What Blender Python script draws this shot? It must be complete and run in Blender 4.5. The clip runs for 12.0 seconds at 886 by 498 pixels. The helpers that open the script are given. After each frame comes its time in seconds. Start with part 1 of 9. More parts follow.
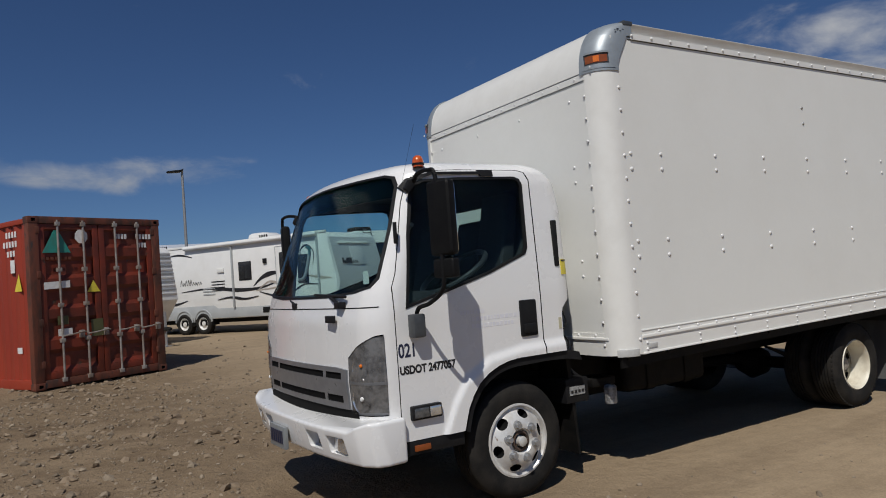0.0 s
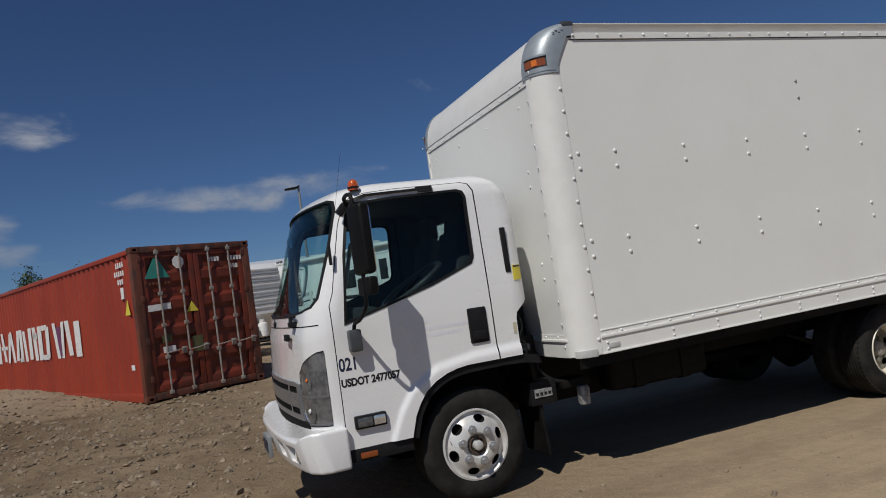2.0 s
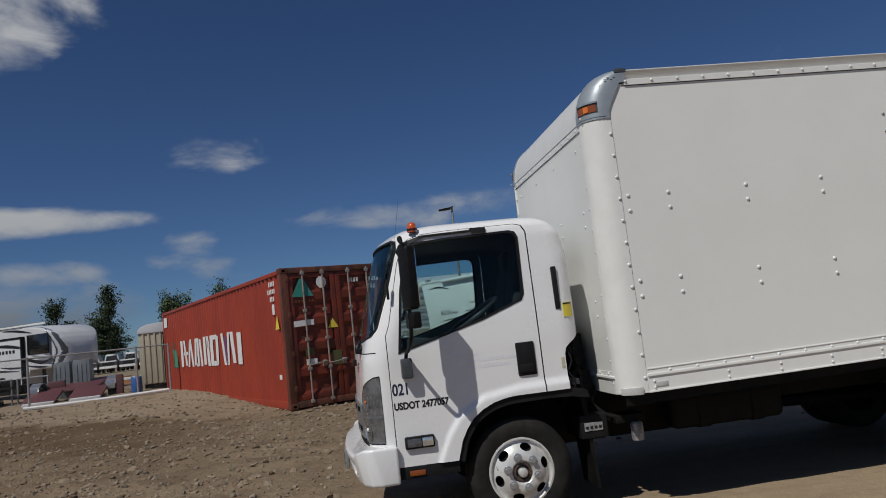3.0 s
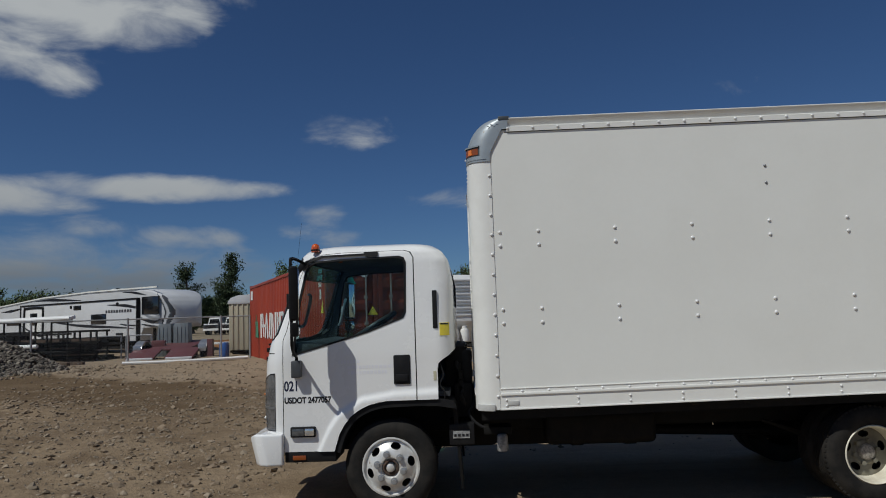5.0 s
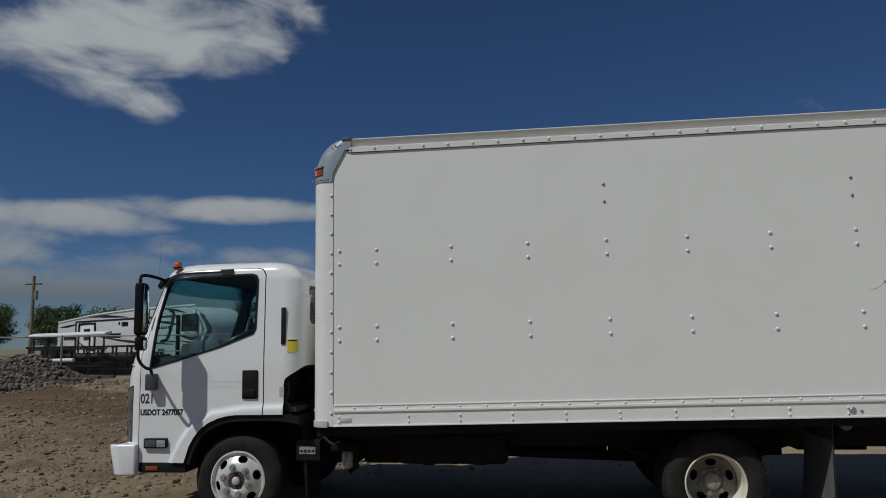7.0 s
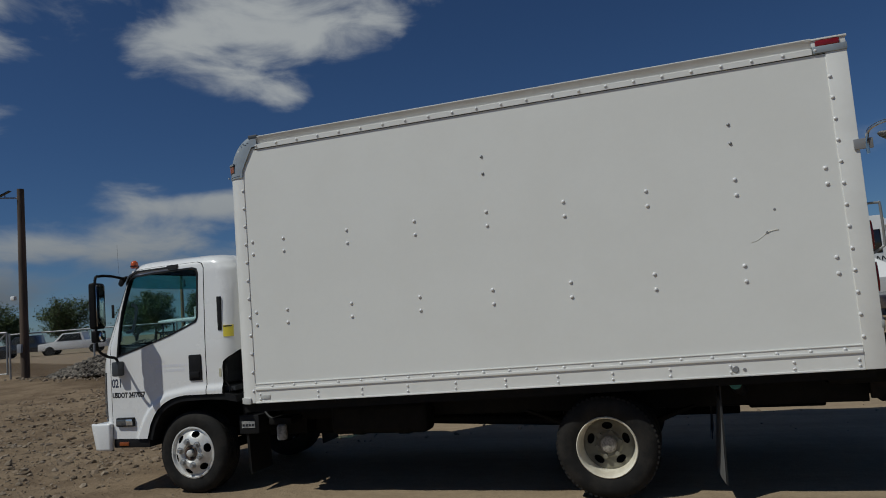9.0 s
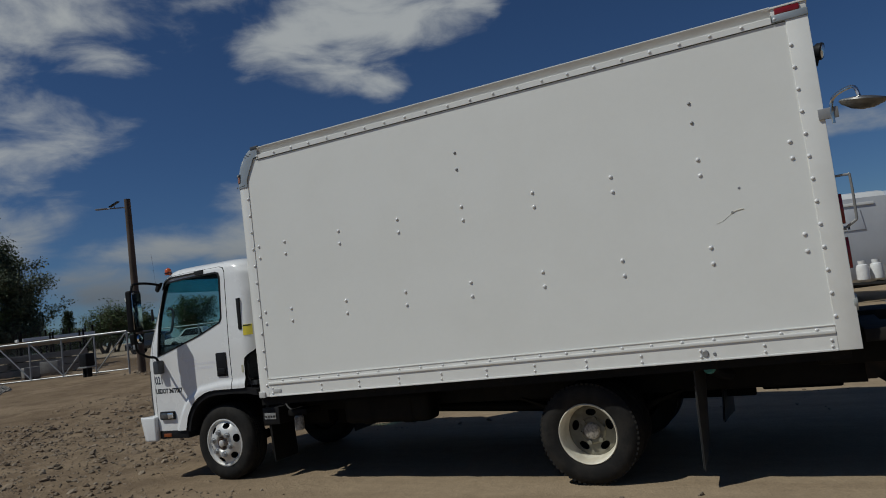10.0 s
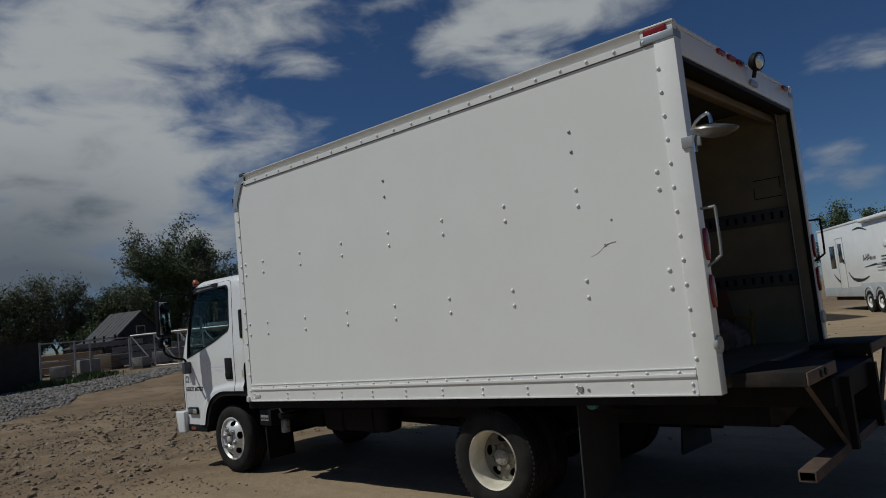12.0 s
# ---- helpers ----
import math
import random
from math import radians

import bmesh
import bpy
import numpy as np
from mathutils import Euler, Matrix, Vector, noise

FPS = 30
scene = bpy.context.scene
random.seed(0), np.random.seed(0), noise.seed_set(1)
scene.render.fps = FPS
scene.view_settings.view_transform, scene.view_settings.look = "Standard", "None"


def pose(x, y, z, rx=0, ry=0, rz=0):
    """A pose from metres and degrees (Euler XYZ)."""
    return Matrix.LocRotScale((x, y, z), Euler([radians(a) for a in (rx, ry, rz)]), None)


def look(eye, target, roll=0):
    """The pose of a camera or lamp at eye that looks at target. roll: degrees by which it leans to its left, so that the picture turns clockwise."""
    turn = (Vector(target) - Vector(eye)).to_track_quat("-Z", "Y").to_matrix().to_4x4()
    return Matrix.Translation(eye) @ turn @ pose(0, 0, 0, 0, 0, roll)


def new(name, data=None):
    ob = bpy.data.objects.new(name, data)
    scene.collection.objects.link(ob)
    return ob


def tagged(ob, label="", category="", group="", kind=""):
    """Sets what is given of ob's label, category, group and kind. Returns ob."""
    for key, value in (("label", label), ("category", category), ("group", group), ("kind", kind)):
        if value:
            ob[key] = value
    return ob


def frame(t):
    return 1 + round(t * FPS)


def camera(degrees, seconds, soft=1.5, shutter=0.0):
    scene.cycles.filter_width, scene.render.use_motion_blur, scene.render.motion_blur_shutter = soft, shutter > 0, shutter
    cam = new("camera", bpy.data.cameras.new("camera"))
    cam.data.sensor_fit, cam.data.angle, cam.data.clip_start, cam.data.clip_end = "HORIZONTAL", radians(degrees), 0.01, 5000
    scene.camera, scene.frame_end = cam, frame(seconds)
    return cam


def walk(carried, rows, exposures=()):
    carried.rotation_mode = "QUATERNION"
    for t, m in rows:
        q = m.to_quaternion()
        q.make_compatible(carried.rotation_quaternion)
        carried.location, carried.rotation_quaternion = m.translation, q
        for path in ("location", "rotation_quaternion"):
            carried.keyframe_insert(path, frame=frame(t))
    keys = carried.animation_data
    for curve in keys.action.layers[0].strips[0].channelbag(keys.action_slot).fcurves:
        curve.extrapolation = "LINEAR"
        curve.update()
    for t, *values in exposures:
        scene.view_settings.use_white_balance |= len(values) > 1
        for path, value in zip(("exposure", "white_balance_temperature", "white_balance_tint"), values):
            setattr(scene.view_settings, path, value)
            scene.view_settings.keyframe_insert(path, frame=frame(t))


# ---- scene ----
cam = camera(64.0, 12.0, 1.0)
PATH = [
    (0, (-3.568, -3.491, 1.472), (-2.515, -1.793, 1.555), -4.3),
    (0.5, (-3.353, -3.562, 1.467), (-2.248, -1.896, 1.533), -5.8),
    (1, (-3.113, -3.685, 1.469), (-2.059, -1.987, 1.543), -9.1),
    (1.5, (-2.854, -3.97, 1.437), (-2.019, -2.156, 1.544), -7.9),
    (2, (-2.527, -4.231, 1.456), (-1.811, -2.367, 1.564), -8.2),
    (2.5, (-2.17, -4.503, 1.456), (-1.519, -2.616, 1.591), -9.0),
    (2.7, (-2.054, -4.638, 1.461), (-1.575, -2.707, 1.66), -9.1),
    (4.3, (-0.725, -5.401, 1.525), (-0.713, -3.408, 1.682), -2.7),
    (4.5, (-0.53, -5.469, 1.54), (-0.502, -3.475, 1.704), -2.0),
    (5, (-0.079, -5.669, 1.587), (-0.142, -3.68, 1.779), -2.0),
    (5.5, (0.409, -5.694, 1.553), (0.369, -3.702, 1.728), -1.0),
    (6, (0.83, -5.68, 1.519), (0.75, -3.693, 1.734), -1.1),
    (6.5, (1.304, -5.692, 1.53), (1.125, -3.715, 1.768), -1.3),
    (7, (1.772, -5.594, 1.507), (1.52, -3.626, 1.764), -1.1),
    (7.5, (2.336, -5.605, 1.519), (1.981, -3.654, 1.779), -2.4),
    (7.7, (2.516, -5.657, 1.522), (2.188, -3.699, 1.764), -2.9),
    (9.3, (4.02, -5.29, 1.511), (3.356, -3.411, 1.683), -5.1),
    (9.5, (4.224, -5.237, 1.507), (3.543, -3.364, 1.678), -5.6),
    (10, (4.735, -5.147, 1.504), (3.834, -3.368, 1.658), -7.0),
    (10.5, (5.186, -4.971, 1.502), (4.196, -3.246, 1.714), -6.4),
    (11, (5.681, -4.750, 1.541), (4.593, -3.082, 1.718), -6.55),
    (11.5, (6.100, -4.457, 1.540), (4.895, -2.870, 1.715), -6.6),
    (12, (6.575, -4.153, 1.545), (5.262, -2.655, 1.725), -5.8),
]
EXPOSURES = [(0.0, -0.30, 6600, 10), (2.5, -0.35, 6580, 10), (4.5, -0.40, 6400, 6), (5.5, -0.43, 6400, 6), (7.5, -0.64, 6350, 5), (9.5, -0.66, 6360, 5), (12.0, -0.68, 6360, 5)]
walk(cam, [(t, look(eye, target, roll)) for t, eye, target, roll in PATH], EXPOSURES)

SUN = Vector((0.33, 0.34, -0.64)).normalized()  # the way the sunlight travels

# ---- sky and sun ----
world = bpy.data.worlds.new("sky")
scene.world = world
world.use_nodes = True


def node_tools(tree):
    tree.nodes.clear()

    def node(kind, **values):
        n = tree.nodes.new(kind)
        for key, value in values.items():
            if key in n.inputs:
                n.inputs[key].default_value = value
        return n

    def link(a, b):
        tree.links.new(a, b)

    def maths(op, a, b=None, c=None, clamp=False):
        n = tree.nodes.new("ShaderNodeMath")
        n.operation, n.use_clamp = op, clamp
        for i, v in enumerate((a, b, c)):
            if v is None:
                continue
            if isinstance(v, (int, float)):
                n.inputs[i].default_value = v
            else:
                tree.links.new(v, n.inputs[i])
        return n.outputs[0]

    def ramp(value, low, high, to_low=0.0, to_high=1.0):
        n = tree.nodes.new("ShaderNodeMapRange")
        n.interpolation_type = "SMOOTHSTEP"
        for i, v in enumerate((low, high, to_low, to_high)):
            n.inputs[i + 1].default_value = v
        tree.links.new(value, n.inputs[0])
        return n.outputs[0]

    def mix(fac, a, b):
        n = tree.nodes.new("ShaderNodeMix")
        n.data_type = "RGBA"
        for socket, v in ((n.inputs[0], fac), (n.inputs[6], a), (n.inputs[7], b)):
            if isinstance(v, (int, float)):
                socket.default_value = v
            elif isinstance(v, tuple):
                socket.default_value = (*v, 1)
            else:
                tree.links.new(v, socket)
        return n.outputs[2]

    return node, link, maths, ramp, mix


# clouds: heading from north (degrees, east positive), height, half width, half height, thickness
CLOUDS = [
    (8.7, 9.5, 5.5, 0.8, 0.38), (3.0, 9.3, 4.0, 0.6, 0.32), (64, 13, 8, 4, 0.5), (-9, 15.6, 2.0, 1.0, 0.3), (-11.4, 8, 1.6, 1.0, 0.6),
    (-36.5, 21.4, 4.6, 2.6, 1.0), (-29.5, 22.8, 6.5, 2.8, 1.25), (-22.5, 24.8, 4.0, 2.0, 0.9), (-33.2, 20.4, 4.2, 2.2, 1.0), (-30.5, 18.3, 1.6, 1.2, 0.45), (-33, 26.5, 10, 3.0, 0.9),
    (-24.5, 10.4, 8.0, 0.9, 1.55), (-37, 9.4, 7.5, 1.0, 1.2), (-27.6, 7.3, 2.0, 0.7, 0.6), (-22.4, 6.6, 3.4, 0.8, 0.7), (-8.8, 14.9, 1.3, 0.8, 0.3), (-12.2, 7.1, 2.4, 0.8, 0.55),
    (-32, 4.0, 14, 2.2, 0.95), (-45.0, 6.6, 7.5, 1.4, 1.35), (-55, 15.4, 4.0, 2.0, 0.55), (-54.5, 23.4, 7, 3.0, 0.85), (-43.5, 6.8, 6, 2.2, 1.0), (-52, 4.0, 6, 1.8, 0.95), (-41, 8.3, 4, 2.2, 0.8),
    (-69, 11.5, 11, 8, 1.9), (-68, 21.5, 10, 5.5, 1.3), (-62.5, 9.0, 5.5, 5.0, 1.2), (-84, 8, 15, 9, 2.0), (-10.6, 7, 1.4, 0.8, 0.5),
]


def build_sky():
    node, link, maths, ramp, mix = node_tools(world.node_tree)
    tree = world.node_tree
    sky = tree.nodes.new("ShaderNodeTexSky")
    sky.sky_type, sky.sun_disc = "NISHITA", False
    sky.sun_elevation, sky.sun_rotation = math.asin(-SUN.z), math.atan2(-SUN.x, -SUN.y)
    sky.air_density, sky.dust_density, sky.ozone_density, sky.altitude = 1.0, 0.4, 4.0, 1600
    place = tree.nodes.new("ShaderNodeTexCoord")
    split = tree.nodes.new("ShaderNodeSeparateXYZ")
    link(place.outputs["Generated"], split.inputs[0])
    x, y, z = split.outputs
    heading = maths("MULTIPLY", maths("ARCTAN2", x, y), 180 / math.pi)
    height = maths("MULTIPLY", maths("ARCSINE", z), 180 / math.pi)
    flat = tree.nodes.new("ShaderNodeCombineXYZ")
    link(maths("MULTIPLY", heading, 0.055), flat.inputs[0])
    link(maths("MULTIPLY", height, 0.13), flat.inputs[1])
    shift = tree.nodes.new("ShaderNodeMapping")
    shift.inputs["Location"].default_value = CLOUD_SHIFT
    link(flat.outputs[0], shift.inputs[0])
    puffs = node("ShaderNodeTexNoise", Scale=2.7, Detail=10.0, Roughness=0.56, Distortion=0.35)
    link(shift.outputs[0], puffs.inputs["Vector"])
    broad = node("ShaderNodeTexNoise", Scale=0.9, Detail=4.0, Roughness=0.5)
    link(shift.outputs[0], broad.inputs["Vector"])
    field = None
    for a, h, wide, tall, thick in CLOUDS:
        u = maths("MULTIPLY", maths("ADD", heading, -a), 1 / (wide * 1.25))
        v = maths("MULTIPLY", maths("ADD", height, -h), 1 / (tall * 1.25))
        d = maths("ADD", maths("MULTIPLY", u, u), maths("MULTIPLY", v, v))
        f = maths("MULTIPLY_ADD", d, -thick, thick)
        field = f if field is None else maths("SMOOTH_MAX", field, f, 0.25)
    # unseen scattered cloud behind the walk, added to whiten the fill light
    behind = maths("MULTIPLY_ADD", ramp(y, -0.5, 0.1, 1.0, 0.0), 0.75, -0.9)
    field = maths("MAXIMUM", field, behind)
    field = maths("MAXIMUM", field, -1.0)
    ragged = maths("MULTIPLY_ADD", puffs.outputs[0], 3.8, -1.95)
    value = maths("ADD", field, ragged)
    value = maths("ADD", value, maths("MULTIPLY_ADD", broad.outputs[0], 0.8, -0.4))
    density = ramp(value, -0.3, 1.4)
    grey = maths("ADD", maths("MULTIPLY", ramp(value, 1.5, 3.2), 0.60), maths("MULTIPLY", ramp(height, 4.0, 16.0, 1.0, 0.0), 0.48), clamp=True)
    # the dark base of the thick bank in the north-west and of the low clouds
    base = maths("ADD", maths("MULTIPLY", ramp(heading, -72.0, -59.0, 1.0, 0.0), ramp(height, 7.0, 18.0, 0.5, 0.0)), ramp(height, 3.0, 7.0, 0.45, 0.0))
    grey = maths("ADD", grey, base, clamp=True)
    white = mix(grey, CLOUD_LIGHT, CLOUD_DARK)
    deep = node("ShaderNodeMix")
    deep.data_type, deep.blend_type = "RGBA", "MULTIPLY"
    deep.inputs[0].default_value = 1.0
    link(sky.outputs[0], deep.inputs[6])
    deep.inputs[7].default_value = (0.80, 1.04, 1.38, 1)
    colour = mix(maths("MULTIPLY", density, 0.95), deep.outputs[2], white)
    back = tree.nodes.new("ShaderNodeBackground")
    back.inputs[1].default_value = SKY_STRENGTH
    link(colour, back.inputs[0])
    out = tree.nodes.new("ShaderNodeOutputWorld")
    link(back.outputs[0], out.inputs[0])


CLOUD_LIGHT, CLOUD_DARK = (13.3, 13.6, 14.0), (3.6, 4.15, 5.0)
CLOUD_SHIFT, SKY_STRENGTH, SUN_STRENGTH = (3.1, 1.7, 0.0), 0.042, 4.0
build_sky()
sun = new("sun", bpy.data.lights.new("sun", "SUN"))
sun.data.energy, sun.data.angle, sun.data.color = SUN_STRENGTH, radians(0.53), (1.0, 0.975, 0.93)
sun.matrix_world = look(-40 * SUN + Vector((0, 0, 0)), (0, 0, 0))

# ---- materials ----
MATERIALS = {}


def material(name, colour, rough=0.5, metal=0.0, shine=0.5, other=None, scale=6.0, amount=0.5, bump=0.0, fine=80.0, coat=0.0, emit=0.0, random_tint=0.0, stretch=(1, 1, 1), spots=None, wear=0.08):
    """A surface whose colour wanders to `other` in patches of 1/scale metres, with fine grain and relief."""
    if name in MATERIALS:
        return MATERIALS[name]
    m = bpy.data.materials.new(name)
    m.use_nodes = True
    node, link, maths, ramp, mix = node_tools(m.node_tree)
    tree = m.node_tree
    other = other or tuple(c * 0.8 for c in colour)
    place = tree.nodes.new("ShaderNodeTexCoord")
    turn = tree.nodes.new("ShaderNodeMapping")
    turn.inputs["Scale"].default_value = stretch
    link(place.outputs["Object"], turn.inputs[0])
    patches = node("ShaderNodeTexNoise", Scale=scale, Detail=5.0, Roughness=0.6)
    link(turn.outputs[0], patches.inputs["Vector"])
    grain = node("ShaderNodeTexNoise", Scale=fine, Detail=3.0, Roughness=0.7)
    link(turn.outputs[0], grain.inputs["Vector"])
    fac = maths("MULTIPLY", ramp(patches.outputs[0], 0.38, 0.66), amount)
    colour_out = mix(fac, colour, other)
    light = maths("MULTIPLY_ADD", grain.outputs[0], wear * 2, 1.0 - wear)
    if random_tint:
        info = tree.nodes.new("ShaderNodeObjectInfo")
        light = maths("MULTIPLY", light, maths("MULTIPLY_ADD", info.outputs["Random"], random_tint * 2, 1.0 - random_tint))
    if spots:
        spot = node("ShaderNodeTexNoise", Scale=spots[1], Detail=6.0, Roughness=0.7)
        link(turn.outputs[0], spot.inputs["Vector"])
        colour_out = mix(ramp(spot.outputs[0], spots[2], spots[2] + 0.07), colour_out, spots[0])
    vec = tree.nodes.new("ShaderNodeVectorMath")
    vec.operation = "SCALE"
    link(colour_out, vec.inputs[0])
    link(light, vec.inputs[3])
    bsdf = tree.nodes.new("ShaderNodeBsdfPrincipled")
    link(vec.outputs[0], bsdf.inputs["Base Color"])
    link(maths("MULTIPLY_ADD", patches.outputs[0], 0.16, max(0.02, rough - 0.08)), bsdf.inputs["Roughness"])
    bsdf.inputs["Metallic"].default_value = metal
    bsdf.inputs["Specular IOR Level"].default_value = shine
    bsdf.inputs["Coat Weight"].default_value = coat
    bsdf.inputs["Coat Roughness"].default_value = 0.08
    if emit:
        link(vec.outputs[0], bsdf.inputs["Emission Color"])
        bsdf.inputs["Emission Strength"].default_value = emit
    if bump:
        b = node("ShaderNodeBump", Strength=min(1.0, bump), Distance=0.004 if bump < 1 else 0.012)
        link(grain.outputs[0], b.inputs["Height"])
        link(b.outputs[0], bsdf.inputs["Normal"])
    out = tree.nodes.new("ShaderNodeOutputMaterial")
    link(bsdf.outputs[0], out.inputs[0])
    MATERIALS[name] = m
    return m


def glass_material(name, tint):
    m = bpy.data.materials.new(name)
    m.use_nodes = True
    node, link, maths, ramp, mix = node_tools(m.node_tree)
    tree = m.node_tree
    clear = node("ShaderNodeBsdfTransparent")
    clear.inputs[0].default_value = (*tint, 1)
    shine = node("ShaderNodeBsdfGlossy", Roughness=0.02)
    facing = node("ShaderNodeLayerWeight", Blend=0.5)
    amount = maths("MULTIPLY_ADD", maths("POWER", facing.outputs["Facing"], 4.5), 0.34, 0.013)
    both = tree.nodes.new("ShaderNodeMixShader")
    link(amount, both.inputs[0])
    link(clear.outputs[0], both.inputs[1])
    link(shine.outputs[0], both.inputs[2])
    out = tree.nodes.new("ShaderNodeOutputMaterial")
    link(both.outputs[0], out.inputs[0])
    return m


CAB_WHITE = material("cab white enamel", (0.80, 0.80, 0.79), 0.28, other=(0.74, 0.735, 0.72), scale=2.5, amount=0.5, coat=0.6, fine=30, wear=0.015)
BOX_WHITE = material("box white panel", (0.775, 0.775, 0.735), 0.40, other=(0.72, 0.715, 0.67), scale=1.3, amount=0.4, fine=22, bump=0.05, wear=0.02)
TRIM_WHITE = material("white rail", (0.79, 0.785, 0.745), 0.35, other=(0.70, 0.69, 0.645), scale=5, amount=0.4, coat=0.3, wear=0.03)
CAST_GREY = material("grey casting", (0.32, 0.36, 0.39), 0.42, other=(0.24, 0.26, 0.28), scale=9, metal=0.25)
CAST_PALE = material("pale worn casting", (0.52, 0.52, 0.50), 0.45, other=(0.40, 0.39, 0.37), scale=14)
GREY_PLASTIC = material("grey moulding", (0.25, 0.26, 0.28), 0.4, other=(0.18, 0.19, 0.2), scale=12)
BLACK_PLASTIC = material("black plastic", (0.013, 0.013, 0.014), 0.5, other=(0.022, 0.022, 0.022), scale=12, bump=0.15, fine=200, shine=0.14)
MIRROR_BLACK = material("black mirror shell", (0.006, 0.006, 0.0065), 0.55, shine=0.15, other=(0.011, 0.011, 0.011), scale=14)
BRACKET_GREY = material("dark grey casting", (0.06, 0.066, 0.072), 0.45, other=(0.035, 0.038, 0.042), scale=20)
MARKER = material("orange marker lens", (0.60, 0.105, 0.016), 0.18, other=(0.44, 0.065, 0.01), scale=40, coat=0.8)
AMBER_DULL = material("dull amber reflector", (0.27, 0.065, 0.012), 0.3, other=(0.19, 0.045, 0.01), scale=40, coat=0.4)
PLATE = material("worn plate", (0.20, 0.215, 0.22), 0.4, other=(0.25, 0.26, 0.28), scale=30)
LAMP_HOUSING = material("lamp housing", (0.30, 0.30, 0.31), 0.25, metal=0.5, other=(0.13, 0.13, 0.135), scale=16, amount=0.9)
LAMP_BRIGHT = material("bright faceted reflector", (0.82, 0.82, 0.80), 0.2, other=(0.42, 0.42, 0.40), scale=22, amount=0.8, coat=0.6)
GRILLE_GREY = material("satin grey grille", (0.25, 0.26, 0.28), 0.30, metal=0.45, other=(0.19, 0.195, 0.21), scale=10)
# One flap in two tones: shaded black rear, paler sunlit front
FLAP_SHADED = material("shade-dark rubber flap", (0.014, 0.014, 0.014), 0.75, other=(0.026, 0.025, 0.024), scale=5, amount=0.8, stretch=(1, 1, 0.4), bump=0.2)
FLAP_LIT = material("pale sunlit flap front", (0.12, 0.12, 0.118), 0.9, other=(0.07, 0.069, 0.066), scale=4, amount=0.8, stretch=(1, 1, 0.4))
SEAM = material("dark seal", (0.01, 0.01, 0.01), 0.8, shine=0.1)
RUBBER = material("tyre rubber", (0.013, 0.0125, 0.012), 0.8, shine=0.2, other=(0.036, 0.032, 0.027), scale=7, amount=0.55, bump=0.5, fine=90, wear=0.15)
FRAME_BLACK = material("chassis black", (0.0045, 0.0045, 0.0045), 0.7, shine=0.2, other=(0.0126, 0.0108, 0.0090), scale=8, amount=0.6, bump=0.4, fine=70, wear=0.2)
DARK_TRIM = material("dark cab trim", (0.03, 0.033, 0.037), 0.65, other=(0.045, 0.048, 0.052), scale=9, bump=0.2, fine=160)
SEAT_CLOTH = material("grey seat cloth", (0.03, 0.032, 0.036), 0.9, other=(0.05, 0.05, 0.055), scale=20, bump=0.4, fine=300)
CHROME = material("polished steel", (0.72, 0.71, 0.69), 0.18, metal=1.0, other=(0.38, 0.33, 0.27), scale=14, amount=0.5, wear=0.08)
STEEL = material("galvanised steel", (0.46, 0.47, 0.48), 0.42, metal=0.7, other=(0.34, 0.34, 0.34), scale=20, wear=0.1)
RIM_SILVER = material("wheel silver", (0.70, 0.70, 0.68), 0.36, metal=0.25, other=(0.50, 0.46, 0.40), scale=9, amount=0.6, spots=((0.22, 0.12, 0.06), 16, 0.63), wear=0.1)
RIM_CREAM = material("wheel cream", (0.74, 0.70, 0.58), 0.45, other=(0.48, 0.42, 0.31), scale=8, amount=0.55, spots=((0.2, 0.13, 0.08), 18, 0.66), wear=0.08)
RIM_DISC = material("wheel dusty disc", (0.20, 0.187, 0.142), 0.7, other=(0.105, 0.092, 0.068), scale=10, amount=0.7, wear=0.15)
AMBER = material("amber lens", (0.80, 0.20, 0.02), 0.15, other=(0.6, 0.13, 0.01), scale=40, coat=0.8)
RED_LENS = material("red lens", (0.24, 0.010, 0.014), 0.22, other=(0.14, 0.006, 0.008), scale=40, coat=0.2)
LAMP_CLEAR = material("lamp reflector", (0.72, 0.73, 0.74), 0.12, metal=0.75, other=(0.45, 0.46, 0.46), scale=9, coat=0.8)
PALE_LENS = material("dull pale lens", (0.42, 0.43, 0.40), 0.3, other=(0.34, 0.35, 0.33), scale=20)
LAMP_SMOKE = material("smoked lens", (0.06, 0.065, 0.07), 0.12, other=(0.16, 0.16, 0.16), scale=30, coat=0.8)
MIRROR = material("mirror glass", (0.85, 0.87, 0.88), 0.03, metal=1.0, wear=0.0, amount=0.0)
LETTER_BLACK = material("black lettering", (0.012, 0.012, 0.014), 0.4, wear=0.02)
LETTER_NAVY = material("navy lettering", (0.015, 0.02, 0.05), 0.4, wear=0.02)
FADED_MARK = material("faded decal", (0.71, 0.71, 0.75), 0.30, other=(0.79, 0.79, 0.79), scale=12, wear=0.02)
YELLOW_LABEL = material("yellow label", (0.75, 0.62, 0.05), 0.5, other=(0.6, 0.5, 0.1), scale=40)
WHITE_LABEL = material("white label", (0.8, 0.8, 0.78), 0.5, other=(0.6, 0.6, 0.58), scale=40)
LAMP_GLASS = glass_material("clear lamp plastic", (0.95, 0.95, 0.94))
GLASS = glass_material("tinted cab glass", (0.80, 0.88, 0.88))
GLASS_BAND = glass_material("windscreen tint band", (0.38, 0.66, 0.68))
RV_LABEL_GREY = material("worn grey label", (0.34, 0.34, 0.33), 0.7, other=(0.12, 0.12, 0.12), scale=30, amount=0.9)
WHEEL_GREY = material("grey wheel rim leather", (0.05, 0.052, 0.055), 0.35, other=(0.035, 0.036, 0.04), scale=20, coat=0.3)
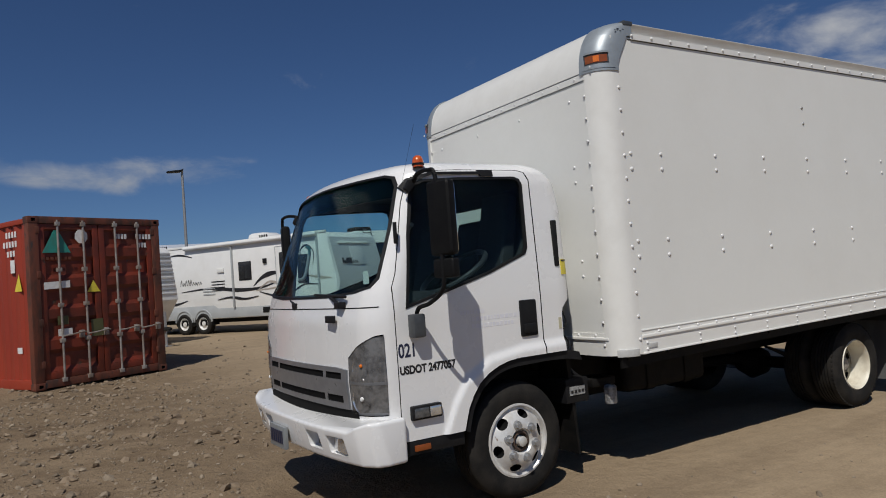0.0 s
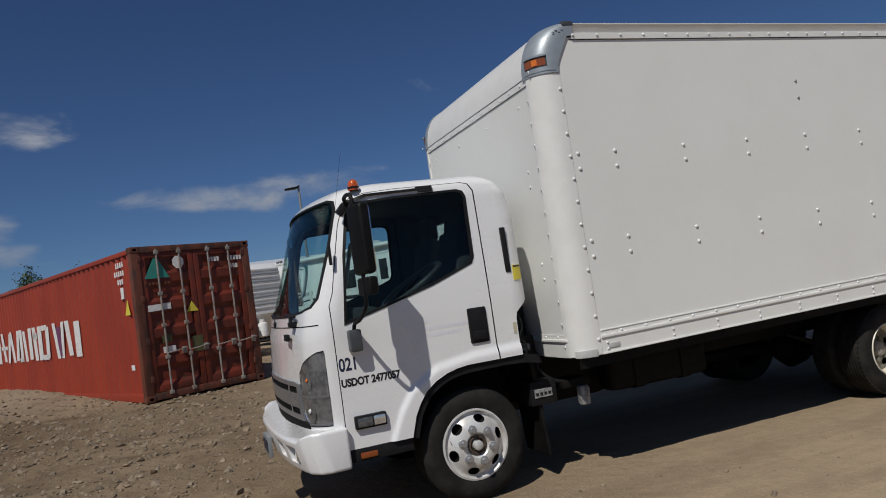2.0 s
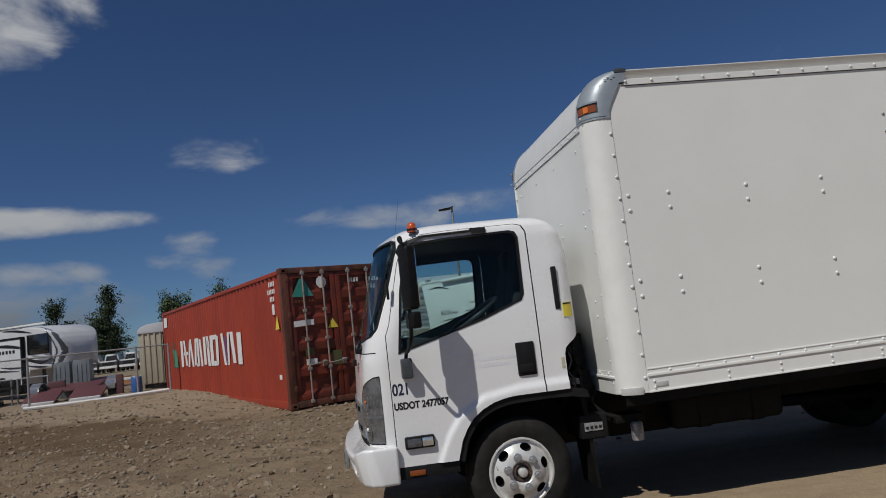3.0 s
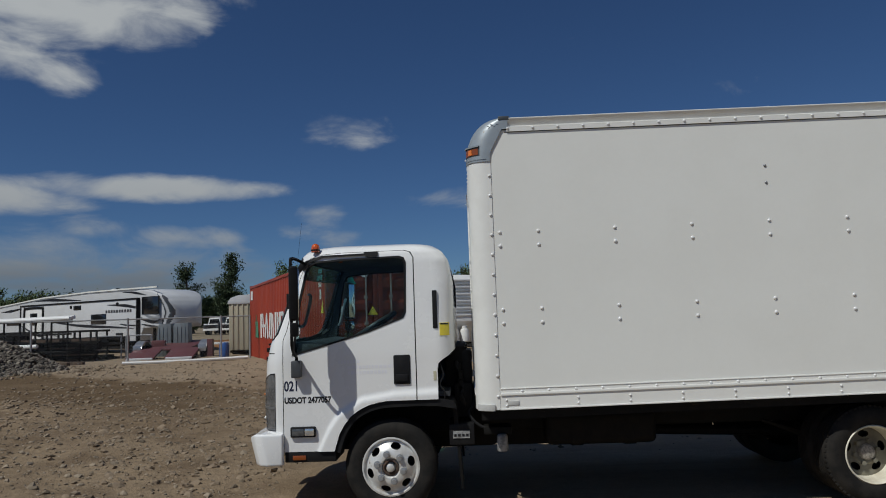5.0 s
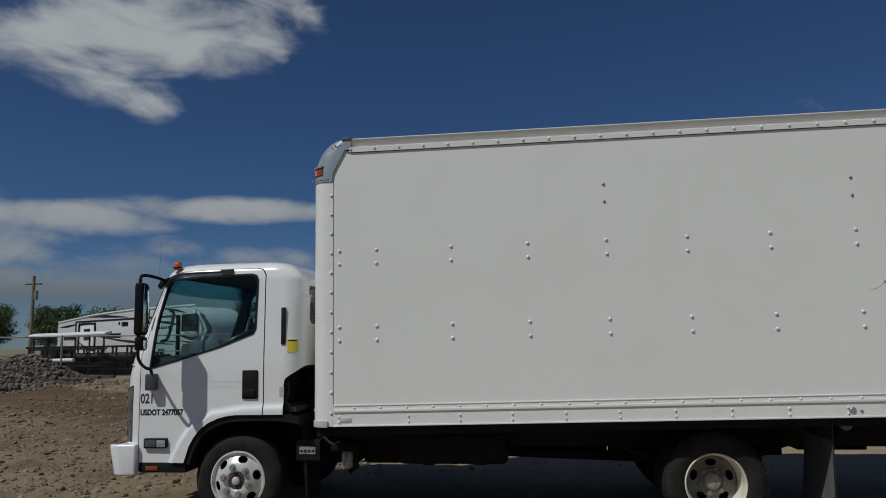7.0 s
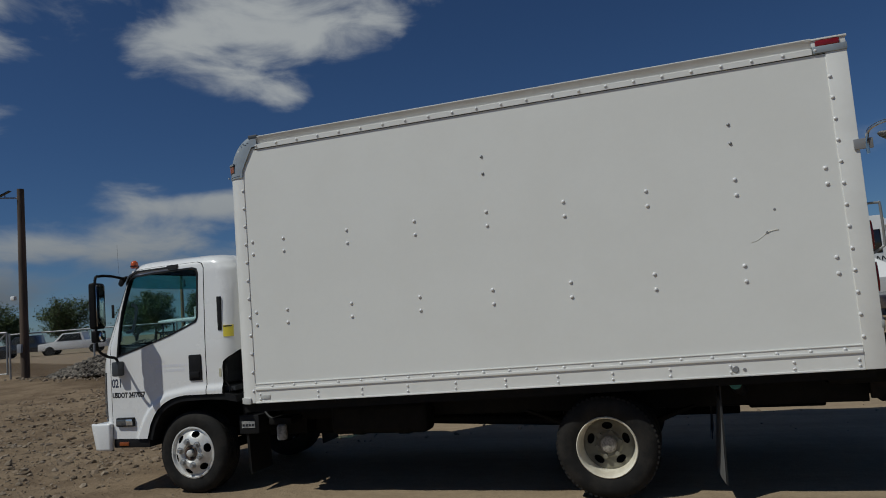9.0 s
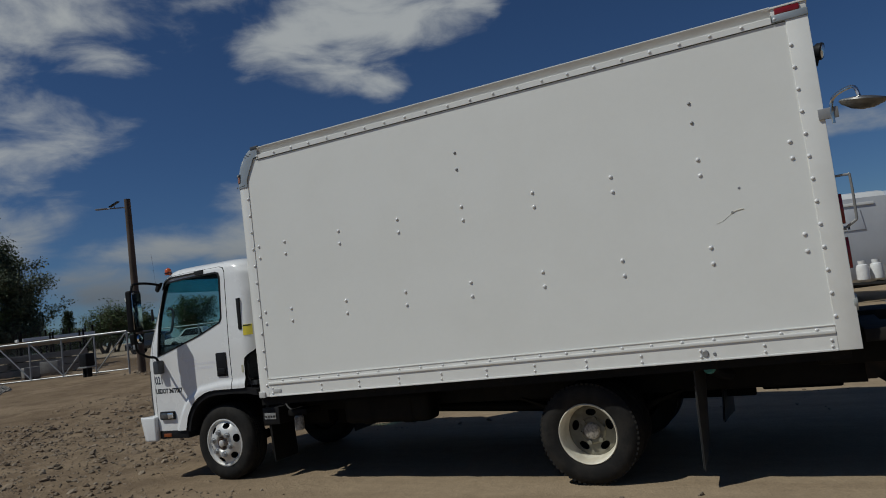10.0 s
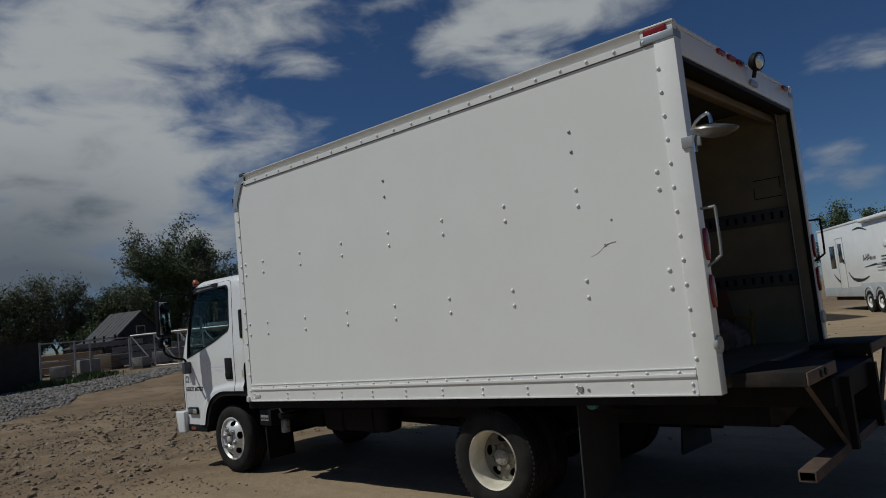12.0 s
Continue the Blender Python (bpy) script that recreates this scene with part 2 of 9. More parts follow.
LABEL_FADED = material("faded tan label", (0.50, 0.47, 0.33), 0.6)
GLASS_FRONT = glass_material("windscreen glass", (0.85, 0.95, 0.94))
RIVET = material("painted rivet", (0.74, 0.74, 0.73), 0.3, other=(0.6, 0.6, 0.58), scale=30)
HUB_DUST = material("dusty pale hub", (0.36, 0.33, 0.28), 0.7, other=(0.16, 0.14, 0.12), scale=60, amount=0.9, wear=0.2)
BOLT_GREY = material("bare bolt", (0.30, 0.30, 0.30), 0.45, metal=0.35)
# plywood and liner colours lowered to carry some of the cargo interior's shade
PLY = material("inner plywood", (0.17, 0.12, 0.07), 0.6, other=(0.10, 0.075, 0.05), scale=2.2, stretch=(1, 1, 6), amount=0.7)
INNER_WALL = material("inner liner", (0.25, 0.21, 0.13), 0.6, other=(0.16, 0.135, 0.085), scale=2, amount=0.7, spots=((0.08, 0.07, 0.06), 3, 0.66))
DECK = material("worn deck plate", (0.016, 0.0145, 0.0135), 0.8, shine=0.2, other=(0.045, 0.032, 0.023), scale=5, amount=0.6, bump=0.6, fine=60)
TRACK_DARK = material("dull cargo track", (0.075, 0.075, 0.07), 0.6, metal=0.3, other=(0.045, 0.045, 0.042), scale=14, wear=0.1)
DULL_BAR = material("dull bare bar", (0.30, 0.30, 0.29), 0.5, metal=0.4, other=(0.2, 0.19, 0.17), scale=20)
DULL_DISC = material("dull mirror back", (0.20, 0.195, 0.185), 0.42, metal=0.6, other=(0.10, 0.09, 0.08), scale=12, amount=0.8)
SCUFF = material("brown scrape", (0.50, 0.47, 0.40), 0.8, other=(0.64, 0.62, 0.56), scale=60)
SCUFF_PALE = material("pale scrape", (0.52, 0.50, 0.43), 0.8, other=(0.66, 0.65, 0.60), scale=60)
END_BROWN = material("worn brown end plate", (0.15, 0.105, 0.075), 0.8, other=(0.09, 0.06, 0.045), scale=12, bump=0.4)
RUST_STEEL = material("rusty steel", (0.10, 0.06, 0.04), 0.75, other=(0.045, 0.035, 0.03), scale=9, amount=0.8, bump=0.5, fine=60)
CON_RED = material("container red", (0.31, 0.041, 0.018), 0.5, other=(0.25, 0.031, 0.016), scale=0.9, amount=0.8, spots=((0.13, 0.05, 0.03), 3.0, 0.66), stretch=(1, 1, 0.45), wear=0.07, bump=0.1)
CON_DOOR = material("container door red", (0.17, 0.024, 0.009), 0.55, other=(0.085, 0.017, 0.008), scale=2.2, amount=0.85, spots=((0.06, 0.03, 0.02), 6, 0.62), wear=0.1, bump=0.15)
CON_POST = material("weathered corner post", (0.15, 0.042, 0.022), 0.65, other=(0.05, 0.024, 0.016), scale=5, amount=0.9, spots=((0.04, 0.03, 0.028), 9, 0.58), stretch=(1, 1, 0.4), wear=0.12)
CON_ROD = material("galvanised lock rod", (0.36, 0.33, 0.30), 0.45, other=(0.2, 0.13, 0.09), scale=9, amount=0.6, metal=0.35)
PAINT_WHITE = material("white paint mark", (0.76, 0.76, 0.74), 0.5, other=(0.6, 0.55, 0.52), scale=14, spots=((0.33, 0.05, 0.03), 11, 0.62))
PAINT_GREEN = material("green paint mark", (0.06, 0.26, 0.16), 0.5, other=(0.08, 0.2, 0.12), scale=9)
PAINT_TEAL = material("teal paint mark", (0.03, 0.27, 0.22), 0.5, other=(0.06, 0.2, 0.16), scale=9)
PAINT_PURPLE = material("purple paint mark", (0.16, 0.04, 0.12), 0.5)
PAINT_OLIVE = material("olive paint mark", (0.09, 0.09, 0.035), 0.5)

# ---- building tools ----
def empty(name, label, category, group="", m=None):
    ob = new(name)
    ob.empty_display_size = 0.2
    if m is not None:
        ob.matrix_world = m
    return tagged(ob, label, category, group)


def part(name, bm, mat, parent=None, label="", smooth=35, kind=""):
    """One bmesh as one mesh object under its thing or part."""
    me = bpy.data.meshes.new(name)
    bmesh.ops.remove_doubles(bm, verts=bm.verts, dist=1e-5) if len(bm.verts) < 4000 else None
    bm.normal_update()
    bm.to_mesh(me)
    bm.free()
    if not len(me.materials):
        for one in (mat if isinstance(mat, (list, tuple)) else [mat]):
            me.materials.append(one)
    if smooth:
        me.shade_smooth()
        me.set_sharp_from_angle(angle=radians(smooth))
    ob = new(name, me)
    if parent is not None:
        ob.parent = parent
    return tagged(ob, label, kind=kind)


def structure(name, bm, mat, label, smooth=35):
    return tagged(part(name, bm, mat, None, label, smooth), label, "", "", "structure")


def bevel(bm, faces_before, width, segments=2):
    if not width:
        return
    edges = {e for f in bm.faces if f not in faces_before for e in f.edges}
    bmesh.ops.bevel(bm, geom=list(edges), offset=width, segments=segments, affect="EDGES", profile=0.6)


def box(x0, x1, y0, y1, z0, z1, round_by=0.0, bm=None, segments=2):
    bm = bm or bmesh.new()
    before = set(bm.faces)
    m = Matrix.LocRotScale(((x0 + x1) / 2, (y0 + y1) / 2, (z0 + z1) / 2), None, (abs(x1 - x0), abs(y1 - y0), abs(z1 - z0)))
    bmesh.ops.create_cube(bm, size=1.0, matrix=m)
    bevel(bm, before, round_by, segments)
    return bm


def prism(points, axis, a, b, round_by=0.0, bm=None, segments=2):
    """A polygon drawn across one axis and drawn out from a to b along it. axis y: points are (x, z); x: (y, z); z: (x, y)."""
    bm = bm or bmesh.new()
    before = set(bm.faces)

    def at(p, d):
        return {"x": (d, p[0], p[1]), "y": (p[0], d, p[1]), "z": (p[0], p[1], d)}[axis]
    low = [bm.verts.new(at(p, a)) for p in points]
    high = [bm.verts.new(at(p, b)) for p in points]
    n = len(points)
    faces = [bm.faces.new(low), bm.faces.new(high[::-1])]
    faces += [bm.faces.new((low[i], high[i], high[(i + 1) % n], low[(i + 1) % n])) for i in range(n)]
    bmesh.ops.recalc_face_normals(bm, faces=faces)
    bevel(bm, before, round_by, segments)
    return bm


def rod(p, q, r, bm=None, sides=10, r2=None):
    bm = bm or bmesh.new()
    p, q = Vector(p), Vector(q)
    m = Matrix.Translation((p + q) / 2) @ (q - p).to_track_quat("Z", "Y").to_matrix().to_4x4()
    bmesh.ops.create_cone(bm, cap_ends=True, segments=sides, radius1=r, radius2=r if r2 is None else r2, depth=(q - p).length, matrix=m)
    return bm


def pipe(path, r, bm=None, sides=8):
    """A round bar along a bent line."""
    bm = bm or bmesh.new()
    pts = [Vector(p) for p in path]
    rings = []
    ref = Vector((0.13, 0.31, 0.94))
    for i, p in enumerate(pts):
        d = (pts[min(i + 1, len(pts) - 1)] - pts[max(i - 1, 0)]).normalized()
        u = d.cross(ref).normalized()
        v = d.cross(u).normalized()
        rings.append([bm.verts.new(p + r * (math.cos(a) * u + math.sin(a) * v)) for a in [2 * math.pi * k / sides for k in range(sides)]])
    for a, b in zip(rings, rings[1:]):
        for k in range(sides):
            bm.faces.new((a[k], a[(k + 1) % sides], b[(k + 1) % sides], b[k]))
    bm.faces.new(rings[0][::-1])
    bm.faces.new(rings[-1])
    bmesh.ops.recalc_face_normals(bm, faces=bm.faces)
    return bm


def bend(points, steps=6):
    """Rounds a broken line (Catmull-Rom)."""
    pts = [Vector(p) for p in points]
    pts = [pts[0]] + pts + [pts[-1]]
    out = []
    for i in range(1, len(pts) - 2):
        a, b, c, d = pts[i - 1:i + 3]
        for k in range(steps):
            t = k / steps
            out.append(0.5 * (2 * b + (c - a) * t + (2 * a - 5 * b + 4 * c - d) * t * t + (3 * b - a - 3 * c + d) * t ** 3))
    return out + [pts[-2]]


def lathe(profile, centre, bm=None, sides=48, axis="y"):
    """Turns (radius, depth) points about an axis through centre; depth runs along the axis."""
    bm = bm or bmesh.new()
    c = Vector(centre)
    rings = []
    for r, d in profile:
        ring = []
        for k in range(sides if r > 1e-6 else 1):
            a = 2 * math.pi * k / sides
            u, v = r * math.cos(a), r * math.sin(a)
            ring.append(bm.verts.new(c + Vector({"y": (u, d, v), "z": (u, v, d), "x": (d, u, v)}[axis])))
        rings.append(ring)
    made = []
    for a, b in zip(rings, rings[1:]):
        for k in range(sides):
            p, q = a[k % len(a)], a[(k + 1) % len(a)]
            s, t = b[(k + 1) % len(b)], b[k % len(b)]
            vs = list(dict.fromkeys((p, q, s, t)))
            if len(vs) > 2:
                made.append(bm.faces.new(vs))
    bmesh.ops.recalc_face_normals(bm, faces=made)
    return bm


def dome(p, normal, r, height, bm, sides=8):
    """A rivet's low round head."""
    n = Vector(normal).normalized()
    u = n.orthogonal().normalized()
    v = n.cross(u)
    p = Vector(p)
    rings = [[bm.verts.new(p + n * h * height + rr * r * (math.cos(a) * u + math.sin(a) * v)) for a in [2 * math.pi * k / sides for k in range(sides)]] for rr, h in ((1, 0), (0.75, 0.7))]
    top = bm.verts.new(p + n * height)
    for k in range(sides):
        bm.faces.new((rings[0][k], rings[0][(k + 1) % sides], rings[1][(k + 1) % sides], rings[1][k]))
        bm.faces.new((rings[1][k], rings[1][(k + 1) % sides], top))


def boolean(a, b, operation):
    """a and b: meshes. Returns a new mesh; both are used up."""
    oa, ob = new("cut_a", a), new("cut_b", b)
    mod = oa.modifiers.new("cut", "BOOLEAN")
    mod.operation, mod.object, mod.solver = operation, ob, "EXACT"
    mod.material_mode = "TRANSFER"
    bpy.context.view_layer.update()
    out = bpy.data.meshes.new_from_object(oa.evaluated_get(bpy.context.evaluated_depsgraph_get()))
    for o in (oa, ob):
        bpy.data.objects.remove(o)
    return out


def as_mesh(bm, mat, keep=False):
    me = bpy.data.meshes.new("solid")
    bmesh.ops.recalc_face_normals(bm, faces=bm.faces)
    bm.to_mesh(me)
    if not keep:
        bm.free()
    me.materials.append(mat)
    return me


def mesh_part(name, me, parent, label="", smooth=30):
    me.name = name
    me.shade_smooth()
    me.set_sharp_from_angle(angle=radians(smooth))
    ob = new(name, me)
    ob.parent = parent
    return tagged(ob, label)


def lettering(name, text, size, m, mat, parent, label="", bold=0.0, wide=1.0):
    cu = bpy.data.curves.new(name, "FONT")
    cu.body, cu.size, cu.extrude, cu.offset = text, size, 0.0008, bold
    ob = new(name, cu)
    bpy.context.view_layer.update()
    me = bpy.data.meshes.new_from_object(ob.evaluated_get(bpy.context.evaluated_depsgraph_get()))
    bpy.data.objects.remove(ob)
    me.transform(m @ Matrix.Diagonal((wide, 1, 1, 1)))
    me.materials.clear()
    me.materials.append(mat)
    ob = new(name, me)
    ob.parent = parent
    return tagged(ob, label)


# ---- the box truck ----
MID = 1.22
truck = empty("box_truck", "white cab-over box truck with a riveted cargo body on dirt", "truck")


def between(v, table):
    """Reads a table of (place, value) rows with straight lines between them."""
    for (a, p), (b, q) in zip(table, table[1:]):
        if v <= b:
            return p + (q - p) * max(0.0, min(1.0, (v - a) / (b - a)))
    return table[-1][1]


CAB_FRONT = [(0.5, -1.775), (0.9, -1.80), (1.25, -1.785), (1.40, -1.75), (1.8, -1.585), (2.08, -1.468), (2.15, -1.437), (2.19, -1.402), (2.215, -1.355), (2.235, -1.28), (2.25, -1.16)]
CAB_REAR = [(0.5, -0.20), (1.9, -0.20), (2.08, -0.235), (2.16, -0.29), (2.21, -0.37), (2.235, -0.47), (2.25, -0.6)]
CAB_HALF = [(0.5, 0.985), (1.3, 0.99), (1.5, 0.985), (2.08, 0.96), (2.15, 0.945), (2.19, 0.915), (2.215, 0.87), (2.235, 0.76), (2.25, 0.55)]
CREASE = [(-1.40, 0.44), (-1.345, 0.53), (-1.256, 0.717), (-1.167, 0.841), (-0.974, 0.955), (-0.7, 0.995), (-0.2, 1.008)]


def cab_ring(z, inset):
    zz = min(2.25, max(0.5, z))
    xf, xr, w = between(zz, CAB_FRONT) + inset, between(zz, CAB_REAR) - inset, between(zz, CAB_HALF) - inset
    rf, rr = 0.17, 0.15
    pts = []

    def arc(cx, cy, r, a0, a1, n):
        for k in range(1, n):
            a = radians(a0 + (a1 - a0) * k / n)
            pts.append((cx + r * math.cos(a), cy + r * math.sin(a)))
    for k in range(85):
        pts.append((xf + rf + (xr - rr - xf - rf) * k / 84, -w))
    arc(xr - rr, -w + rr, rr, -90, 0, 7)
    for k in range(13):
        pts.append((xr, -w + rr + 2 * (w - rr) * k / 12))
    arc(xr - rr, w - rr, rr, 0, 90, 7)
    for k in range(85):
        pts.append((xr - rr + (xf + rf - xr + rr) * k / 84, w))
    arc(xf + rf, w - rf, rf, 90, 180, 9)
    for k in range(17):
        pts.append((xf, w - rf - 2 * (w - rf) * k / 16))
    arc(xf + rf, -w + rf, rf, 180, 270, 9)
    out = []
    for x, y in pts:
        f = max(0.0, min(1.0, (xf + rf - x) / rf))
        x2 = x - (0.075 + 0.10 * max(0.0, min(1.0, (z - 1.35) / 0.75))) * f * (1 - (y / w) ** 2)
        side = max(0.0, (abs(y) - w + 0.03) / 0.03)
        if side > 0:
            d = (between(x, CREASE) - z + 0.02) / 0.065 if x > -1.40 else -1
            s = max(0.0, min(1.0, d))
            y += math.copysign(0.022 * s * s * (3 - 2 * s) * side, y)
        out.append((x2, MID + y, z))
    return out


def cab_solid(inset, low, high):
    levels = [low + (1.10 - low) * k / 44 for k in range(44)] + [1.10 + 0.95 * k / 24 for k in range(25)] + [2.08, 2.105, 2.13, 2.15, 2.17, 2.185, 2.2, 2.212, 2.224, 2.236, 2.25]
    bm = bmesh.new()
    rings = []
    for z in levels:
        rings.append([bm.verts.new((x, y, high if zz > high else zz)) for x, y, zz in cab_ring(z, inset)] if z <= 2.251 else None)
    drop = 2.25 - high
    if drop:
        for ring in rings:
            for v in ring:
                v.co.z -= drop * max(0.0, (v.co.z - 1.6) / (2.25 - 1.6)) if v.co.z > 1.6 and v.co.z < high else 0.0
    for a, b in zip(rings, rings[1:]):
        n = len(a)
        for k in range(n):
            bm.faces.new((a[k], a[(k + 1) % n], b[(k + 1) % n], b[k]))
    bm.faces.new(rings[0][::-1])
    bm.faces.new(rings[-1])
    bmesh.ops.recalc_face_normals(bm, faces=bm.faces)
    return bm


def scaled(bm, centre, factor):
    """A copy drawn in or out from a point."""
    b = bm.copy()
    for v in b.verts:
        v.co = Vector(centre) + Vector([(a - c) * f for a, c, f in zip(v.co, centre, factor)])
    return b


CAB_C = (-1.0, MID, 1.4)


def cab_skin(out, thick, mat, inner_mat=None):
    """A shell that follows the cab's surface: `out` metres proud of it and `thick` deep."""
    base = cab_solid(0.0, 0.53, 2.25)

    def moved(d):
        return scaled(base, CAB_C, (1 + d / 0.8, 1 + d / 0.99, 1 + d / 0.86))
    a, b = moved(out), moved(out - thick)
    # the inner skin, turned inside out, closes the shell
    bmesh.ops.recalc_face_normals(a, faces=a.faces)
    bmesh.ops.recalc_face_normals(b, faces=b.faces)
    bmesh.ops.reverse_faces(b, faces=b.faces)
    inside = bpy.data.meshes.new("inside")
    b.to_mesh(inside)
    b.free()
    count = len(a.faces)
    a.from_mesh(inside)
    bpy.data.meshes.remove(inside)
    a.faces.ensure_lookup_table()
    for f in a.faces[count:]:
        f.material_index = 1
    me = bpy.data.meshes.new("shell")
    a.to_mesh(me)
    a.free()
    me.materials.append(mat)
    me.materials.append(inner_mat or mat)
    base.free()
    return me


ARCH = [(-1.208, 0.40), (-1.208, 0.528), (-1.167, 0.661), (-1.125, 0.735), (-1.073, 0.802), (-1.0, 0.855), (-0.918, 0.892), (-0.84, 0.912), (-0.762, 0.922), (0.1, 0.925), (0.1, 0.40)]
DOOR = [(-1.632, 0.3), (-1.632, 1.44), (-1.60, 1.52), (-1.545, 1.75), (-1.495, 1.95), (-1.45, 2.07), (-1.40, 2.125), (-1.30, 2.15), (-1.1, 2.162), (-0.60, 2.166), (-0.545, 2.15), (-0.518, 2.10), (-0.515, 0.3)]
SIDE_GLASS = [(-1.548, 1.312), (-1.535, 1.42), (-1.495, 1.75), (-1.44, 2.01), (-1.41, 2.065), (-1.36, 2.09), (-1.1, 2.105), (-0.65, 2.115), (-0.605, 2.10), (-0.587, 2.06), (-0.597, 1.64), (-0.62, 1.595), (-0.70, 1.565), (-0.918, 1.485), (-1.2, 1.405)]
FRONT_GLASS = [(0.30, 1.50), (0.33, 1.45), (0.45, 1.425), (0.8, 1.405), (1.64, 1.405), (1.99, 1.425), (2.11, 1.45), (2.14, 1.50), (2.12, 1.8), (2.085, 2.07), (2.05, 2.125), (1.97, 2.145), (1.22, 2.155), (0.47, 2.145), (0.39, 2.125), (0.355, 2.07), (0.32, 1.8)]
BACK_GLASS = [(0.47, 1.73), (0.52, 1.68), (1.92, 1.68), (1.97, 1.73), (1.95, 1.97), (1.90, 2.02), (0.54, 2.02), (0.49, 1.97)]


def shrunk(points, d):
    cx, cy = sum(p[0] for p in points) / len(points), sum(p[1] for p in points) / len(points)
    w, h = max(p[0] for p in points) - min(p[0] for p in points), max(p[1] for p in points) - min(p[1] for p in points)
    return [(cx + (p[0] - cx) * (1 - 2 * d / w), cy + (p[1] - cy) * (1 - 2 * d / h)) for p in points]


def cutter(points, axis, a, b, mat=None):
    return as_mesh(prism(points, axis, a, b), mat or BLACK_PLASTIC)


def build_cab():
    shell = cab_skin(0.0, 0.035, CAB_WHITE, DARK_TRIM)
    shell = boolean(shell, cutter(ARCH, "y", -0.2, 2.7, FRAME_BLACK), "DIFFERENCE")
    hollow = [(-0.345, 0.3), (-0.345, 1.17), (-0.335, 1.215), (-0.30, 1.245), (-0.25, 1.275), (-0.20, 1.32), (-0.16, 1.37), (0.2, 1.39), (0.2, 0.3)]
    shell = boolean(shell, cutter(hollow, "y", -0.2, 2.7, FRAME_BLACK), "DIFFERENCE")
    body = shell.copy()
    for lo, hi, name in ((-0.1, 0.40, "door"), (2.04, 2.6, "door")):
        body = boolean(body, cutter(DOOR, "y", lo, hi, SEAM), "DIFFERENCE")
    body = boolean(body, cutter(FRONT_GLASS, "x", -2.3, -1.1, BLACK_PLASTIC), "DIFFERENCE")
    body = boolean(body, cutter(BACK_GLASS, "x", -0.7, 0.3, BLACK_PLASTIC), "DIFFERENCE")
    for lo, hi in ((-0.1, 0.395), (2.045, 2.6)):
        door = boolean(shell.copy(), cutter(shrunk(DOOR, 0.0075), "y", lo, hi, SEAM), "INTERSECT")
        door = boolean(door, cutter(SIDE_GLASS, "y", lo, hi, BLACK_PLASTIC), "DIFFERENCE")
        door_ob = mesh_part("door", door, truck, "white cab door with a dark side window")
        near = lo < 1
        pane = boolean(cab_skin(-0.010, 0.006, GLASS), cutter(shrunk(SIDE_GLASS, -0.006), "y", lo, hi, GLASS), "INTERSECT")
        mesh_part("window_pane", pane, door_ob, "tinted side window")
        ring = boolean(cab_skin(0.004, 0.02, BLACK_PLASTIC), cutter(shrunk(SIDE_GLASS, -0.004), "y", lo, hi), "INTERSECT")
        ring = boolean(ring, cutter(shrunk(SIDE_GLASS, 0.016), "y", lo, hi), "DIFFERENCE")
        mesh_part("window_seal", ring, door_ob, "black rubber window seal")
        visor = [(-1.49, 2.05), (-1.44, 2.105), (-1.30, 2.140), (-0.94, 2.148), (-0.935, 2.158), (-0.82, 2.160), (-0.82, 2.118), (-0.92, 2.118), (-0.925, 2.131), (-1.28, 2.124), (-1.40, 2.088), (-1.46, 2.02)]
        rain = boolean(cab_skin(0.014, 0.012, BLACK_PLASTIC), cutter(visor, "y", lo, hi), "INTERSECT")
        mesh_part("rain_visor", rain, door_ob, "smoked rain visor above the window")
        y0 = 0.218 if near else 2.44 - 0.218
        s = 1 if near else -1
        part("handle_recess", box(-0.708, -0.570, y0, y0 + s * 0.03, 1.052, 1.292, 0.012), BLACK_PLASTIC, door_ob, "black recessed door handle")
        part("handle_bar", box(-0.69, -0.588, y0 - s * 0.012, y0 + s * 0.01, 1.075, 1.135, 0.01), BLACK_PLASTIC, door_ob)
        part("turn_lamp_base", box(-1.57, -1.362, y0 - s * 0.012, y0 + s * 0.03, 0.648, 0.733, 0.012), BLACK_PLASTIC, door_ob)
        part("turn_lamp", box(-1.45, -1.372, y0 - s * 0.018, y0 + s * 0.02, 0.66, 0.72, 0.008), LAMP_CLEAR, door_ob, "clear side turn lamp")
        part("turn_lamp_smoke", box(-1.555, -1.455, y0 - s * 0.017, y0 + s * 0.02, 0.66, 0.72, 0.008), LAMP_SMOKE, door_ob)
    front = boolean(cab_skin(-0.008, 0.006, GLASS_FRONT), cutter(shrunk(FRONT_GLASS, -0.012), "x", -2.3, -1.1, GLASS_FRONT), "INTERSECT")
    wind = mesh_part("windscreen", front, truck, "wide tinted windscreen")
    seal = boolean(cab_skin(0.003, 0.02, BLACK_PLASTIC), cutter(shrunk(FRONT_GLASS, -0.004), "x", -2.3, -1.1), "INTERSECT")
    seal = boolean(seal, cutter(shrunk(FRONT_GLASS, 0.010), "x", -2.4, -1.0), "DIFFERENCE")
    mesh_part("windscreen_seal", seal, wind, "black windscreen seal")
    band = [p for p in shrunk(FRONT_GLASS, 0.01) if p[1] > 1.95]
    ys = [p[0] for p in band]
    band = [(min(ys) - 0.01, 1.995)] + sorted(band, key=lambda p: -p[0])[::-1] + [(max(ys) + 0.01, 1.995)]
    strip = boolean(cab_skin(-0.018, 0.003, GLASS_BAND), cutter(band, "x", -2.3, -1.1, GLASS_BAND), "INTERSECT")
    mesh_part("tint_band", strip, wind, "teal tint band along the top of the screen")
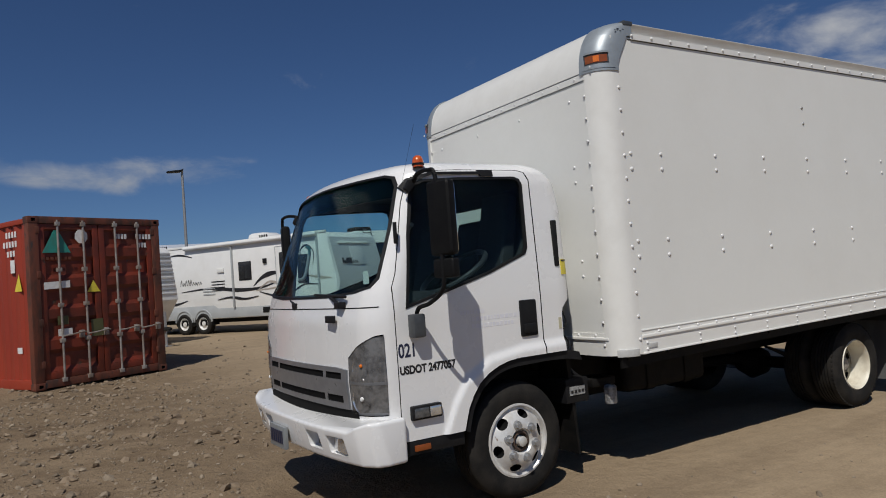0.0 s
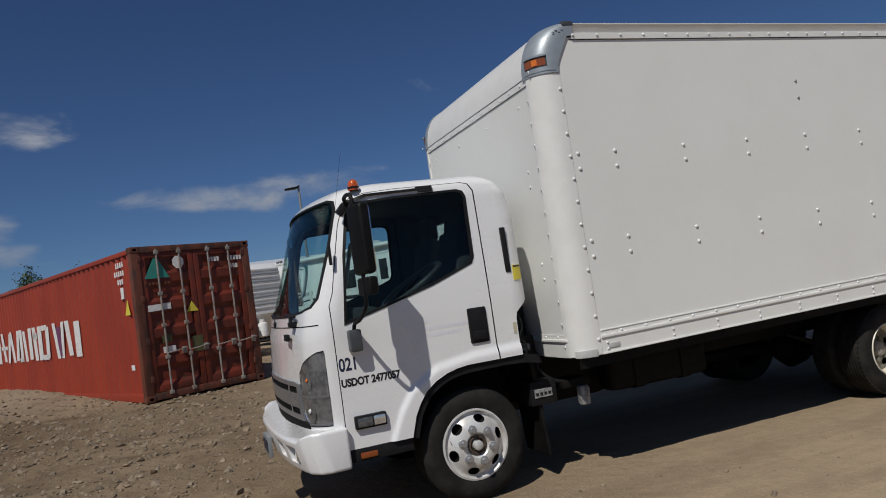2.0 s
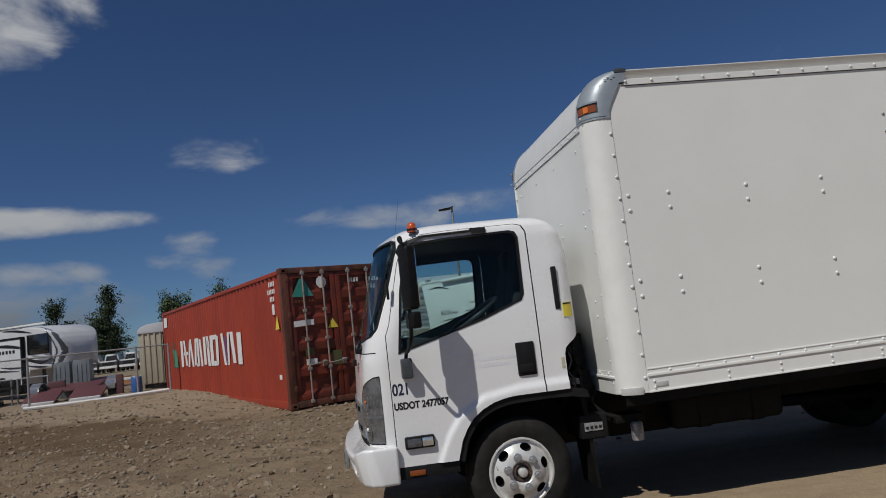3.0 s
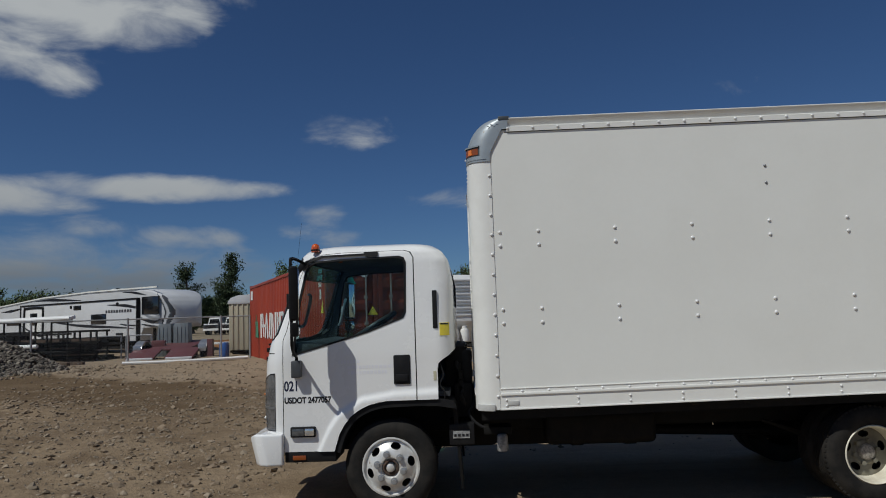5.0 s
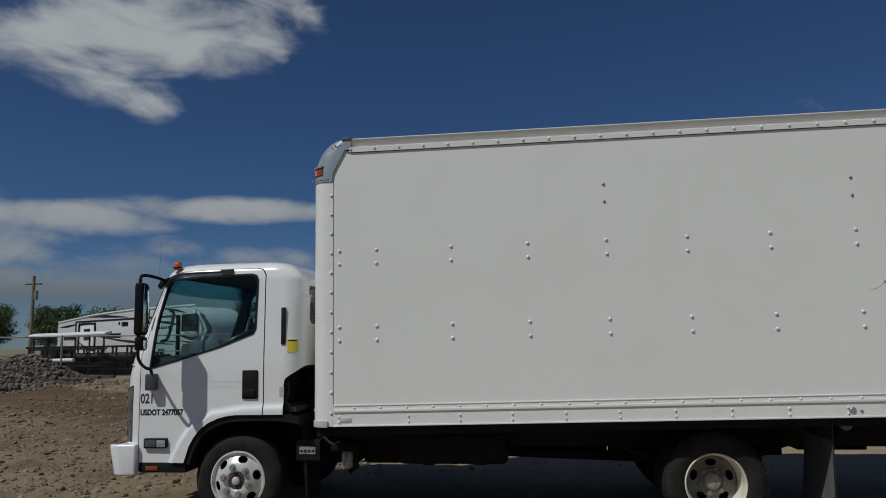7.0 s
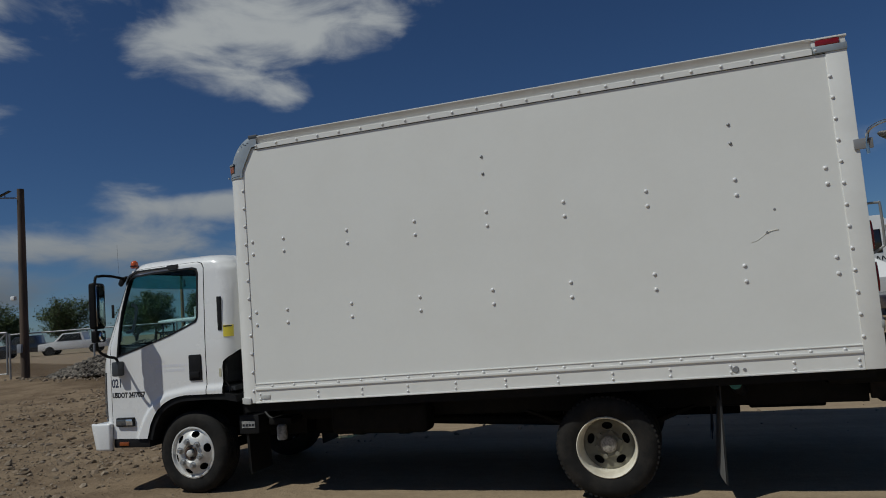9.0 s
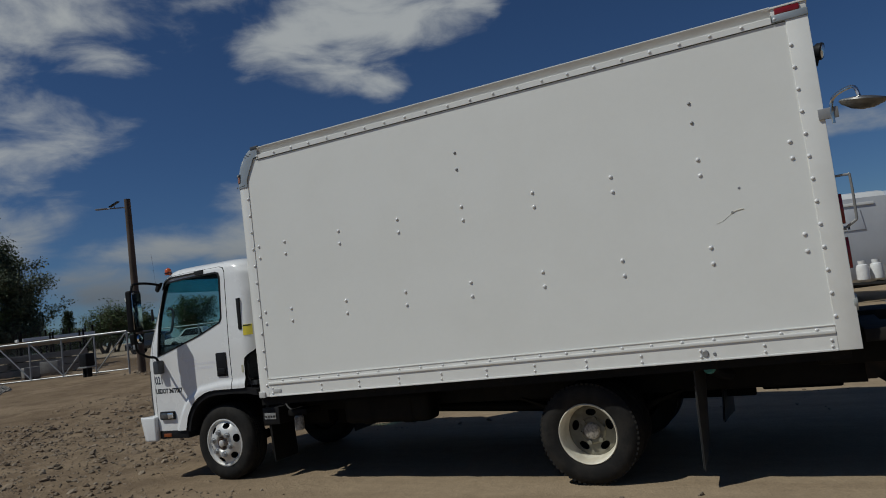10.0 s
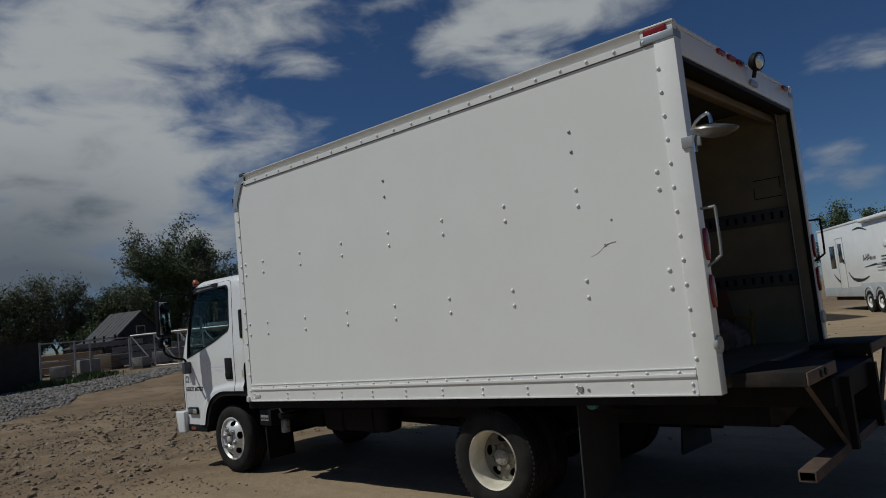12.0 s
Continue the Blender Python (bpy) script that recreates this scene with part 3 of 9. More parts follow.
    part("inspection_sticker", prism([(0.40, 1.475), (0.475, 1.472), (0.475, 1.55), (0.40, 1.553)], "x", -1.70, -1.698), WHITE_LABEL, wind)
    rear = boolean(cab_skin(-0.008, 0.006, GLASS), cutter(shrunk(BACK_GLASS, -0.01), "x", -0.7, 0.3, GLASS), "INTERSECT")
    mesh_part("rear_window", rear, truck, "tinted rear cab window")
    body_cut = []
    # grille, headlamps and front seams follow the same surface
    grille_line = [(0.50, 0.725), (0.50, 0.965), (0.62, 0.975), (1.82, 0.975), (1.94, 0.965), (1.94, 0.725)]
    grille = boolean(cab_skin(0.012, 0.03, GRILLE_GREY), cutter(grille_line, "x", -2.3, -1.5, GRILLE_GREY), "INTERSECT")
    for y0, y1 in ((0.56, 0.76), (0.80, 1.64), (1.68, 1.88)):
        for z0, z1 in ((0.905, 0.945), (0.762, 0.805)):
            grille = boolean(grille, as_mesh(box(-2.3, -1.5, y0, y1, z0, z1), BLACK_PLASTIC), "DIFFERENCE")
    grille_ob = mesh_part("grille", grille, truck, "grey grille with dark slots")
    back = boolean(cab_skin(0.003, 0.02, SEAM), cutter(shrunk(grille_line, 0.012), "x", -2.3, -1.5, SEAM), "INTERSECT")
    mesh_part("grille_backing", back, grille_ob)
    low = boolean(cab_skin(0.004, 0.02, SEAM), cutter([(0.42, 0.60), (0.42, 0.724), (2.02, 0.724), (2.02, 0.60)], "x", -2.3, -1.5, SEAM), "INTERSECT")
    mesh_part("lower_gap", low, grille_ob)
    seam = boolean(cab_skin(0.001, 0.02, SEAM), cutter([(0.27, 1.330), (0.27, 1.337), (2.17, 1.337), (2.17, 1.330)], "x", -2.3, -1.55, SEAM), "INTERSECT")
    mesh_part("hood_seam", seam, truck)
    part("badge", box(-1.872, -1.845, 0.60, 0.715, 1.248, 1.293, 0.006), BLACK_PLASTIC, truck, "small dark front badge")
    for near in (True, False):
        def flip(poly):
            return poly if near else [(2 * MID - y, z) for y, z in poly]
        whole = [(0.485, 0.70), (0.485, 1.04), (0.40, 1.10), (0.28, 1.165), (0.15, 1.185), (0.15, 0.70)]
        lamp = boolean(cab_skin(-0.034, 0.012, LAMP_HOUSING), cutter(flip(shrunk(whole, -0.012)), "x", -2.3, -1.69, LAMP_HOUSING), "INTERSECT")
        lamp_ob = mesh_part("headlight", lamp, truck, "clear headlamp with an amber bulb")
        hole = cutter(flip(shrunk(whole, 0.006)), "x", -2.3, -1.702, LAMP_HOUSING)
        body_cut.append(flip(shrunk(whole, -0.003)))
        cover = boolean(cab_skin(0.006, 0.004, LAMP_GLASS), hole, "INTERSECT")
        mesh_part("lens_cover", cover, lamp_ob, "clear moulded lens cover")
        inner = boolean(cab_skin(-0.022, 0.008, LAMP_BRIGHT), cutter(flip([(0.478, 0.715), (0.478, 0.884), (0.185, 0.884), (0.185, 0.715)]), "x", -2.3, -1.60, LAMP_BRIGHT), "INTERSECT")
        mesh_part("lower_reflector", inner, lamp_ob, "bright lower headlamp reflector")
        for z0, z1 in ((0.880, 0.898), (0.703, 0.718)):
            bar = boolean(cab_skin(0.003, 0.036, GRILLE_GREY), cutter(flip([(0.48, z0), (0.48, z1), (0.19, z1), (0.19, z0)]), "x", -2.3, -1.702, GRILLE_GREY), "INTERSECT")
            mesh_part("lens_bar", bar, lamp_ob)
        s = 1 if near else -1
        for y, z, r, mat, name in ((0.385, 0.79, 0.078, LAMP_CLEAR, "reflector"), (0.375, 0.975, 0.066, LAMP_CLEAR, "reflector"), (0.352, 0.995, 0.011, AMBER, "bulb"), (0.365, 0.80, 0.014, WHITE_LABEL, "bulb")):
            depth = r * 0.30
            prof = [(r, 0.0), (r * 0.86, depth * 0.45), (r * 0.5, depth * 0.85), (0.0, depth)] if name == "reflector" else [(r, 0.0), (r * 0.8, -r * 0.6), (0.0, -r)]
            bowl = part(name, lathe(prof, (0, 0, 0), axis="x", sides=24), mat, lamp_ob, "amber turn bulb" if mat is AMBER else "")
            bowl.matrix_local = Matrix.Translation((-1.811 if name == "reflector" else -1.812, MID + s * (y - MID), z)) @ Matrix.Rotation(radians(s * 16), 4, "Z")
        for k in range(3):
            part("reflector", lathe([(0.012, 0.0), (0.008, -0.008), (0.0, -0.011)], (-1.812 + 0.006 * k, MID + s * (0.425 - 0.038 * k - MID), 0.915), axis="x", sides=12), LAMP_CLEAR, lamp_ob)

    for poly in body_cut:
        body = boolean(body, cutter(poly, "x", -2.3, -1.70, SEAM), "DIFFERENCE")
    mesh_part("cab_body", body, truck, "white painted cab shell")


build_cab()


def smooth_step(v, a, b):
    t = max(0.0, min(1.0, (v - a) / (b - a)))
    return t * t * (3 - 2 * t)


def build_cab_fittings():
    # bumper with pockets
    outline = []
    for k in range(25):
        t = -1 + 2 * k / 24
        outline.append((-2.0 + 0.10 * abs(t) ** 2.6 + (0.035 if abs(t) > 0.97 else 0), MID + 1.02 * t))
    outline += [(-1.80, 2.265), (-1.625, 2.255), (-1.625, 2.2), (-1.72, 2.18), (-1.72, 0.26), (-1.625, 0.24), (-1.625, 0.185), (-1.80, 0.175)]
    me = as_mesh(prism(outline, "z", 0.425, 0.685, 0.022, segments=3), CAB_WHITE)
    for v in me.vertices:
        if v.co.x < -1.75 and v.co.z < 0.5:
            v.co.x += 0.045
        if v.co.z > 0.6:
            v.co.z -= 0.052 * (1 - smooth_step(abs(v.co.y - MID), 0.86, 1.0))
    for y0, y1, z0, z1 in ((0.40, 0.60, 0.475, 0.585), (0.70, 0.88, 0.475, 0.585), (1.84, 2.04, 0.475, 0.585), (1.56, 1.74, 0.475, 0.585)):
        me = boolean(me, as_mesh(box(-2.3, -1.89, y0, y1, z0, z1, 0.012), CAB_WHITE), "DIFFERENCE")
    bumper = mesh_part("front_bumper", me, truck, "white moulded front bumper", 70)
    for y in (0.50, 1.94):
        part("fog_lamp", box(-1.92, -1.887, y - 0.085, y + 0.085, 0.485, 0.572, 0.01), LAMP_CLEAR, bumper)
    for y in (0.79, 1.65):
        part("pocket", box(-1.91, -1.887, y - 0.075, y + 0.075, 0.485, 0.572, 0.01), BLACK_PLASTIC, bumper)
    plate = part("number_plate", box(-2.015, -1.985, 1.22, 1.52, 0.40, 0.55, 0.005), PLATE, bumper, "worn white number plate")
    for k in range(6):
        part("plate_bar", box(-2.020, -2.014, 1.25 + k * 0.042, 1.278 + k * 0.042, 0.435, 0.52), LETTER_NAVY, plate)
    # wipers
    for y in (0.62, 1.38):
        bm = rod((-1.835, y - 0.05, 1.36), (-1.80, y + 0.18, 1.42), 0.012)
        rod((-1.815, y - 0.12, 1.405), (-1.80, y + 0.42, 1.425), 0.009, bm)
        box(-1.85, -1.80, y - 0.09, y - 0.01, 1.335, 1.375, 0.01, bm)
        part("wiper", bm, BLACK_PLASTIC, truck, "black windscreen wiper")
    # grab handles by the windscreen and roof marker lamps
    for x, y in ((-1.354, 0.30), (-1.38, 0.80), (-1.40, 1.22), (-1.38, 1.64), (-1.354, 2.14)):
        z = 2.205 if y in (0.30, 2.14) else 2.222
        tall = 0.8 if y in (0.30, 2.14) else 0.3
        wide = 0.85 if y in (0.30, 2.14) else 0.5
        lamp = part("marker_lamp", lathe([(0.042 * wide, -0.03), (0.042 * wide, 0.012 * tall), (0.034 * wide, 0.038 * tall), (0.017 * wide, 0.052 * tall), (0, 0.056 * tall)], (x, y, z), axis="z", sides=16), MARKER, truck, "orange roof marker lamp")
        part("lamp_foot", lathe([(0.0, -0.04), (0.046 * wide, -0.04), (0.046 * wide, -0.028), (0, -0.028)], (x, y, z + 0.022), axis="z", sides=16), BLACK_PLASTIC, lamp)
    # black strips on the front corners of the screen
    part("pillar_vent", box(-1.592, -1.572, 0.228, 0.25, 1.70, 1.83, 0.006), BLACK_PLASTIC, truck)
    part("antenna", rod((-1.50, 0.25, 2.08), (-1.44, 0.17, 2.41), 0.0009, sides=6), BLACK_PLASTIC, truck)
    # step and side lamp under the door
    for s, y in ((1, 0.235), (-1, 2.205)):
        sill = part("step_sill", box(-1.622, -1.20, y, y + s * 0.4, 0.445, 0.528, 0.01), BLACK_PLASTIC, truck, "black sill under the cab door")
        part("side_reflector", box(-1.556, -1.446, y - s * 0.008, y + s * 0.01, 0.464, 0.500, 0.006), AMBER_DULL, sill, "amber side reflector")
        # arch liner and trim
        curve = bend([(x, 0, z) for x, z in ARCH[1:9]], 3)
        inner = [Vector((-0.761 + (p.x + 0.761) * 0.90, 0, 0.37 + (p.z - 0.37) * 0.90)) for p in curve]
        poly = [(p.x, p.z) for p in curve] + [(-0.50, 0.928), (-0.345, 0.93), (-0.22, 0.90), (-0.20, 0.84), (-0.34, 0.865), (-0.50, 0.872)] + [(p.x, p.z) for p in reversed(inner)]
        part("wheel_arch", prism(poly, "y", y - s * 0.008, y + s * 0.45), BLACK_PLASTIC, truck, "black wheel arch lining")
        part("mudflap", prism([(-0.24, 0.86), (-0.20, 0.86), (-0.185, 0.60), (-0.165, 0.17), (-0.185, 0.17), (-0.215, 0.60)], "y", y + s * 0.12, y + s * 0.46), FRAME_BLACK, truck, "black rubber mudflap")
        yv = y - s * 0.006
        part("air_slot", box(-0.372, -0.334, yv - s * 0.002, yv + s * 0.03, 1.50, 1.815, 0.006), BLACK_PLASTIC, truck, "black air slot behind the door")
    sticker = boolean(cab_skin(0.004, 0.008, YELLOW_LABEL), cutter([(-0.318, 1.440), (-0.238, 1.440), (-0.238, 1.545), (-0.318, 1.545)], "y", -0.1, 0.6, YELLOW_LABEL), "INTERSECT")
    label = mesh_part("warning_label", sticker, truck, "yellow warning label")
    strip = boolean(cab_skin(0.005, 0.008, LETTER_BLACK), cutter([(-0.312, 1.53), (-0.245, 1.53), (-0.245, 1.541), (-0.312, 1.541)], "y", -0.1, 0.6, LETTER_BLACK), "INTERSECT")
    mesh_part("label_bar", strip, label)
    part("maker_label", box(-0.380, -0.356, 0.2275, 0.236, 1.075, 1.15), LABEL_FADED, truck, "small faded tan label")
    # added black block that deepens the shade in the gap behind the cab
    part("rear_shroud", box(-0.30, -0.10, 0.66, 1.80, 0.74, 1.34, 0.05), FRAME_BLACK, truck, "black filler block for the shaded gap behind the cab")
    hose = pipe(bend([(-0.33, 0.262, 1.22), (-0.30, 0.25, 1.12), (-0.33, 0.255, 1.04), (-0.29, 0.25, 0.97), (-0.31, 0.26, 0.88)]), 0.006)
    part("cab_cable", hose, BLACK_PLASTIC, truck, "looped black cable behind the cab")
    # mirrors on black arms
    for s, base in ((1, 0.0), (-1, 2.44)):
        def y(v):
            return base + s * v
        arm = pipe(bend([(-1.43, y(0.24), 2.075), (-1.47, y(0.12), 2.10), (-1.48, y(-0.02), 2.10), (-1.475, y(-0.085), 2.06), (-1.47, y(-0.095), 1.8), (-1.47, y(-0.095), 1.50), (-1.475, y(-0.07), 1.40), (-1.49, y(0.05), 1.335), (-1.50, y(0.16), 1.31), (-1.505, y(0.20), 1.25)]), 0.013)
        mirror = part("side_mirror", arm, MIRROR_BLACK, truck, "black side mirror on a tube arm")
        turned = Matrix.Translation((-1.452, y(-0.095), 0)) @ Matrix.Rotation(radians(s * 15), 4, "Z")
        head = part("mirror_head", box(-0.036, 0.036, -0.088, 0.088, 1.60, 2.03, 0.03, segments=3), MIRROR_BLACK, mirror)
        glass = part("mirror_glass", box(0.034, 0.040, -0.074, 0.074, 1.625, 2.005, 0.003), MIRROR, mirror, "flat mirror glass")
        spot = part("spot_mirror", box(-0.026, 0.036, -0.080, 0.080, 1.475, 1.585, 0.02, segments=3), MIRROR_BLACK, mirror)
        lens = part("spot_glass", lathe([(0.046, 0), (0.034, 0.012), (0, 0.016)], (0.036, 0, 1.53), axis="x", sides=16), MIRROR, mirror)
        for piece in (head, glass, spot, lens):
            piece.matrix_local = turned
        part("lower_bracket", box(-1.545, -1.465, y(0.15), y(0.235), 1.135, 1.275, 0.015), BRACKET_GREY, mirror, "dark grey mirror bracket")
        part("upper_bracket", prism([(-1.50, 2.03), (-1.47, 2.085), (-1.40, 2.10), (-1.43, 2.05), (-1.475, 2.0)], "y", y(0.225), y(0.262), 0.008), BLACK_PLASTIC, mirror)
    # cab interior
    part("dashboard", prism([(-1.66, 1.0), (-1.70, 1.36), (-1.55, 1.42), (-1.32, 1.40), (-1.22, 1.30), (-1.24, 1.0)], "y", 0.27, 2.17, 0.02), DARK_TRIM, truck, "dark grey dashboard")
    wheel = part("steering_wheel", pipe([Vector((-0.94, 0.63, 1.51)) + 0.25 * (math.cos(a) * Vector((0.85, 0, 0.52)) + math.sin(a) * Vector((0, 1, 0))) for a in [2 * math.pi * k / 32 for k in range(33)]], 0.019), WHEEL_GREY, truck, "dark grey steering wheel")
    bm = rod((-1.24, 0.66, 1.25), (-0.99, 0.66, 1.46), 0.03)
    for a in (0.5, 2.6, 4.7):
        rod((-0.99, 0.66, 1.46), Vector((-0.98, 0.66, 1.47)) + 0.215 * (math.cos(a) * Vector((0.85, 0, 0.52)) + math.sin(a) * Vector((0, 1, 0))), 0.012, bm)
    part("steering_column", bm, BLACK_PLASTIC, wheel)
    for y0, y1 in ((0.40, 0.90), (0.98, 1.40), (1.50, 2.02)):
        seat = part("seat", box(-0.98, -0.46, y0, y1, 0.98, 1.14, 0.05, segments=3), SEAT_CLOTH, truck, "dark grey cloth cab seat")
        part("seat_back", prism([(-0.60, 1.10), (-0.46, 1.08), (-0.30, 1.86), (-0.40, 1.91)], "y", y0 + 0.04, y1 - 0.04, 0.035, segments=3), SEAT_CLOTH, seat)
        if y0 == 0.40:
            part("seat_back", prism([(-0.66, 1.40), (-0.54, 1.38), (-0.44, 2.02), (-0.54, 2.05)], "y", y0 + 0.09, y1 - 0.09, 0.035, segments=3), SEAT_CLOTH, seat)
        if y0 != 0.98:
            part("head_rest", box(-0.40, -0.30, (y0 + y1) / 2 - 0.14, (y0 + y1) / 2 + 0.14, 1.88, 2.09, 0.035, segments=3), SEAT_CLOTH, seat)
    part("cab_floor", box(-1.70, -0.25, 0.28, 2.16, 0.94, 0.98), DARK_TRIM, truck)
    for yy in (0.285, 2.155):
        part("inner_grab_handle", pipe(bend([(-1.50, yy + (0.03 if yy < 1 else -0.03), 1.55), (-1.47, yy + (0.09 if yy < 1 else -0.09), 1.58), (-1.42, yy + (0.09 if yy < 1 else -0.09), 1.78), (-1.42, yy + (0.03 if yy < 1 else -0.03), 1.82)]), 0.014), GREY_PLASTIC, truck)
    # writing on the doors
    side = Matrix.Translation((-1.62, 0.2318, 0.925)) @ Matrix.Rotation(radians(90), 4, "X")
    lettering("registration_text", "USDOT 2477057", 0.066, side, LETTER_BLACK, truck, "black registration text on the door", 0.003, 0.825)
    side = Matrix.Translation((-1.622, 0.2318, 1.025)) @ Matrix.Rotation(radians(90), 4, "X")
    lettering("fleet_number", "021", 0.112, side, LETTER_NAVY, truck, "navy fleet number on the door", 0.003, 0.74)
    rng = random.Random(4)
    dashes = bmesh.new()
    for x0, x1, z in ((-1.17, -0.98, 1.235), (-1.09, -0.72, 1.19), (-1.09, -0.78, 1.145)):
        x = x0
        while x < x1:
            w = rng.uniform(0.014, 0.03)
            box(x, x + w, 0.1, 0.4, z, z + 0.026, 0, dashes)
            x += w + 0.008
    faded = boolean(cab_skin(0.0008, 0.004, FADED_MARK), as_mesh(dashes, FADED_MARK), "INTERSECT")
    tagged(mesh_part("faded_mark", faded, truck, "faded company marking"), kind="stuff")

build_cab_fittings()


def build_wheel(name, centre, rear, s):
    """s = 1: outer face towards -y."""
    wheel = new(name)
    wheel.parent = truck
    wheel.location = centre
    grow = 1.037 if rear else 1.025
    wheel.scale = (grow, 1.0, grow)
    wheel.empty_display_size = 0.1
    tagged(wheel, "dual rear wheels with cream rims" if rear else "front wheel with a dished steel rim")

    def turn(profile):
        return [(r, s * d) for r, d in profile]
    R = 0.372
    tyre = [(0.215, 0.015), (0.222, 0.0), (0.25, -0.012), (0.30, -0.016), (0.335, -0.008), (0.352, 0.006), (0.365, 0.016), (R, 0.03)]
    for k in range(5):
        g = 0.055 + k * 0.028
        tyre += [(R, g - 0.004), (R - 0.010, g - 0.003), (R - 0.010, g + 0.004), (R, g + 0.005)]
    tyre += [(R, 0.19), (0.365, 0.204), (0.335, 0.226), (0.30, 0.234), (0.25, 0.23), (0.215, 0.21), (0.212, 0.11), (0.215, 0.015)]
    bm = lathe(turn(tyre), (0, 0, 0), sides=72)
    if rear:
        for k in range(60):
            a = 2 * math.pi * k / 60
            for d in (0.024, 0.19):
                m = Matrix.Rotation(-a, 4, "Y") @ Matrix.Translation((R - 0.0095, s * d, 0)) @ Matrix.Diagonal((0.017, 0.030, 0.020, 1))
                bmesh.ops.create_cube(bm, size=1.0, matrix=m)
    part("tyre", bm, RUBBER, wheel, "dusty black tyre")
    if rear:
        bm2 = lathe(turn([(r, d + 0.27) for r, d in tyre]), (0, 0, 0), sides=48)
        part("inner_tyre", bm2, RUBBER, wheel)
        dish = [(0.170, 0.148), (0.10, 0.146), (0.085, 0.128), (0.0, 0.128), (0.0, 0.18), (0.188, 0.18), (0.188, 0.152), (0.170, 0.148)]
        barrel = [(0.222, 0.0), (0.216, -0.008), (0.208, 0.0), (0.202, 0.03), (0.195, 0.10), (0.187, 0.15), (0.187, 0.185), (0.200, 0.185), (0.210, 0.10), (0.222, 0.05)]
        part("rim_barrel", lathe(turn(barrel), (0, 0, 0), sides=72), RIM_CREAM, wheel, "cream painted deep rim barrel")
        rim_mat = RIM_DISC
    else:
        dish = [(0.236, 0.006), (0.232, -0.008), (0.220, -0.010), (0.212, 0.0), (0.205, 0.012), (0.195, 0.010), (0.165, -0.020), (0.135, -0.038), (0.105, -0.046), (0.082, -0.044), (0.070, -0.03), (0.066, 0.0), (0.0, 0.0), (0.0, 0.04), (0.19, 0.04), (0.236, 0.02)]
        rim_mat = RIM_SILVER
    me = as_mesh(lathe(turn(dish), (0, 0, 0), sides=72), rim_mat)
    holes = bmesh.new()
    n = 6 if not rear else 5
    for k in range(n):
        a = 2 * math.pi * (k + 0.25) / n
        r = 0.170 if not rear else 0.135
        m = Matrix.Rotation(-a, 4, "Y") @ Matrix.Translation((r, s * 0.02, 0)) @ Matrix.Rotation(radians(90), 4, "X") @ Matrix.Diagonal((0.026, 0.040, 1, 1))
        bmesh.ops.create_cone(holes, cap_ends=True, segments=20, radius1=1, radius2=1, depth=0.4, matrix=m)
    me = boolean(me, as_mesh(holes, SEAM), "DIFFERENCE")
    mesh_part("rim", me, wheel, "dusty olive wheel disc with holes" if rear else "silver steel rim with hand holes")
    part("brake_drum", lathe(turn([(0.0, 0.20), (0.19, 0.20), (0.19, 0.26), (0, 0.26)]) if rear else turn([(0.0, 0.05), (0.19, 0.05), (0.19, 0.2), (0, 0.2)]), (0, 0, 0), sides=32), FRAME_BLACK, wheel)
    d0 = 0.140 if rear else -0.045
    nuts = 6
    for k in range(nuts):
        a = 2 * math.pi * (k + (0.75 if not rear else 0.2)) / nuts
        r = 0.108 if not rear else 0.088
        c = Vector((r * math.cos(a), 0, r * math.sin(a)))
        nut = rod(c + Vector((0, s * (d0 + 0.02), 0)), c + Vector((0, s * (d0 - 0.03), 0)), 0.019, sides=6)
        if not rear:
            seat = lathe(turn([(0.0, -0.052), (0.029, -0.050), (0.031, -0.03), (0.0, -0.03)]), (0, 0, 0), sides=14)
            for v in seat.verts:
                v.co += c
            part("nut_seat", seat, STEEL, wheel)
        part("wheel_nut", nut, RIM_DISC if rear else STEEL, wheel)
    if rear:
        hub = lathe(turn([(0.0, 0.095), (0.045, 0.095), (0.056, 0.102), (0.060, 0.112), (0.064, 0.145), (0.0, 0.145)]), (0, 0, 0), sides=24)
        part("hub", hub, HUB_DUST, wheel, "dusty pale cast hub")
    else:
        part("hub", lathe(turn([(0.0, -0.062), (0.02, -0.062), (0.032, -0.055), (0.034, -0.02), (0.0, -0.02)]), (0, 0, 0), sides=16), RIM_SILVER, wheel, "steel hub cap")
        part("hub_ring", lathe(turn([(0.05, -0.01), (0.064, -0.034), (0.052, -0.036), (0.038, -0.01)]), (0, 0, 0), sides=24), RUST_STEEL, wheel)


build_wheel("front_wheel", (-0.757, 0.29, 0.38), False, 1)
build_wheel("front_wheel", (-0.757, 2.15, 0.38), False, -1)
build_wheel("rear_wheel", (3.08, 0.155, 0.394), True, 1)
build_wheel("rear_wheel", (3.08, 2.285, 0.394), True, -1)

# ---- cargo body ----
END, BACK = 4.966, 2.44
TOP = 3.182


def bottom(x):
    return 0.845 + 0.0132 * x


def nose_front(z, proud=0.0):
    """How far forward the rounded roof nose stands at a height."""
    t = max(0.0, min(0.9999, (z - 2.85) / (0.338 + proud)))
    return 0.187 - (0.225 + proud) * math.sqrt(1 - t * t)


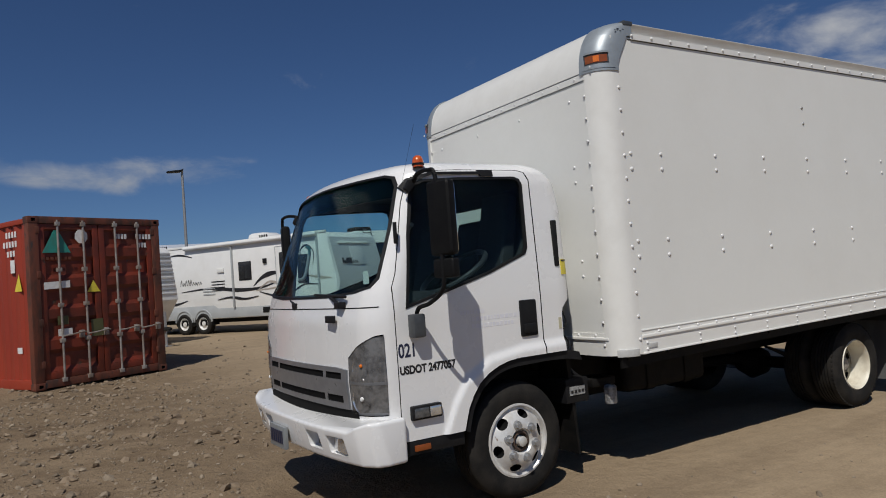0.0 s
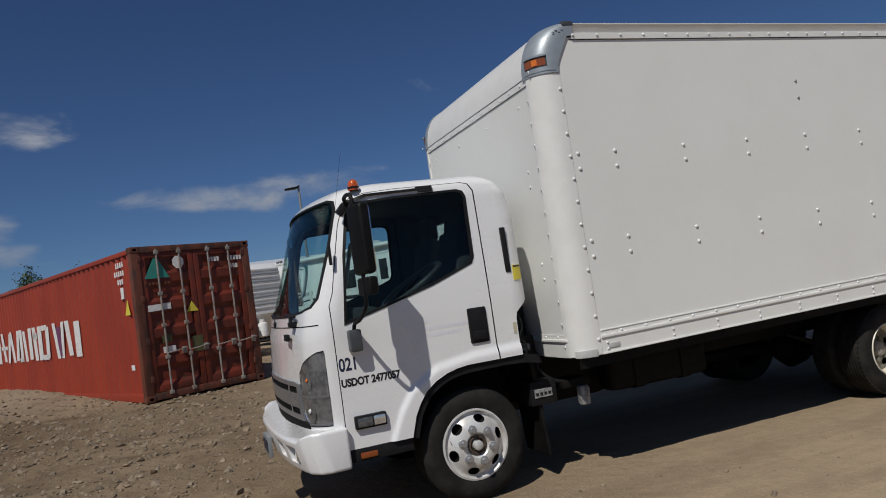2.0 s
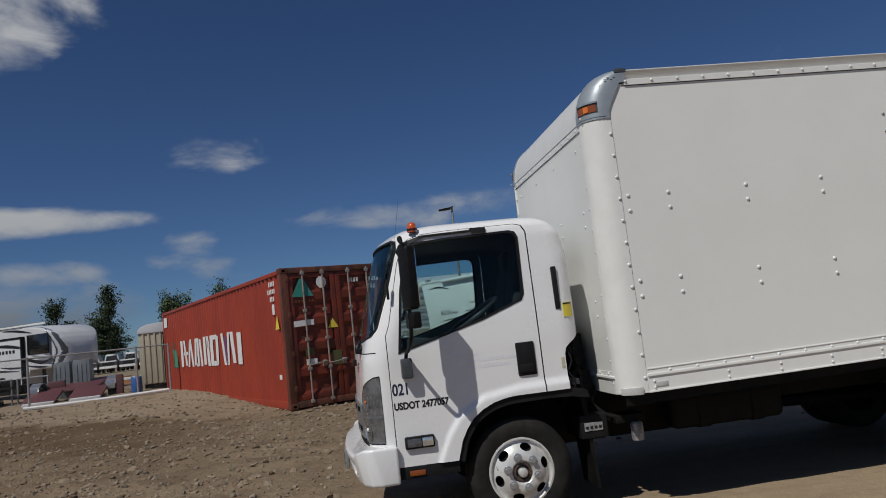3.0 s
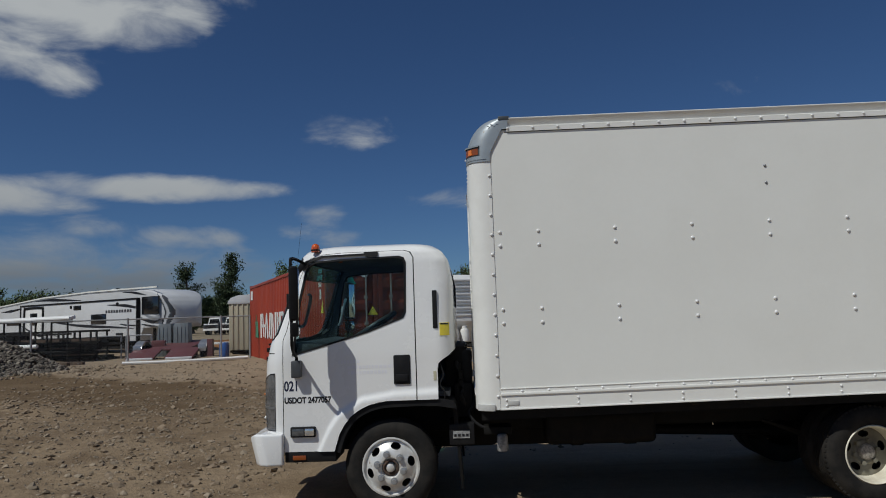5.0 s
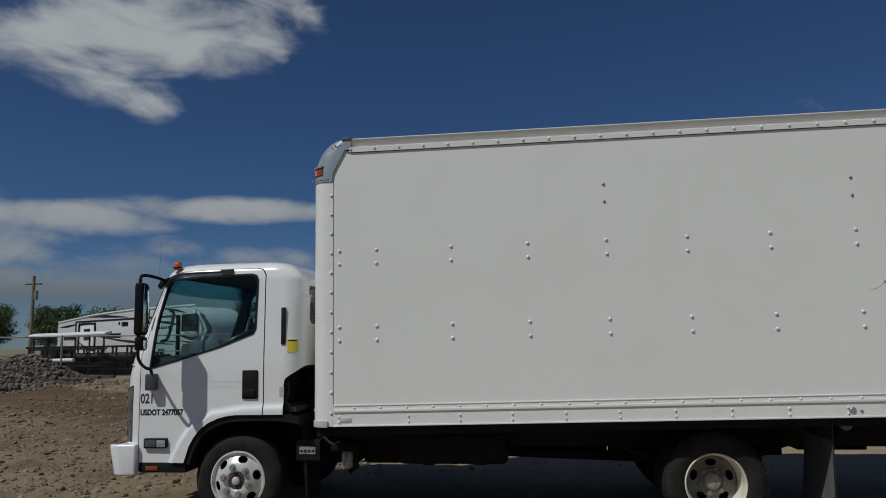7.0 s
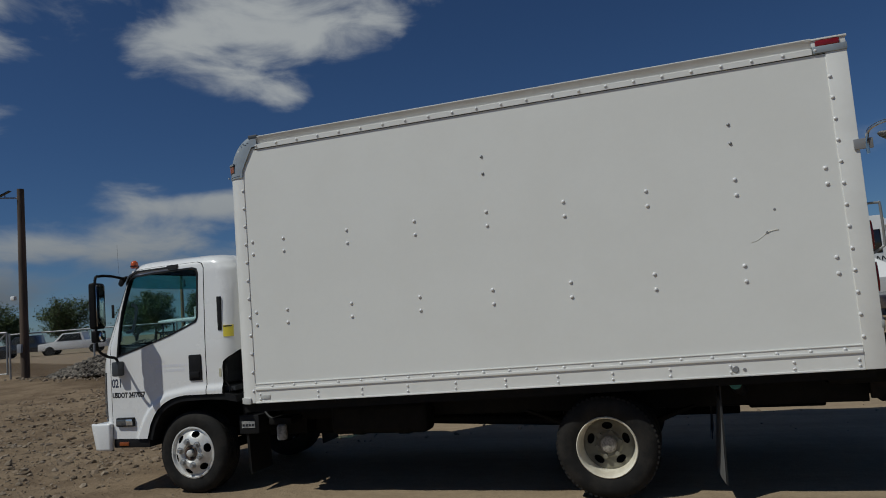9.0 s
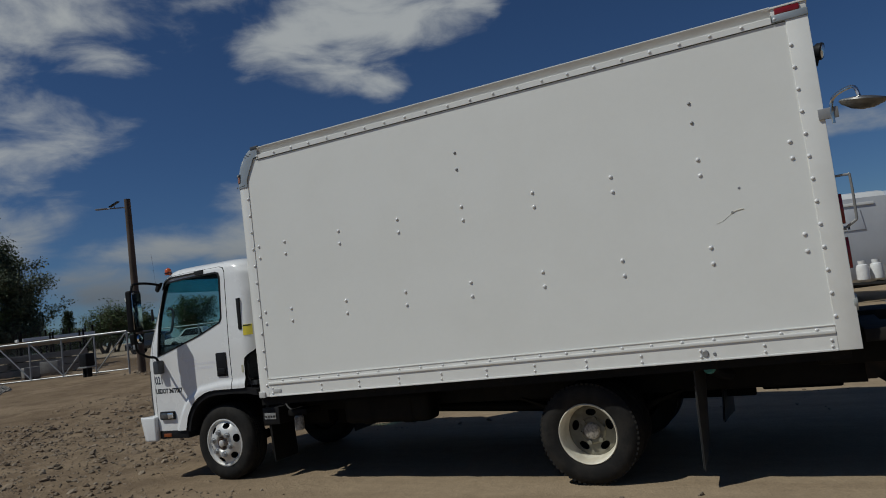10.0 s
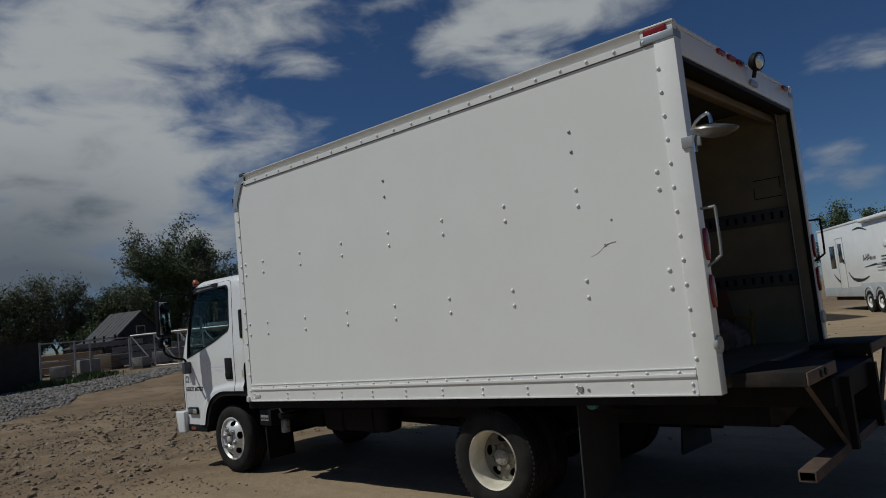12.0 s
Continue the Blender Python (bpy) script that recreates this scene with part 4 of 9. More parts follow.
def build_cargo():
    body = new("cargo_body")
    body.parent = truck
    tagged(body, "white riveted cargo box with an open rear")
    for s, y in ((1, 0.0), (-1, BACK)):
        near = s > 0
        part("side_panel", prism([(0.10, 1.0), (4.86, 1.05), (4.86, 3.085), (0.10, 3.085)], "y", y, y + s * 0.018), BOX_WHITE, body, "white plywood-faced side panel" if near else "")
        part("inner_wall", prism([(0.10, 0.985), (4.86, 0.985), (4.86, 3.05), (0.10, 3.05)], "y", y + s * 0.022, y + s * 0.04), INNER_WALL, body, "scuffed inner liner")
        # bottom rail: a flat face, two ridges and a lower lip
        rail = prism([(0.152, bottom(0.152)), (4.831, bottom(4.831)), (4.831, bottom(4.831) + 0.165), (0.152, bottom(0.152) + 0.165)], "y", y - s * 0.006, y + s * 0.03)
        for up, h, out in ((0.112, 0.020, 0.016), (0.160, 0.008, 0.011), (0.0, 0.012, 0.014)):
            part("rail_ridge", prism([(0.156, bottom(0.156) + up), (4.829, bottom(4.829) + up), (4.829, bottom(4.829) + up + h), (0.156, bottom(0.156) + up + h)], "y", y - s * out, y - s * 0.004, 0.003), TRIM_WHITE, body)
        part("bottom_rail", rail, TRIM_WHITE, body, "white ridged bottom rail")
        part("top_rail", prism([(y - s * 0.012, 3.072), (y - s * 0.013, 3.112), (y + s * 0.010, 3.120), (y + s * 0.004, 3.150), (y - s * 0.016, 3.172), (y - s * 0.018, 3.180), (y - s * 0.006, TOP + 0.006), (y + s * 0.05, TOP + 0.006), (y + s * 0.05, 3.072)], "x", 0.29, 4.75), TRIM_WHITE, body, "white rounded roof rail")
        part("rail_seam", box(0.27, 4.84, y - s * 0.003, y + s * 0.01, 3.0675, 3.0715), SEAM, body)
        # rounded front column
        col = []
        r, t = 0.15, 0.006
        for k in range(9):
            a = radians(180 + 90 * k / 8)
            col.append((0.115 + (r + t) * math.cos(a), y + s * (r + (r + t) * math.sin(a))))
        col += [(0.15, y - s * t), (0.15, y + s * 0.02)]
        for k in range(9):
            a = radians(270 - 90 * k / 8)
            col.append((0.115 + (r - 0.02) * math.cos(a), y + s * (r + (r - 0.02) * math.sin(a))))
        part("front_column", prism(col, "z", bottom(0) + 0.005, 2.86), TRIM_WHITE, body, "white rounded corner column")
        foot = [(0.115 + q * math.cos(radians(a)), y + s * (0.15 + q * math.sin(radians(a)))) for q, turn_by in ((0.170, 1), (0.150, -1)) for a in (range(212, 275, 7) if turn_by > 0 else range(268, 205, -7))]
        part("column_foot", prism(foot, "z", 0.842, 0.893, 0.004), CAST_PALE, body, "bent grey corner foot")
        # grey corner casting with an amber lamp let into it
        R = 0.164
        cast = bmesh.new()
        rings = []
        for z in (2.832, 2.85, 2.90, 2.95, 3.0, 3.05, 3.092, 3.097, 3.13, 3.155, 3.175, 3.189):
            f = nose_front(z, 0.008)
            ring = [(f, y + s * 0.185)]
            for k in range(11):
                a = radians(180 + 90 * k / 10)
                ring.append((f + R + R * math.cos(a), y + s * (R + R * math.sin(a) - 0.014)))
            ring.append((max(between(z, [(2.83, 0.142), (2.91, 0.150), (3.094, 0.252), (3.097, 0.302), (3.2, 0.302)]), f + R + 0.004), y - s * 0.014))
            rings.append([cast.verts.new((px, py, z)) for px, py in ring])
        for a, b in zip(rings, rings[1:]):
            for k in range(len(a) - 1):
                cast.faces.new((a[k], a[k + 1], b[k + 1], b[k]))
        inner = cast.verts.new((0.302, y + s * 0.185, 3.189))
        cast.faces.new([*rings[-1], inner])
        bmesh.ops.recalc_face_normals(cast, faces=cast.faces)
        bmesh.ops.solidify(cast, geom=cast.faces[:], thickness=0.008)
        casting = part("corner_casting", cast, CAST_GREY, body, "grey metal corner cap", smooth=40)
        f = nose_front(2.89, 0.008)

        def band(r0, r1, a0, a1, z0, z1):
            pts = [(f + R + r1 * math.cos(radians(a0 + (a1 - a0) * k / 10)), y + s * (R - 0.014 + r1 * math.sin(radians(a0 + (a1 - a0) * k / 10)))) for k in range(11)]
            pts += [(f + R + r0 * math.cos(radians(a1 - (a1 - a0) * k / 10)), y + s * (R - 0.014 + r0 * math.sin(radians(a1 - (a1 - a0) * k / 10)))) for k in range(11)]
            return prism(pts, "z", z0, z1)
        # no real hollow: a dark band gives the lamp pocket its shade
        part("lamp_pocket", band(R - 0.02, R + 0.0015, 187, 250, 2.884, 2.966), BRACKET_GREY, casting, "dark band painted as the shaded recess round the clearance lamp")
        part("clearance_lamp", band(R - 0.02, R + 0.004, 191, 246, 2.892, 2.945), AMBER_DULL, casting, "amber clearance lamp")
        part("lamp_core", band(R - 0.02, R + 0.007, 212, 226, 2.897, 2.940), AMBER, casting)
        part("lamp_hood", band(R - 0.02, R + 0.012, 189, 248, 2.955, 2.968), CAST_GREY, casting)
        part("lamp_lip", band(R - 0.01, R + 0.004, 182, 268, 2.850, 2.858), CAST_GREY, casting)
        part("top_tab", box(0.225, 0.315, y - s * 0.018, y + s * 0.06, 3.168, 3.200, 0.006), BRACKET_GREY, casting, "dark tab on the roof corner")
        for k in range(4):
            part("cast_mark", box(0.135 + k * 0.024, 0.153 + k * 0.024, y - s * 0.0155, y - s * 0.010, 3.118 + 0.014 * (k % 2), 3.122 + 0.014 * (k % 2)), BRACKET_GREY, casting)
        # rear corner post
        part("rear_post", prism([(4.832, bottom(4.83)), (END, bottom(END)), (END, 3.08), (4.832, 3.08)], "y", y - s * 0.008, y + s * 0.085, 0.006), TRIM_WHITE, body, "white rear door post")
        part("rear_casting", box(4.755, END + 0.004, y - s * 0.018, y + s * 0.10, 3.075, 3.125, 0.008), CAST_GREY, body, "grey rear corner cap")
        part("rear_marker", box(4.775, 4.925, y - s * 0.018, y + s * 0.02, 3.124, 3.165, 0.008), RED_LENS, body, "red roof marker lamp")
        part("rail_end", box(4.75, END - 0.002, y - s * 0.006, y + s * 0.05, 3.125, 3.168, 0.004), TRIM_WHITE, body)
        part("rail_end_cap", box(4.70, END + 0.006, y - s * 0.016, y + s * 0.052, 3.1685, 3.1815, 0.004), TRIM_WHITE, body)
        # tail lamps, grab bar and fuel-door like round lens on the post
        for z0, z1 in ((1.70, 1.895), (1.415, 1.615)):
            bm = prism([(y + s * (0.045 + 0.028 * math.cos(a)), (z0 + z1) / 2 + (z1 - z0) / 2 * math.sin(a)) for a in [2 * math.pi * k / 20 for k in range(20)]], "x", END - 0.01, END + 0.02, 0.004)
            part("tail_lamp", bm, RED_LENS, body, "red oval tail lamp")
        part("reverse_lamp", lathe([(0.0, 0.014), (0.05, 0.012), (0.058, 0.0), (0.058, -0.01)], (END, y + s * 0.045, 1.20), axis="x", sides=24), PALE_LENS, body, "clear round reverse lamp")
        part("grab_bar", pipe(bend([(END - 0.01, y + s * 0.05, 2.01), (END + 0.07, y + s * 0.05, 2.01), (END + 0.085, y + s * 0.05, 1.99), (END + 0.085, y + s * 0.05, 1.75), (END + 0.07, y + s * 0.05, 1.71), (END - 0.01, y + s * 0.05, 1.66)], 4), 0.0085), DULL_BAR if near else BLACK_PLASTIC, body, "bare metal grab bar" if near else "black grab bar")
    # front wall, roof nose, roof, floor
    part("front_wall", box(-0.028, 0.0, 0.13, BACK - 0.13, bottom(0) + 0.16, 2.86), BOX_WHITE, body, "white front wall")
    front_rail = box(-0.034, 0.0, 0.12, BACK - 0.12, bottom(0), bottom(0) + 0.16)
    box(-0.046, 0.0, 0.12, BACK - 0.12, bottom(0) + 0.112, bottom(0) + 0.13, 0.003, front_rail)
    part("front_bottom_rail", front_rail, TRIM_WHITE, body)
    nose = []
    for k in range(13):
        a = radians(180 - 90 * k / 12)
        nose.append((0.187 + 0.225 * math.cos(a), 2.85 + 0.338 * math.sin(a)))
    nose += [(0.187 + 0.20 * math.cos(radians(90 + 90 * k / 12)), 2.85 + 0.31 * math.sin(radians(90 + 90 * k / 12))) for k in range(13)]
    part("roof_nose", prism(nose, "y", 0.16, BACK - 0.16), TRIM_WHITE, body, "white rounded front roof edge")
    part("nose_seam", box(-0.0385, -0.02, 0.165, BACK - 0.165, 2.843, 2.8465), GREY_PLASTIC, body)
    part("nose_strip", box(-0.037, -0.02, 0.14, BACK - 0.14, 2.797, 2.841), TRIM_WHITE, body)
    part("nose_seam", box(-0.032, -0.02, 0.165, BACK - 0.165, 2.791, 2.7945), GREY_PLASTIC, body)
    part("roof", box(0.19, 4.94, 0.04, BACK - 0.04, 3.14, TOP - 0.01), TRIM_WHITE, body, "white sheet roof")
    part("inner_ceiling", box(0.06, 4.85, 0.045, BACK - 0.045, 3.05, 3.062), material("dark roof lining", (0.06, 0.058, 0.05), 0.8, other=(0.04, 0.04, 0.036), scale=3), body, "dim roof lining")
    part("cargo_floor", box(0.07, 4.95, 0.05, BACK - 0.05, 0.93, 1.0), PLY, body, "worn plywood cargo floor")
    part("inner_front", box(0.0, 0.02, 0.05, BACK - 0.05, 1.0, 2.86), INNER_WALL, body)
    part("rear_header", box(4.86, END, 0.085, BACK - 0.085, 2.975, 3.14, 0.006), TRIM_WHITE, body, "white rear header")
    part("header_cap", box(4.80, END + 0.002, 0.02, BACK - 0.02, 3.142, 3.172, 0.006), TRIM_WHITE, body)
    # dark sheet over the white far jamb, standing in for its shade
    part("jamb_liner", box(4.845, 4.922, BACK - 0.094, BACK - 0.0855, 1.0, 2.944), INNER_WALL, body)
    part("shutter_box", box(4.74, 4.81, 0.06, BACK - 0.06, 2.895, 2.958, 0.01), PLY, body, "yellowed shutter beam")
    for y0, y1, z0, z1 in ((0.086, 0.104, 1.0, 2.97), (BACK - 0.100, BACK - 0.086, 1.0, 2.97), (0.105, BACK - 0.105, 2.945, 2.974)):
        part("door_seal", box(4.925 if z0 < 2 else 4.86, 4.955, y0, y1, z0, z1), BLACK_PLASTIC, body, "black rear door seal")
    for y0 in (0.70, 0.90, 1.08, 2.16):
        part("rear_cluster_lamp", box(END - 0.02, END + 0.022, y0, y0 + 0.13, 3.115, 3.15, 0.01), RED_LENS, body, "red roof cluster lamp")
    light = part("work_lamp", lathe([(0.0, 0.0), (0.055, 0.004), (0.078, 0.03), (0.085, 0.075), (0.078, 0.085), (0.0, 0.085)], (0, 0, 0), axis="x", sides=24), BLACK_PLASTIC, body, "round black work lamp")
    light.location = (END + 0.05, 1.26, 3.15)
    light.rotation_euler = (0, radians(14), radians(-14))
    light.scale = (0.82, 0.82, 0.82)
    part("lamp_glass", lathe([(0.074, 0.08), (0.05, 0.092), (0.0, 0.096)], (0, 0, 0), axis="x", sides=24), LAMP_CLEAR, light)
    part("lamp_stem", rod((0.04, 0, -0.14), (0.045, 0, -0.07), 0.018), BLACK_PLASTIC, light)
    part("lamp_plate", box(-0.045, -0.03, 0.06, 0.2, -0.13, -0.085, 0.005), STEEL, body).location = (END + 0.05, 1.26, 3.13)
    # logistic tracks and posts inside
    for z in (2.10, 1.55):
        for y, s in ((0.045, 1), (BACK - 0.045, -1)):
            bm = box(0.1, 4.82, y, y + s * 0.015, z - 0.065, z + 0.065, 0.003)
            part("cargo_track", bm, TRACK_DARK, body, "dull steel cargo track with slots")
            slots = bmesh.new()
            for k in range(60):
                box(0.15 + k * 0.078, 0.175 + k * 0.078, y + s * 0.014, y + s * 0.018, z - 0.03, z + 0.03, 0, slots)
            tagged(part("track_slots", slots, SEAM, body, smooth=0), kind="stuff")
    for x0, x1, z0, z1 in ((4.56, 4.79, 2.425, 2.432), (4.56, 4.79, 2.262, 2.269), (4.555, 4.562, 2.26, 2.36), (4.775, 4.782, 2.33, 2.43)):
        part("wall_scuff", box(x0, x1, BACK - 0.0425, BACK - 0.0395, z0, z1), SEAM, body)
    # the convex mirror on its arm at the rear corner
    arm = part("corner_mirror", pipe(bend([(5.01, -0.02, 2.34), (5.01, -0.025, 2.44), (5.035, -0.04, 2.505), (5.135, -0.10, 2.53), (5.16, -0.13, 2.46)]), 0.011), CHROME, body, "dull round convex mirror on a bent arm")
    disc = part("mirror_disc", lathe([(0.0, -0.055), (0.06, -0.045), (0.115, -0.018), (0.132, 0.0), (0.126, 0.01), (0.07, 0.022), (0.0, 0.03)], (0, 0, 0), axis="z", sides=32), DULL_DISC, arm)
    disc.matrix_local = pose(5.175, -0.14, 2.425, 6, 9, 0)
    part("mirror_clamp", box(4.93, 5.045, -0.022, -0.006, 2.375, 2.445, 0.004), BOLT_GREY, arm)
    # plate, bolts, scratch, filler hole
    part("maker_plate", box(0.205, 0.298, -0.012, -0.005, 0.884, 0.917, 0.003), CAST_PALE, body)
    part("filler_hole", lathe([(0.0, -0.012), (0.018, -0.014), (0.026, -0.006)], (4.03, 0, 0.95), sides=16), BOLT_GREY, body)
    part("filler_hole", lathe([(0.0, -0.011), (0.009, -0.012), (0.012, -0.006)], (4.09, 0, 0.945), sides=12), BOLT_GREY, body)
    part("scratch", pipe(bend([(4.225, -0.0005, 1.818), (4.27, -0.001, 1.832), (4.315, -0.0005, 1.862), (4.345, -0.0005, 1.884)], 4), 0.0012, sides=5), SCUFF, body, "thin brown scrape on the side panel")
    part("scratch", pipe(bend([(4.325, -0.0005, 1.872), (4.36, -0.001, 1.887), (4.41, -0.0005, 1.893)], 4), 0.0034, sides=5), SCUFF_PALE, body)
    part("dent_mark", lathe([(0.0, -0.004), (0.008, -0.003), (0.010, 0.0)], (4.337, 0, 1.880), sides=10), BOLT_GREY, body)
    part("dent_mark", lathe([(0.0, -0.003), (0.008, -0.002), (0.009, 0.0)], (4.40, 0, 2.035), sides=10), BOLT_GREY, body)

build_cargo()


def build_rivets():
    body = next(o for o in truck.children if o.name.startswith("cargo_body"))
    heads, bolts = bmesh.new(), bmesh.new()
    stations = [0.202] + [0.51 + 0.6096 * k for k in range(7)] + [4.745]
    for s, y in ((1, 0.0), (-1, BACK)):
        n = (0, -s, 0)

        def put(x, z, out=0.0, r=0.0135, bm=heads):
            dome((x, y - s * out, z), n, r, 0.010, bm)
        for x in stations:
            for dz in (0, 0.11):
                put(x, 2.249 + 0.0065 * x - dz, 0.0, 0.0155)
                put(x, 1.520 + 0.008 * x + 0.11 - dz, 0.0, 0.0155)
        for x in (2.338, 4.165):
            put(x, 2.707 - 0.018 * (x - 2.338), 0, 0.013, bolts)
            put(x, 2.570 - 0.018 * (x - 2.338), 0, 0.013, bolts)
        for k in range(12):
            put(0.135, 2.713 - 0.16 * k, 0.006)
        for k in range(23):
            put(0.30 + k * 0.2032, 3.097, 0.013, 0.0125)
            if k < 22:
                put(0.325 + k * 0.2095, 0.985 + 0.0132 * k * 0.2095 + 0.006, 0.006, 0.0125)
        for k in range(11):
            x = 0.355 + k * 0.405 if k else 0.20
            for z in (0.075, 0.032):
                put(x, bottom(x) + z, 0.006, 0.0105)
        for k in range(13):
            put(4.842, 2.904 - 0.148 * k, 0.008)
        put(4.80, bottom(4.8) + 0.07, 0.006, 0.0105)
        put(4.80, bottom(4.8) + 0.03, 0.006, 0.0105)
        for k in range(12):
            dome((-0.034, y + s * 0.165, 2.68 - 0.16 * k), (-1, 0, 0), 0.012, 0.008, heads)
        for k in range(5):
            dome((-0.05, y + s * 0.07, 2.86 + 0.001 * k), (-1, 0, 0), 0.008, 0.006, heads)
    for k in range(12):
        dome((-0.037, 0.25 + k * 0.176, 2.819), (-1, 0, 0), 0.010, 0.008, heads)
        dome((-0.034, 0.25 + k * 0.176, bottom(0) + 0.145), (-1, 0, 0), 0.010, 0.008, heads)
    for k in range(4):
        for z in (2.68, 2.20, 2.09, 1.52, 1.41):
            dome((-0.028, 0.33 + k * 0.59, z), (-1, 0, 0), 0.012, 0.008, heads)
    tagged(part("rivets", heads, RIVET, body, "rows of white rivet heads", smooth=60), kind="stuff")
    tagged(part("bolts", bolts, BOLT_GREY, body, "bare grey bolt heads", smooth=60), kind="stuff")


build_rivets()


def build_chassis():
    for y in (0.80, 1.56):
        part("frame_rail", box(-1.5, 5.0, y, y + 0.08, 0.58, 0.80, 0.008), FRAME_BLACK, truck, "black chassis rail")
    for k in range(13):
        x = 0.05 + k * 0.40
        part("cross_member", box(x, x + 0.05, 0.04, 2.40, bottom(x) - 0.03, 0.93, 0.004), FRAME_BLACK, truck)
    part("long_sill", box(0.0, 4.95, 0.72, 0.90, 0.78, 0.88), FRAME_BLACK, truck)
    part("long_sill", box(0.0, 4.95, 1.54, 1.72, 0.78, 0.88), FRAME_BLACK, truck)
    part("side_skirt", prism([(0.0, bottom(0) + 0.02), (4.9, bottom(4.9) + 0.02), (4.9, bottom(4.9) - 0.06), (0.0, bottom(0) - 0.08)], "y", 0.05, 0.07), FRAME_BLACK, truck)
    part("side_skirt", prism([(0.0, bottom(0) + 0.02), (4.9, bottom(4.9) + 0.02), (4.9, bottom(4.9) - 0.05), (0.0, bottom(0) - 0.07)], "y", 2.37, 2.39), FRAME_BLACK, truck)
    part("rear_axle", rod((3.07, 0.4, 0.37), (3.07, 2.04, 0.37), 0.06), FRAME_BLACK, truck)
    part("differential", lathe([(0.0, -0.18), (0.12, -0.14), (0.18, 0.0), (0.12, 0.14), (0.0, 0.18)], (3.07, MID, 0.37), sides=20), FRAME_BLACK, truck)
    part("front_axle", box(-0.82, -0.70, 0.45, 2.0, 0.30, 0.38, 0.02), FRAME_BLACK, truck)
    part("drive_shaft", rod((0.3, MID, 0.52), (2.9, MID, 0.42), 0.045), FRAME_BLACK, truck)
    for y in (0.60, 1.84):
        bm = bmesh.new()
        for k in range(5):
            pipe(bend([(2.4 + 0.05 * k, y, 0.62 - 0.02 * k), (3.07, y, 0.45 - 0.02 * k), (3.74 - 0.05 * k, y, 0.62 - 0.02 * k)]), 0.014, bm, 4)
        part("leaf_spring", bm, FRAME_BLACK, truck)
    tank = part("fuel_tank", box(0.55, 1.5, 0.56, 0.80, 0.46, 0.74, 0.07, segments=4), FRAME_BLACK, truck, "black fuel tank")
    for x in (0.8, 1.25):
        part("tank_strap", box(x, x + 0.04, 0.552, 0.81, 0.452, 0.75, 0.07, segments=4), FRAME_BLACK, tank)
    battery = part("battery_box", box(-0.27, -0.06, 0.34, 0.72, 0.53, 0.70, 0.01), BLACK_PLASTIC, truck, "black battery box with a white label")
    part("battery_label", box(-0.24, -0.10, 0.334, 0.339, 0.585, 0.645), RV_LABEL_GREY, battery)
    for k in range(4):
        part("label_bar", box(-0.23 + k * 0.033, -0.21 + k * 0.033, 0.331, 0.335, 0.60, 0.62), LETTER_BLACK, battery)
    part("filter_canister", lathe([(0.0, 0.0), (0.04, 0.0), (0.046, 0.012), (0.046, 0.12), (0.035, 0.135), (0.0, 0.135)], (0.168, 0.36, 0.47), axis="z", sides=20), RV_LABEL_GREY, truck, "dusty grey filter canister")
    part("filter_bracket", box(0.02, 0.25, 0.38, 0.6, 0.60, 0.66, 0.01), FRAME_BLACK, truck)
    hoses = pipe(bend([(-0.12, 0.62, 0.95), (-0.05, 0.58, 0.85), (-0.10, 0.50, 0.76), (0.0, 0.44, 0.66), (0.14, 0.42, 0.64)]), 0.014)
    pipe(bend([(-0.20, 0.62, 1.2), (-0.15, 0.58, 1.0), (-0.16, 0.56, 0.9), (-0.10, 0.6, 0.75)]), 0.02, hoses)
    part("hoses", hoses, BLACK_PLASTIC, truck, "black rubber hoses behind the cab")
    latch = box(-0.185, -0.145, 0.56, 0.62, 0.94, 1.12, 0.008)
    rod((-0.17, 0.55, 1.05), (-0.17, 0.62, 1.18), 0.015, latch)
    part("cab_latch", latch, FRAME_BLACK, truck, "bare metal cab latch")
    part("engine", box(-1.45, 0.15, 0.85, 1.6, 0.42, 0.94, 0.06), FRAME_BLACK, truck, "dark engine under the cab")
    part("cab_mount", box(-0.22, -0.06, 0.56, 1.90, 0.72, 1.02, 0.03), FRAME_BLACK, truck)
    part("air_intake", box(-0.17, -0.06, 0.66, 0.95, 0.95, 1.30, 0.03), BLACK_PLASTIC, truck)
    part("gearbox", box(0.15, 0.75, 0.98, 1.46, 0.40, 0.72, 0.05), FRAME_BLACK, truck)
    part("exhaust_silencer", rod((1.6, 1.95, 0.55), (2.4, 1.95, 0.55), 0.12, sides=20), RUST_STEEL, truck)
    part("exhaust_pipe", pipe(bend([(2.4, 1.95, 0.55), (2.7, 1.75, 0.6), (3.4, 1.75, 0.62), (4.2, 1.95, 0.5), (4.6, 2.2, 0.45)]), 0.04), RUST_STEEL, truck)
    for s, y in ((1, 0.10), (-1, 2.34)):
        sheet = bmesh.new()
        rows = []
        for k in range(15):
            v = k / 14
            z = 0.845 - 0.715 * v
            rows.append([sheet.verts.new(p) for p in ((3.925 - 0.02 * v, y, z), (3.93 - 0.035 * v, y + s * 0.14, z), (3.93 - 0.05 * v, y + s * 0.3, z), (3.93 - 0.06 * v, y + s * 0.56, z))])
        for a, b in zip(rows, rows[1:]):
            for k in range(3):
                sheet.faces.new((a[k], a[k + 1], b[k + 1], b[k]))
        bmesh.ops.recalc_face_normals(sheet, faces=sheet.faces)
        bmesh.ops.solidify(sheet, geom=sheet.faces[:], thickness=0.008)
        flap = part("mudflap", sheet, FLAP_SHADED, truck, "rear mudflap darkened to its shaded tone", smooth=50)
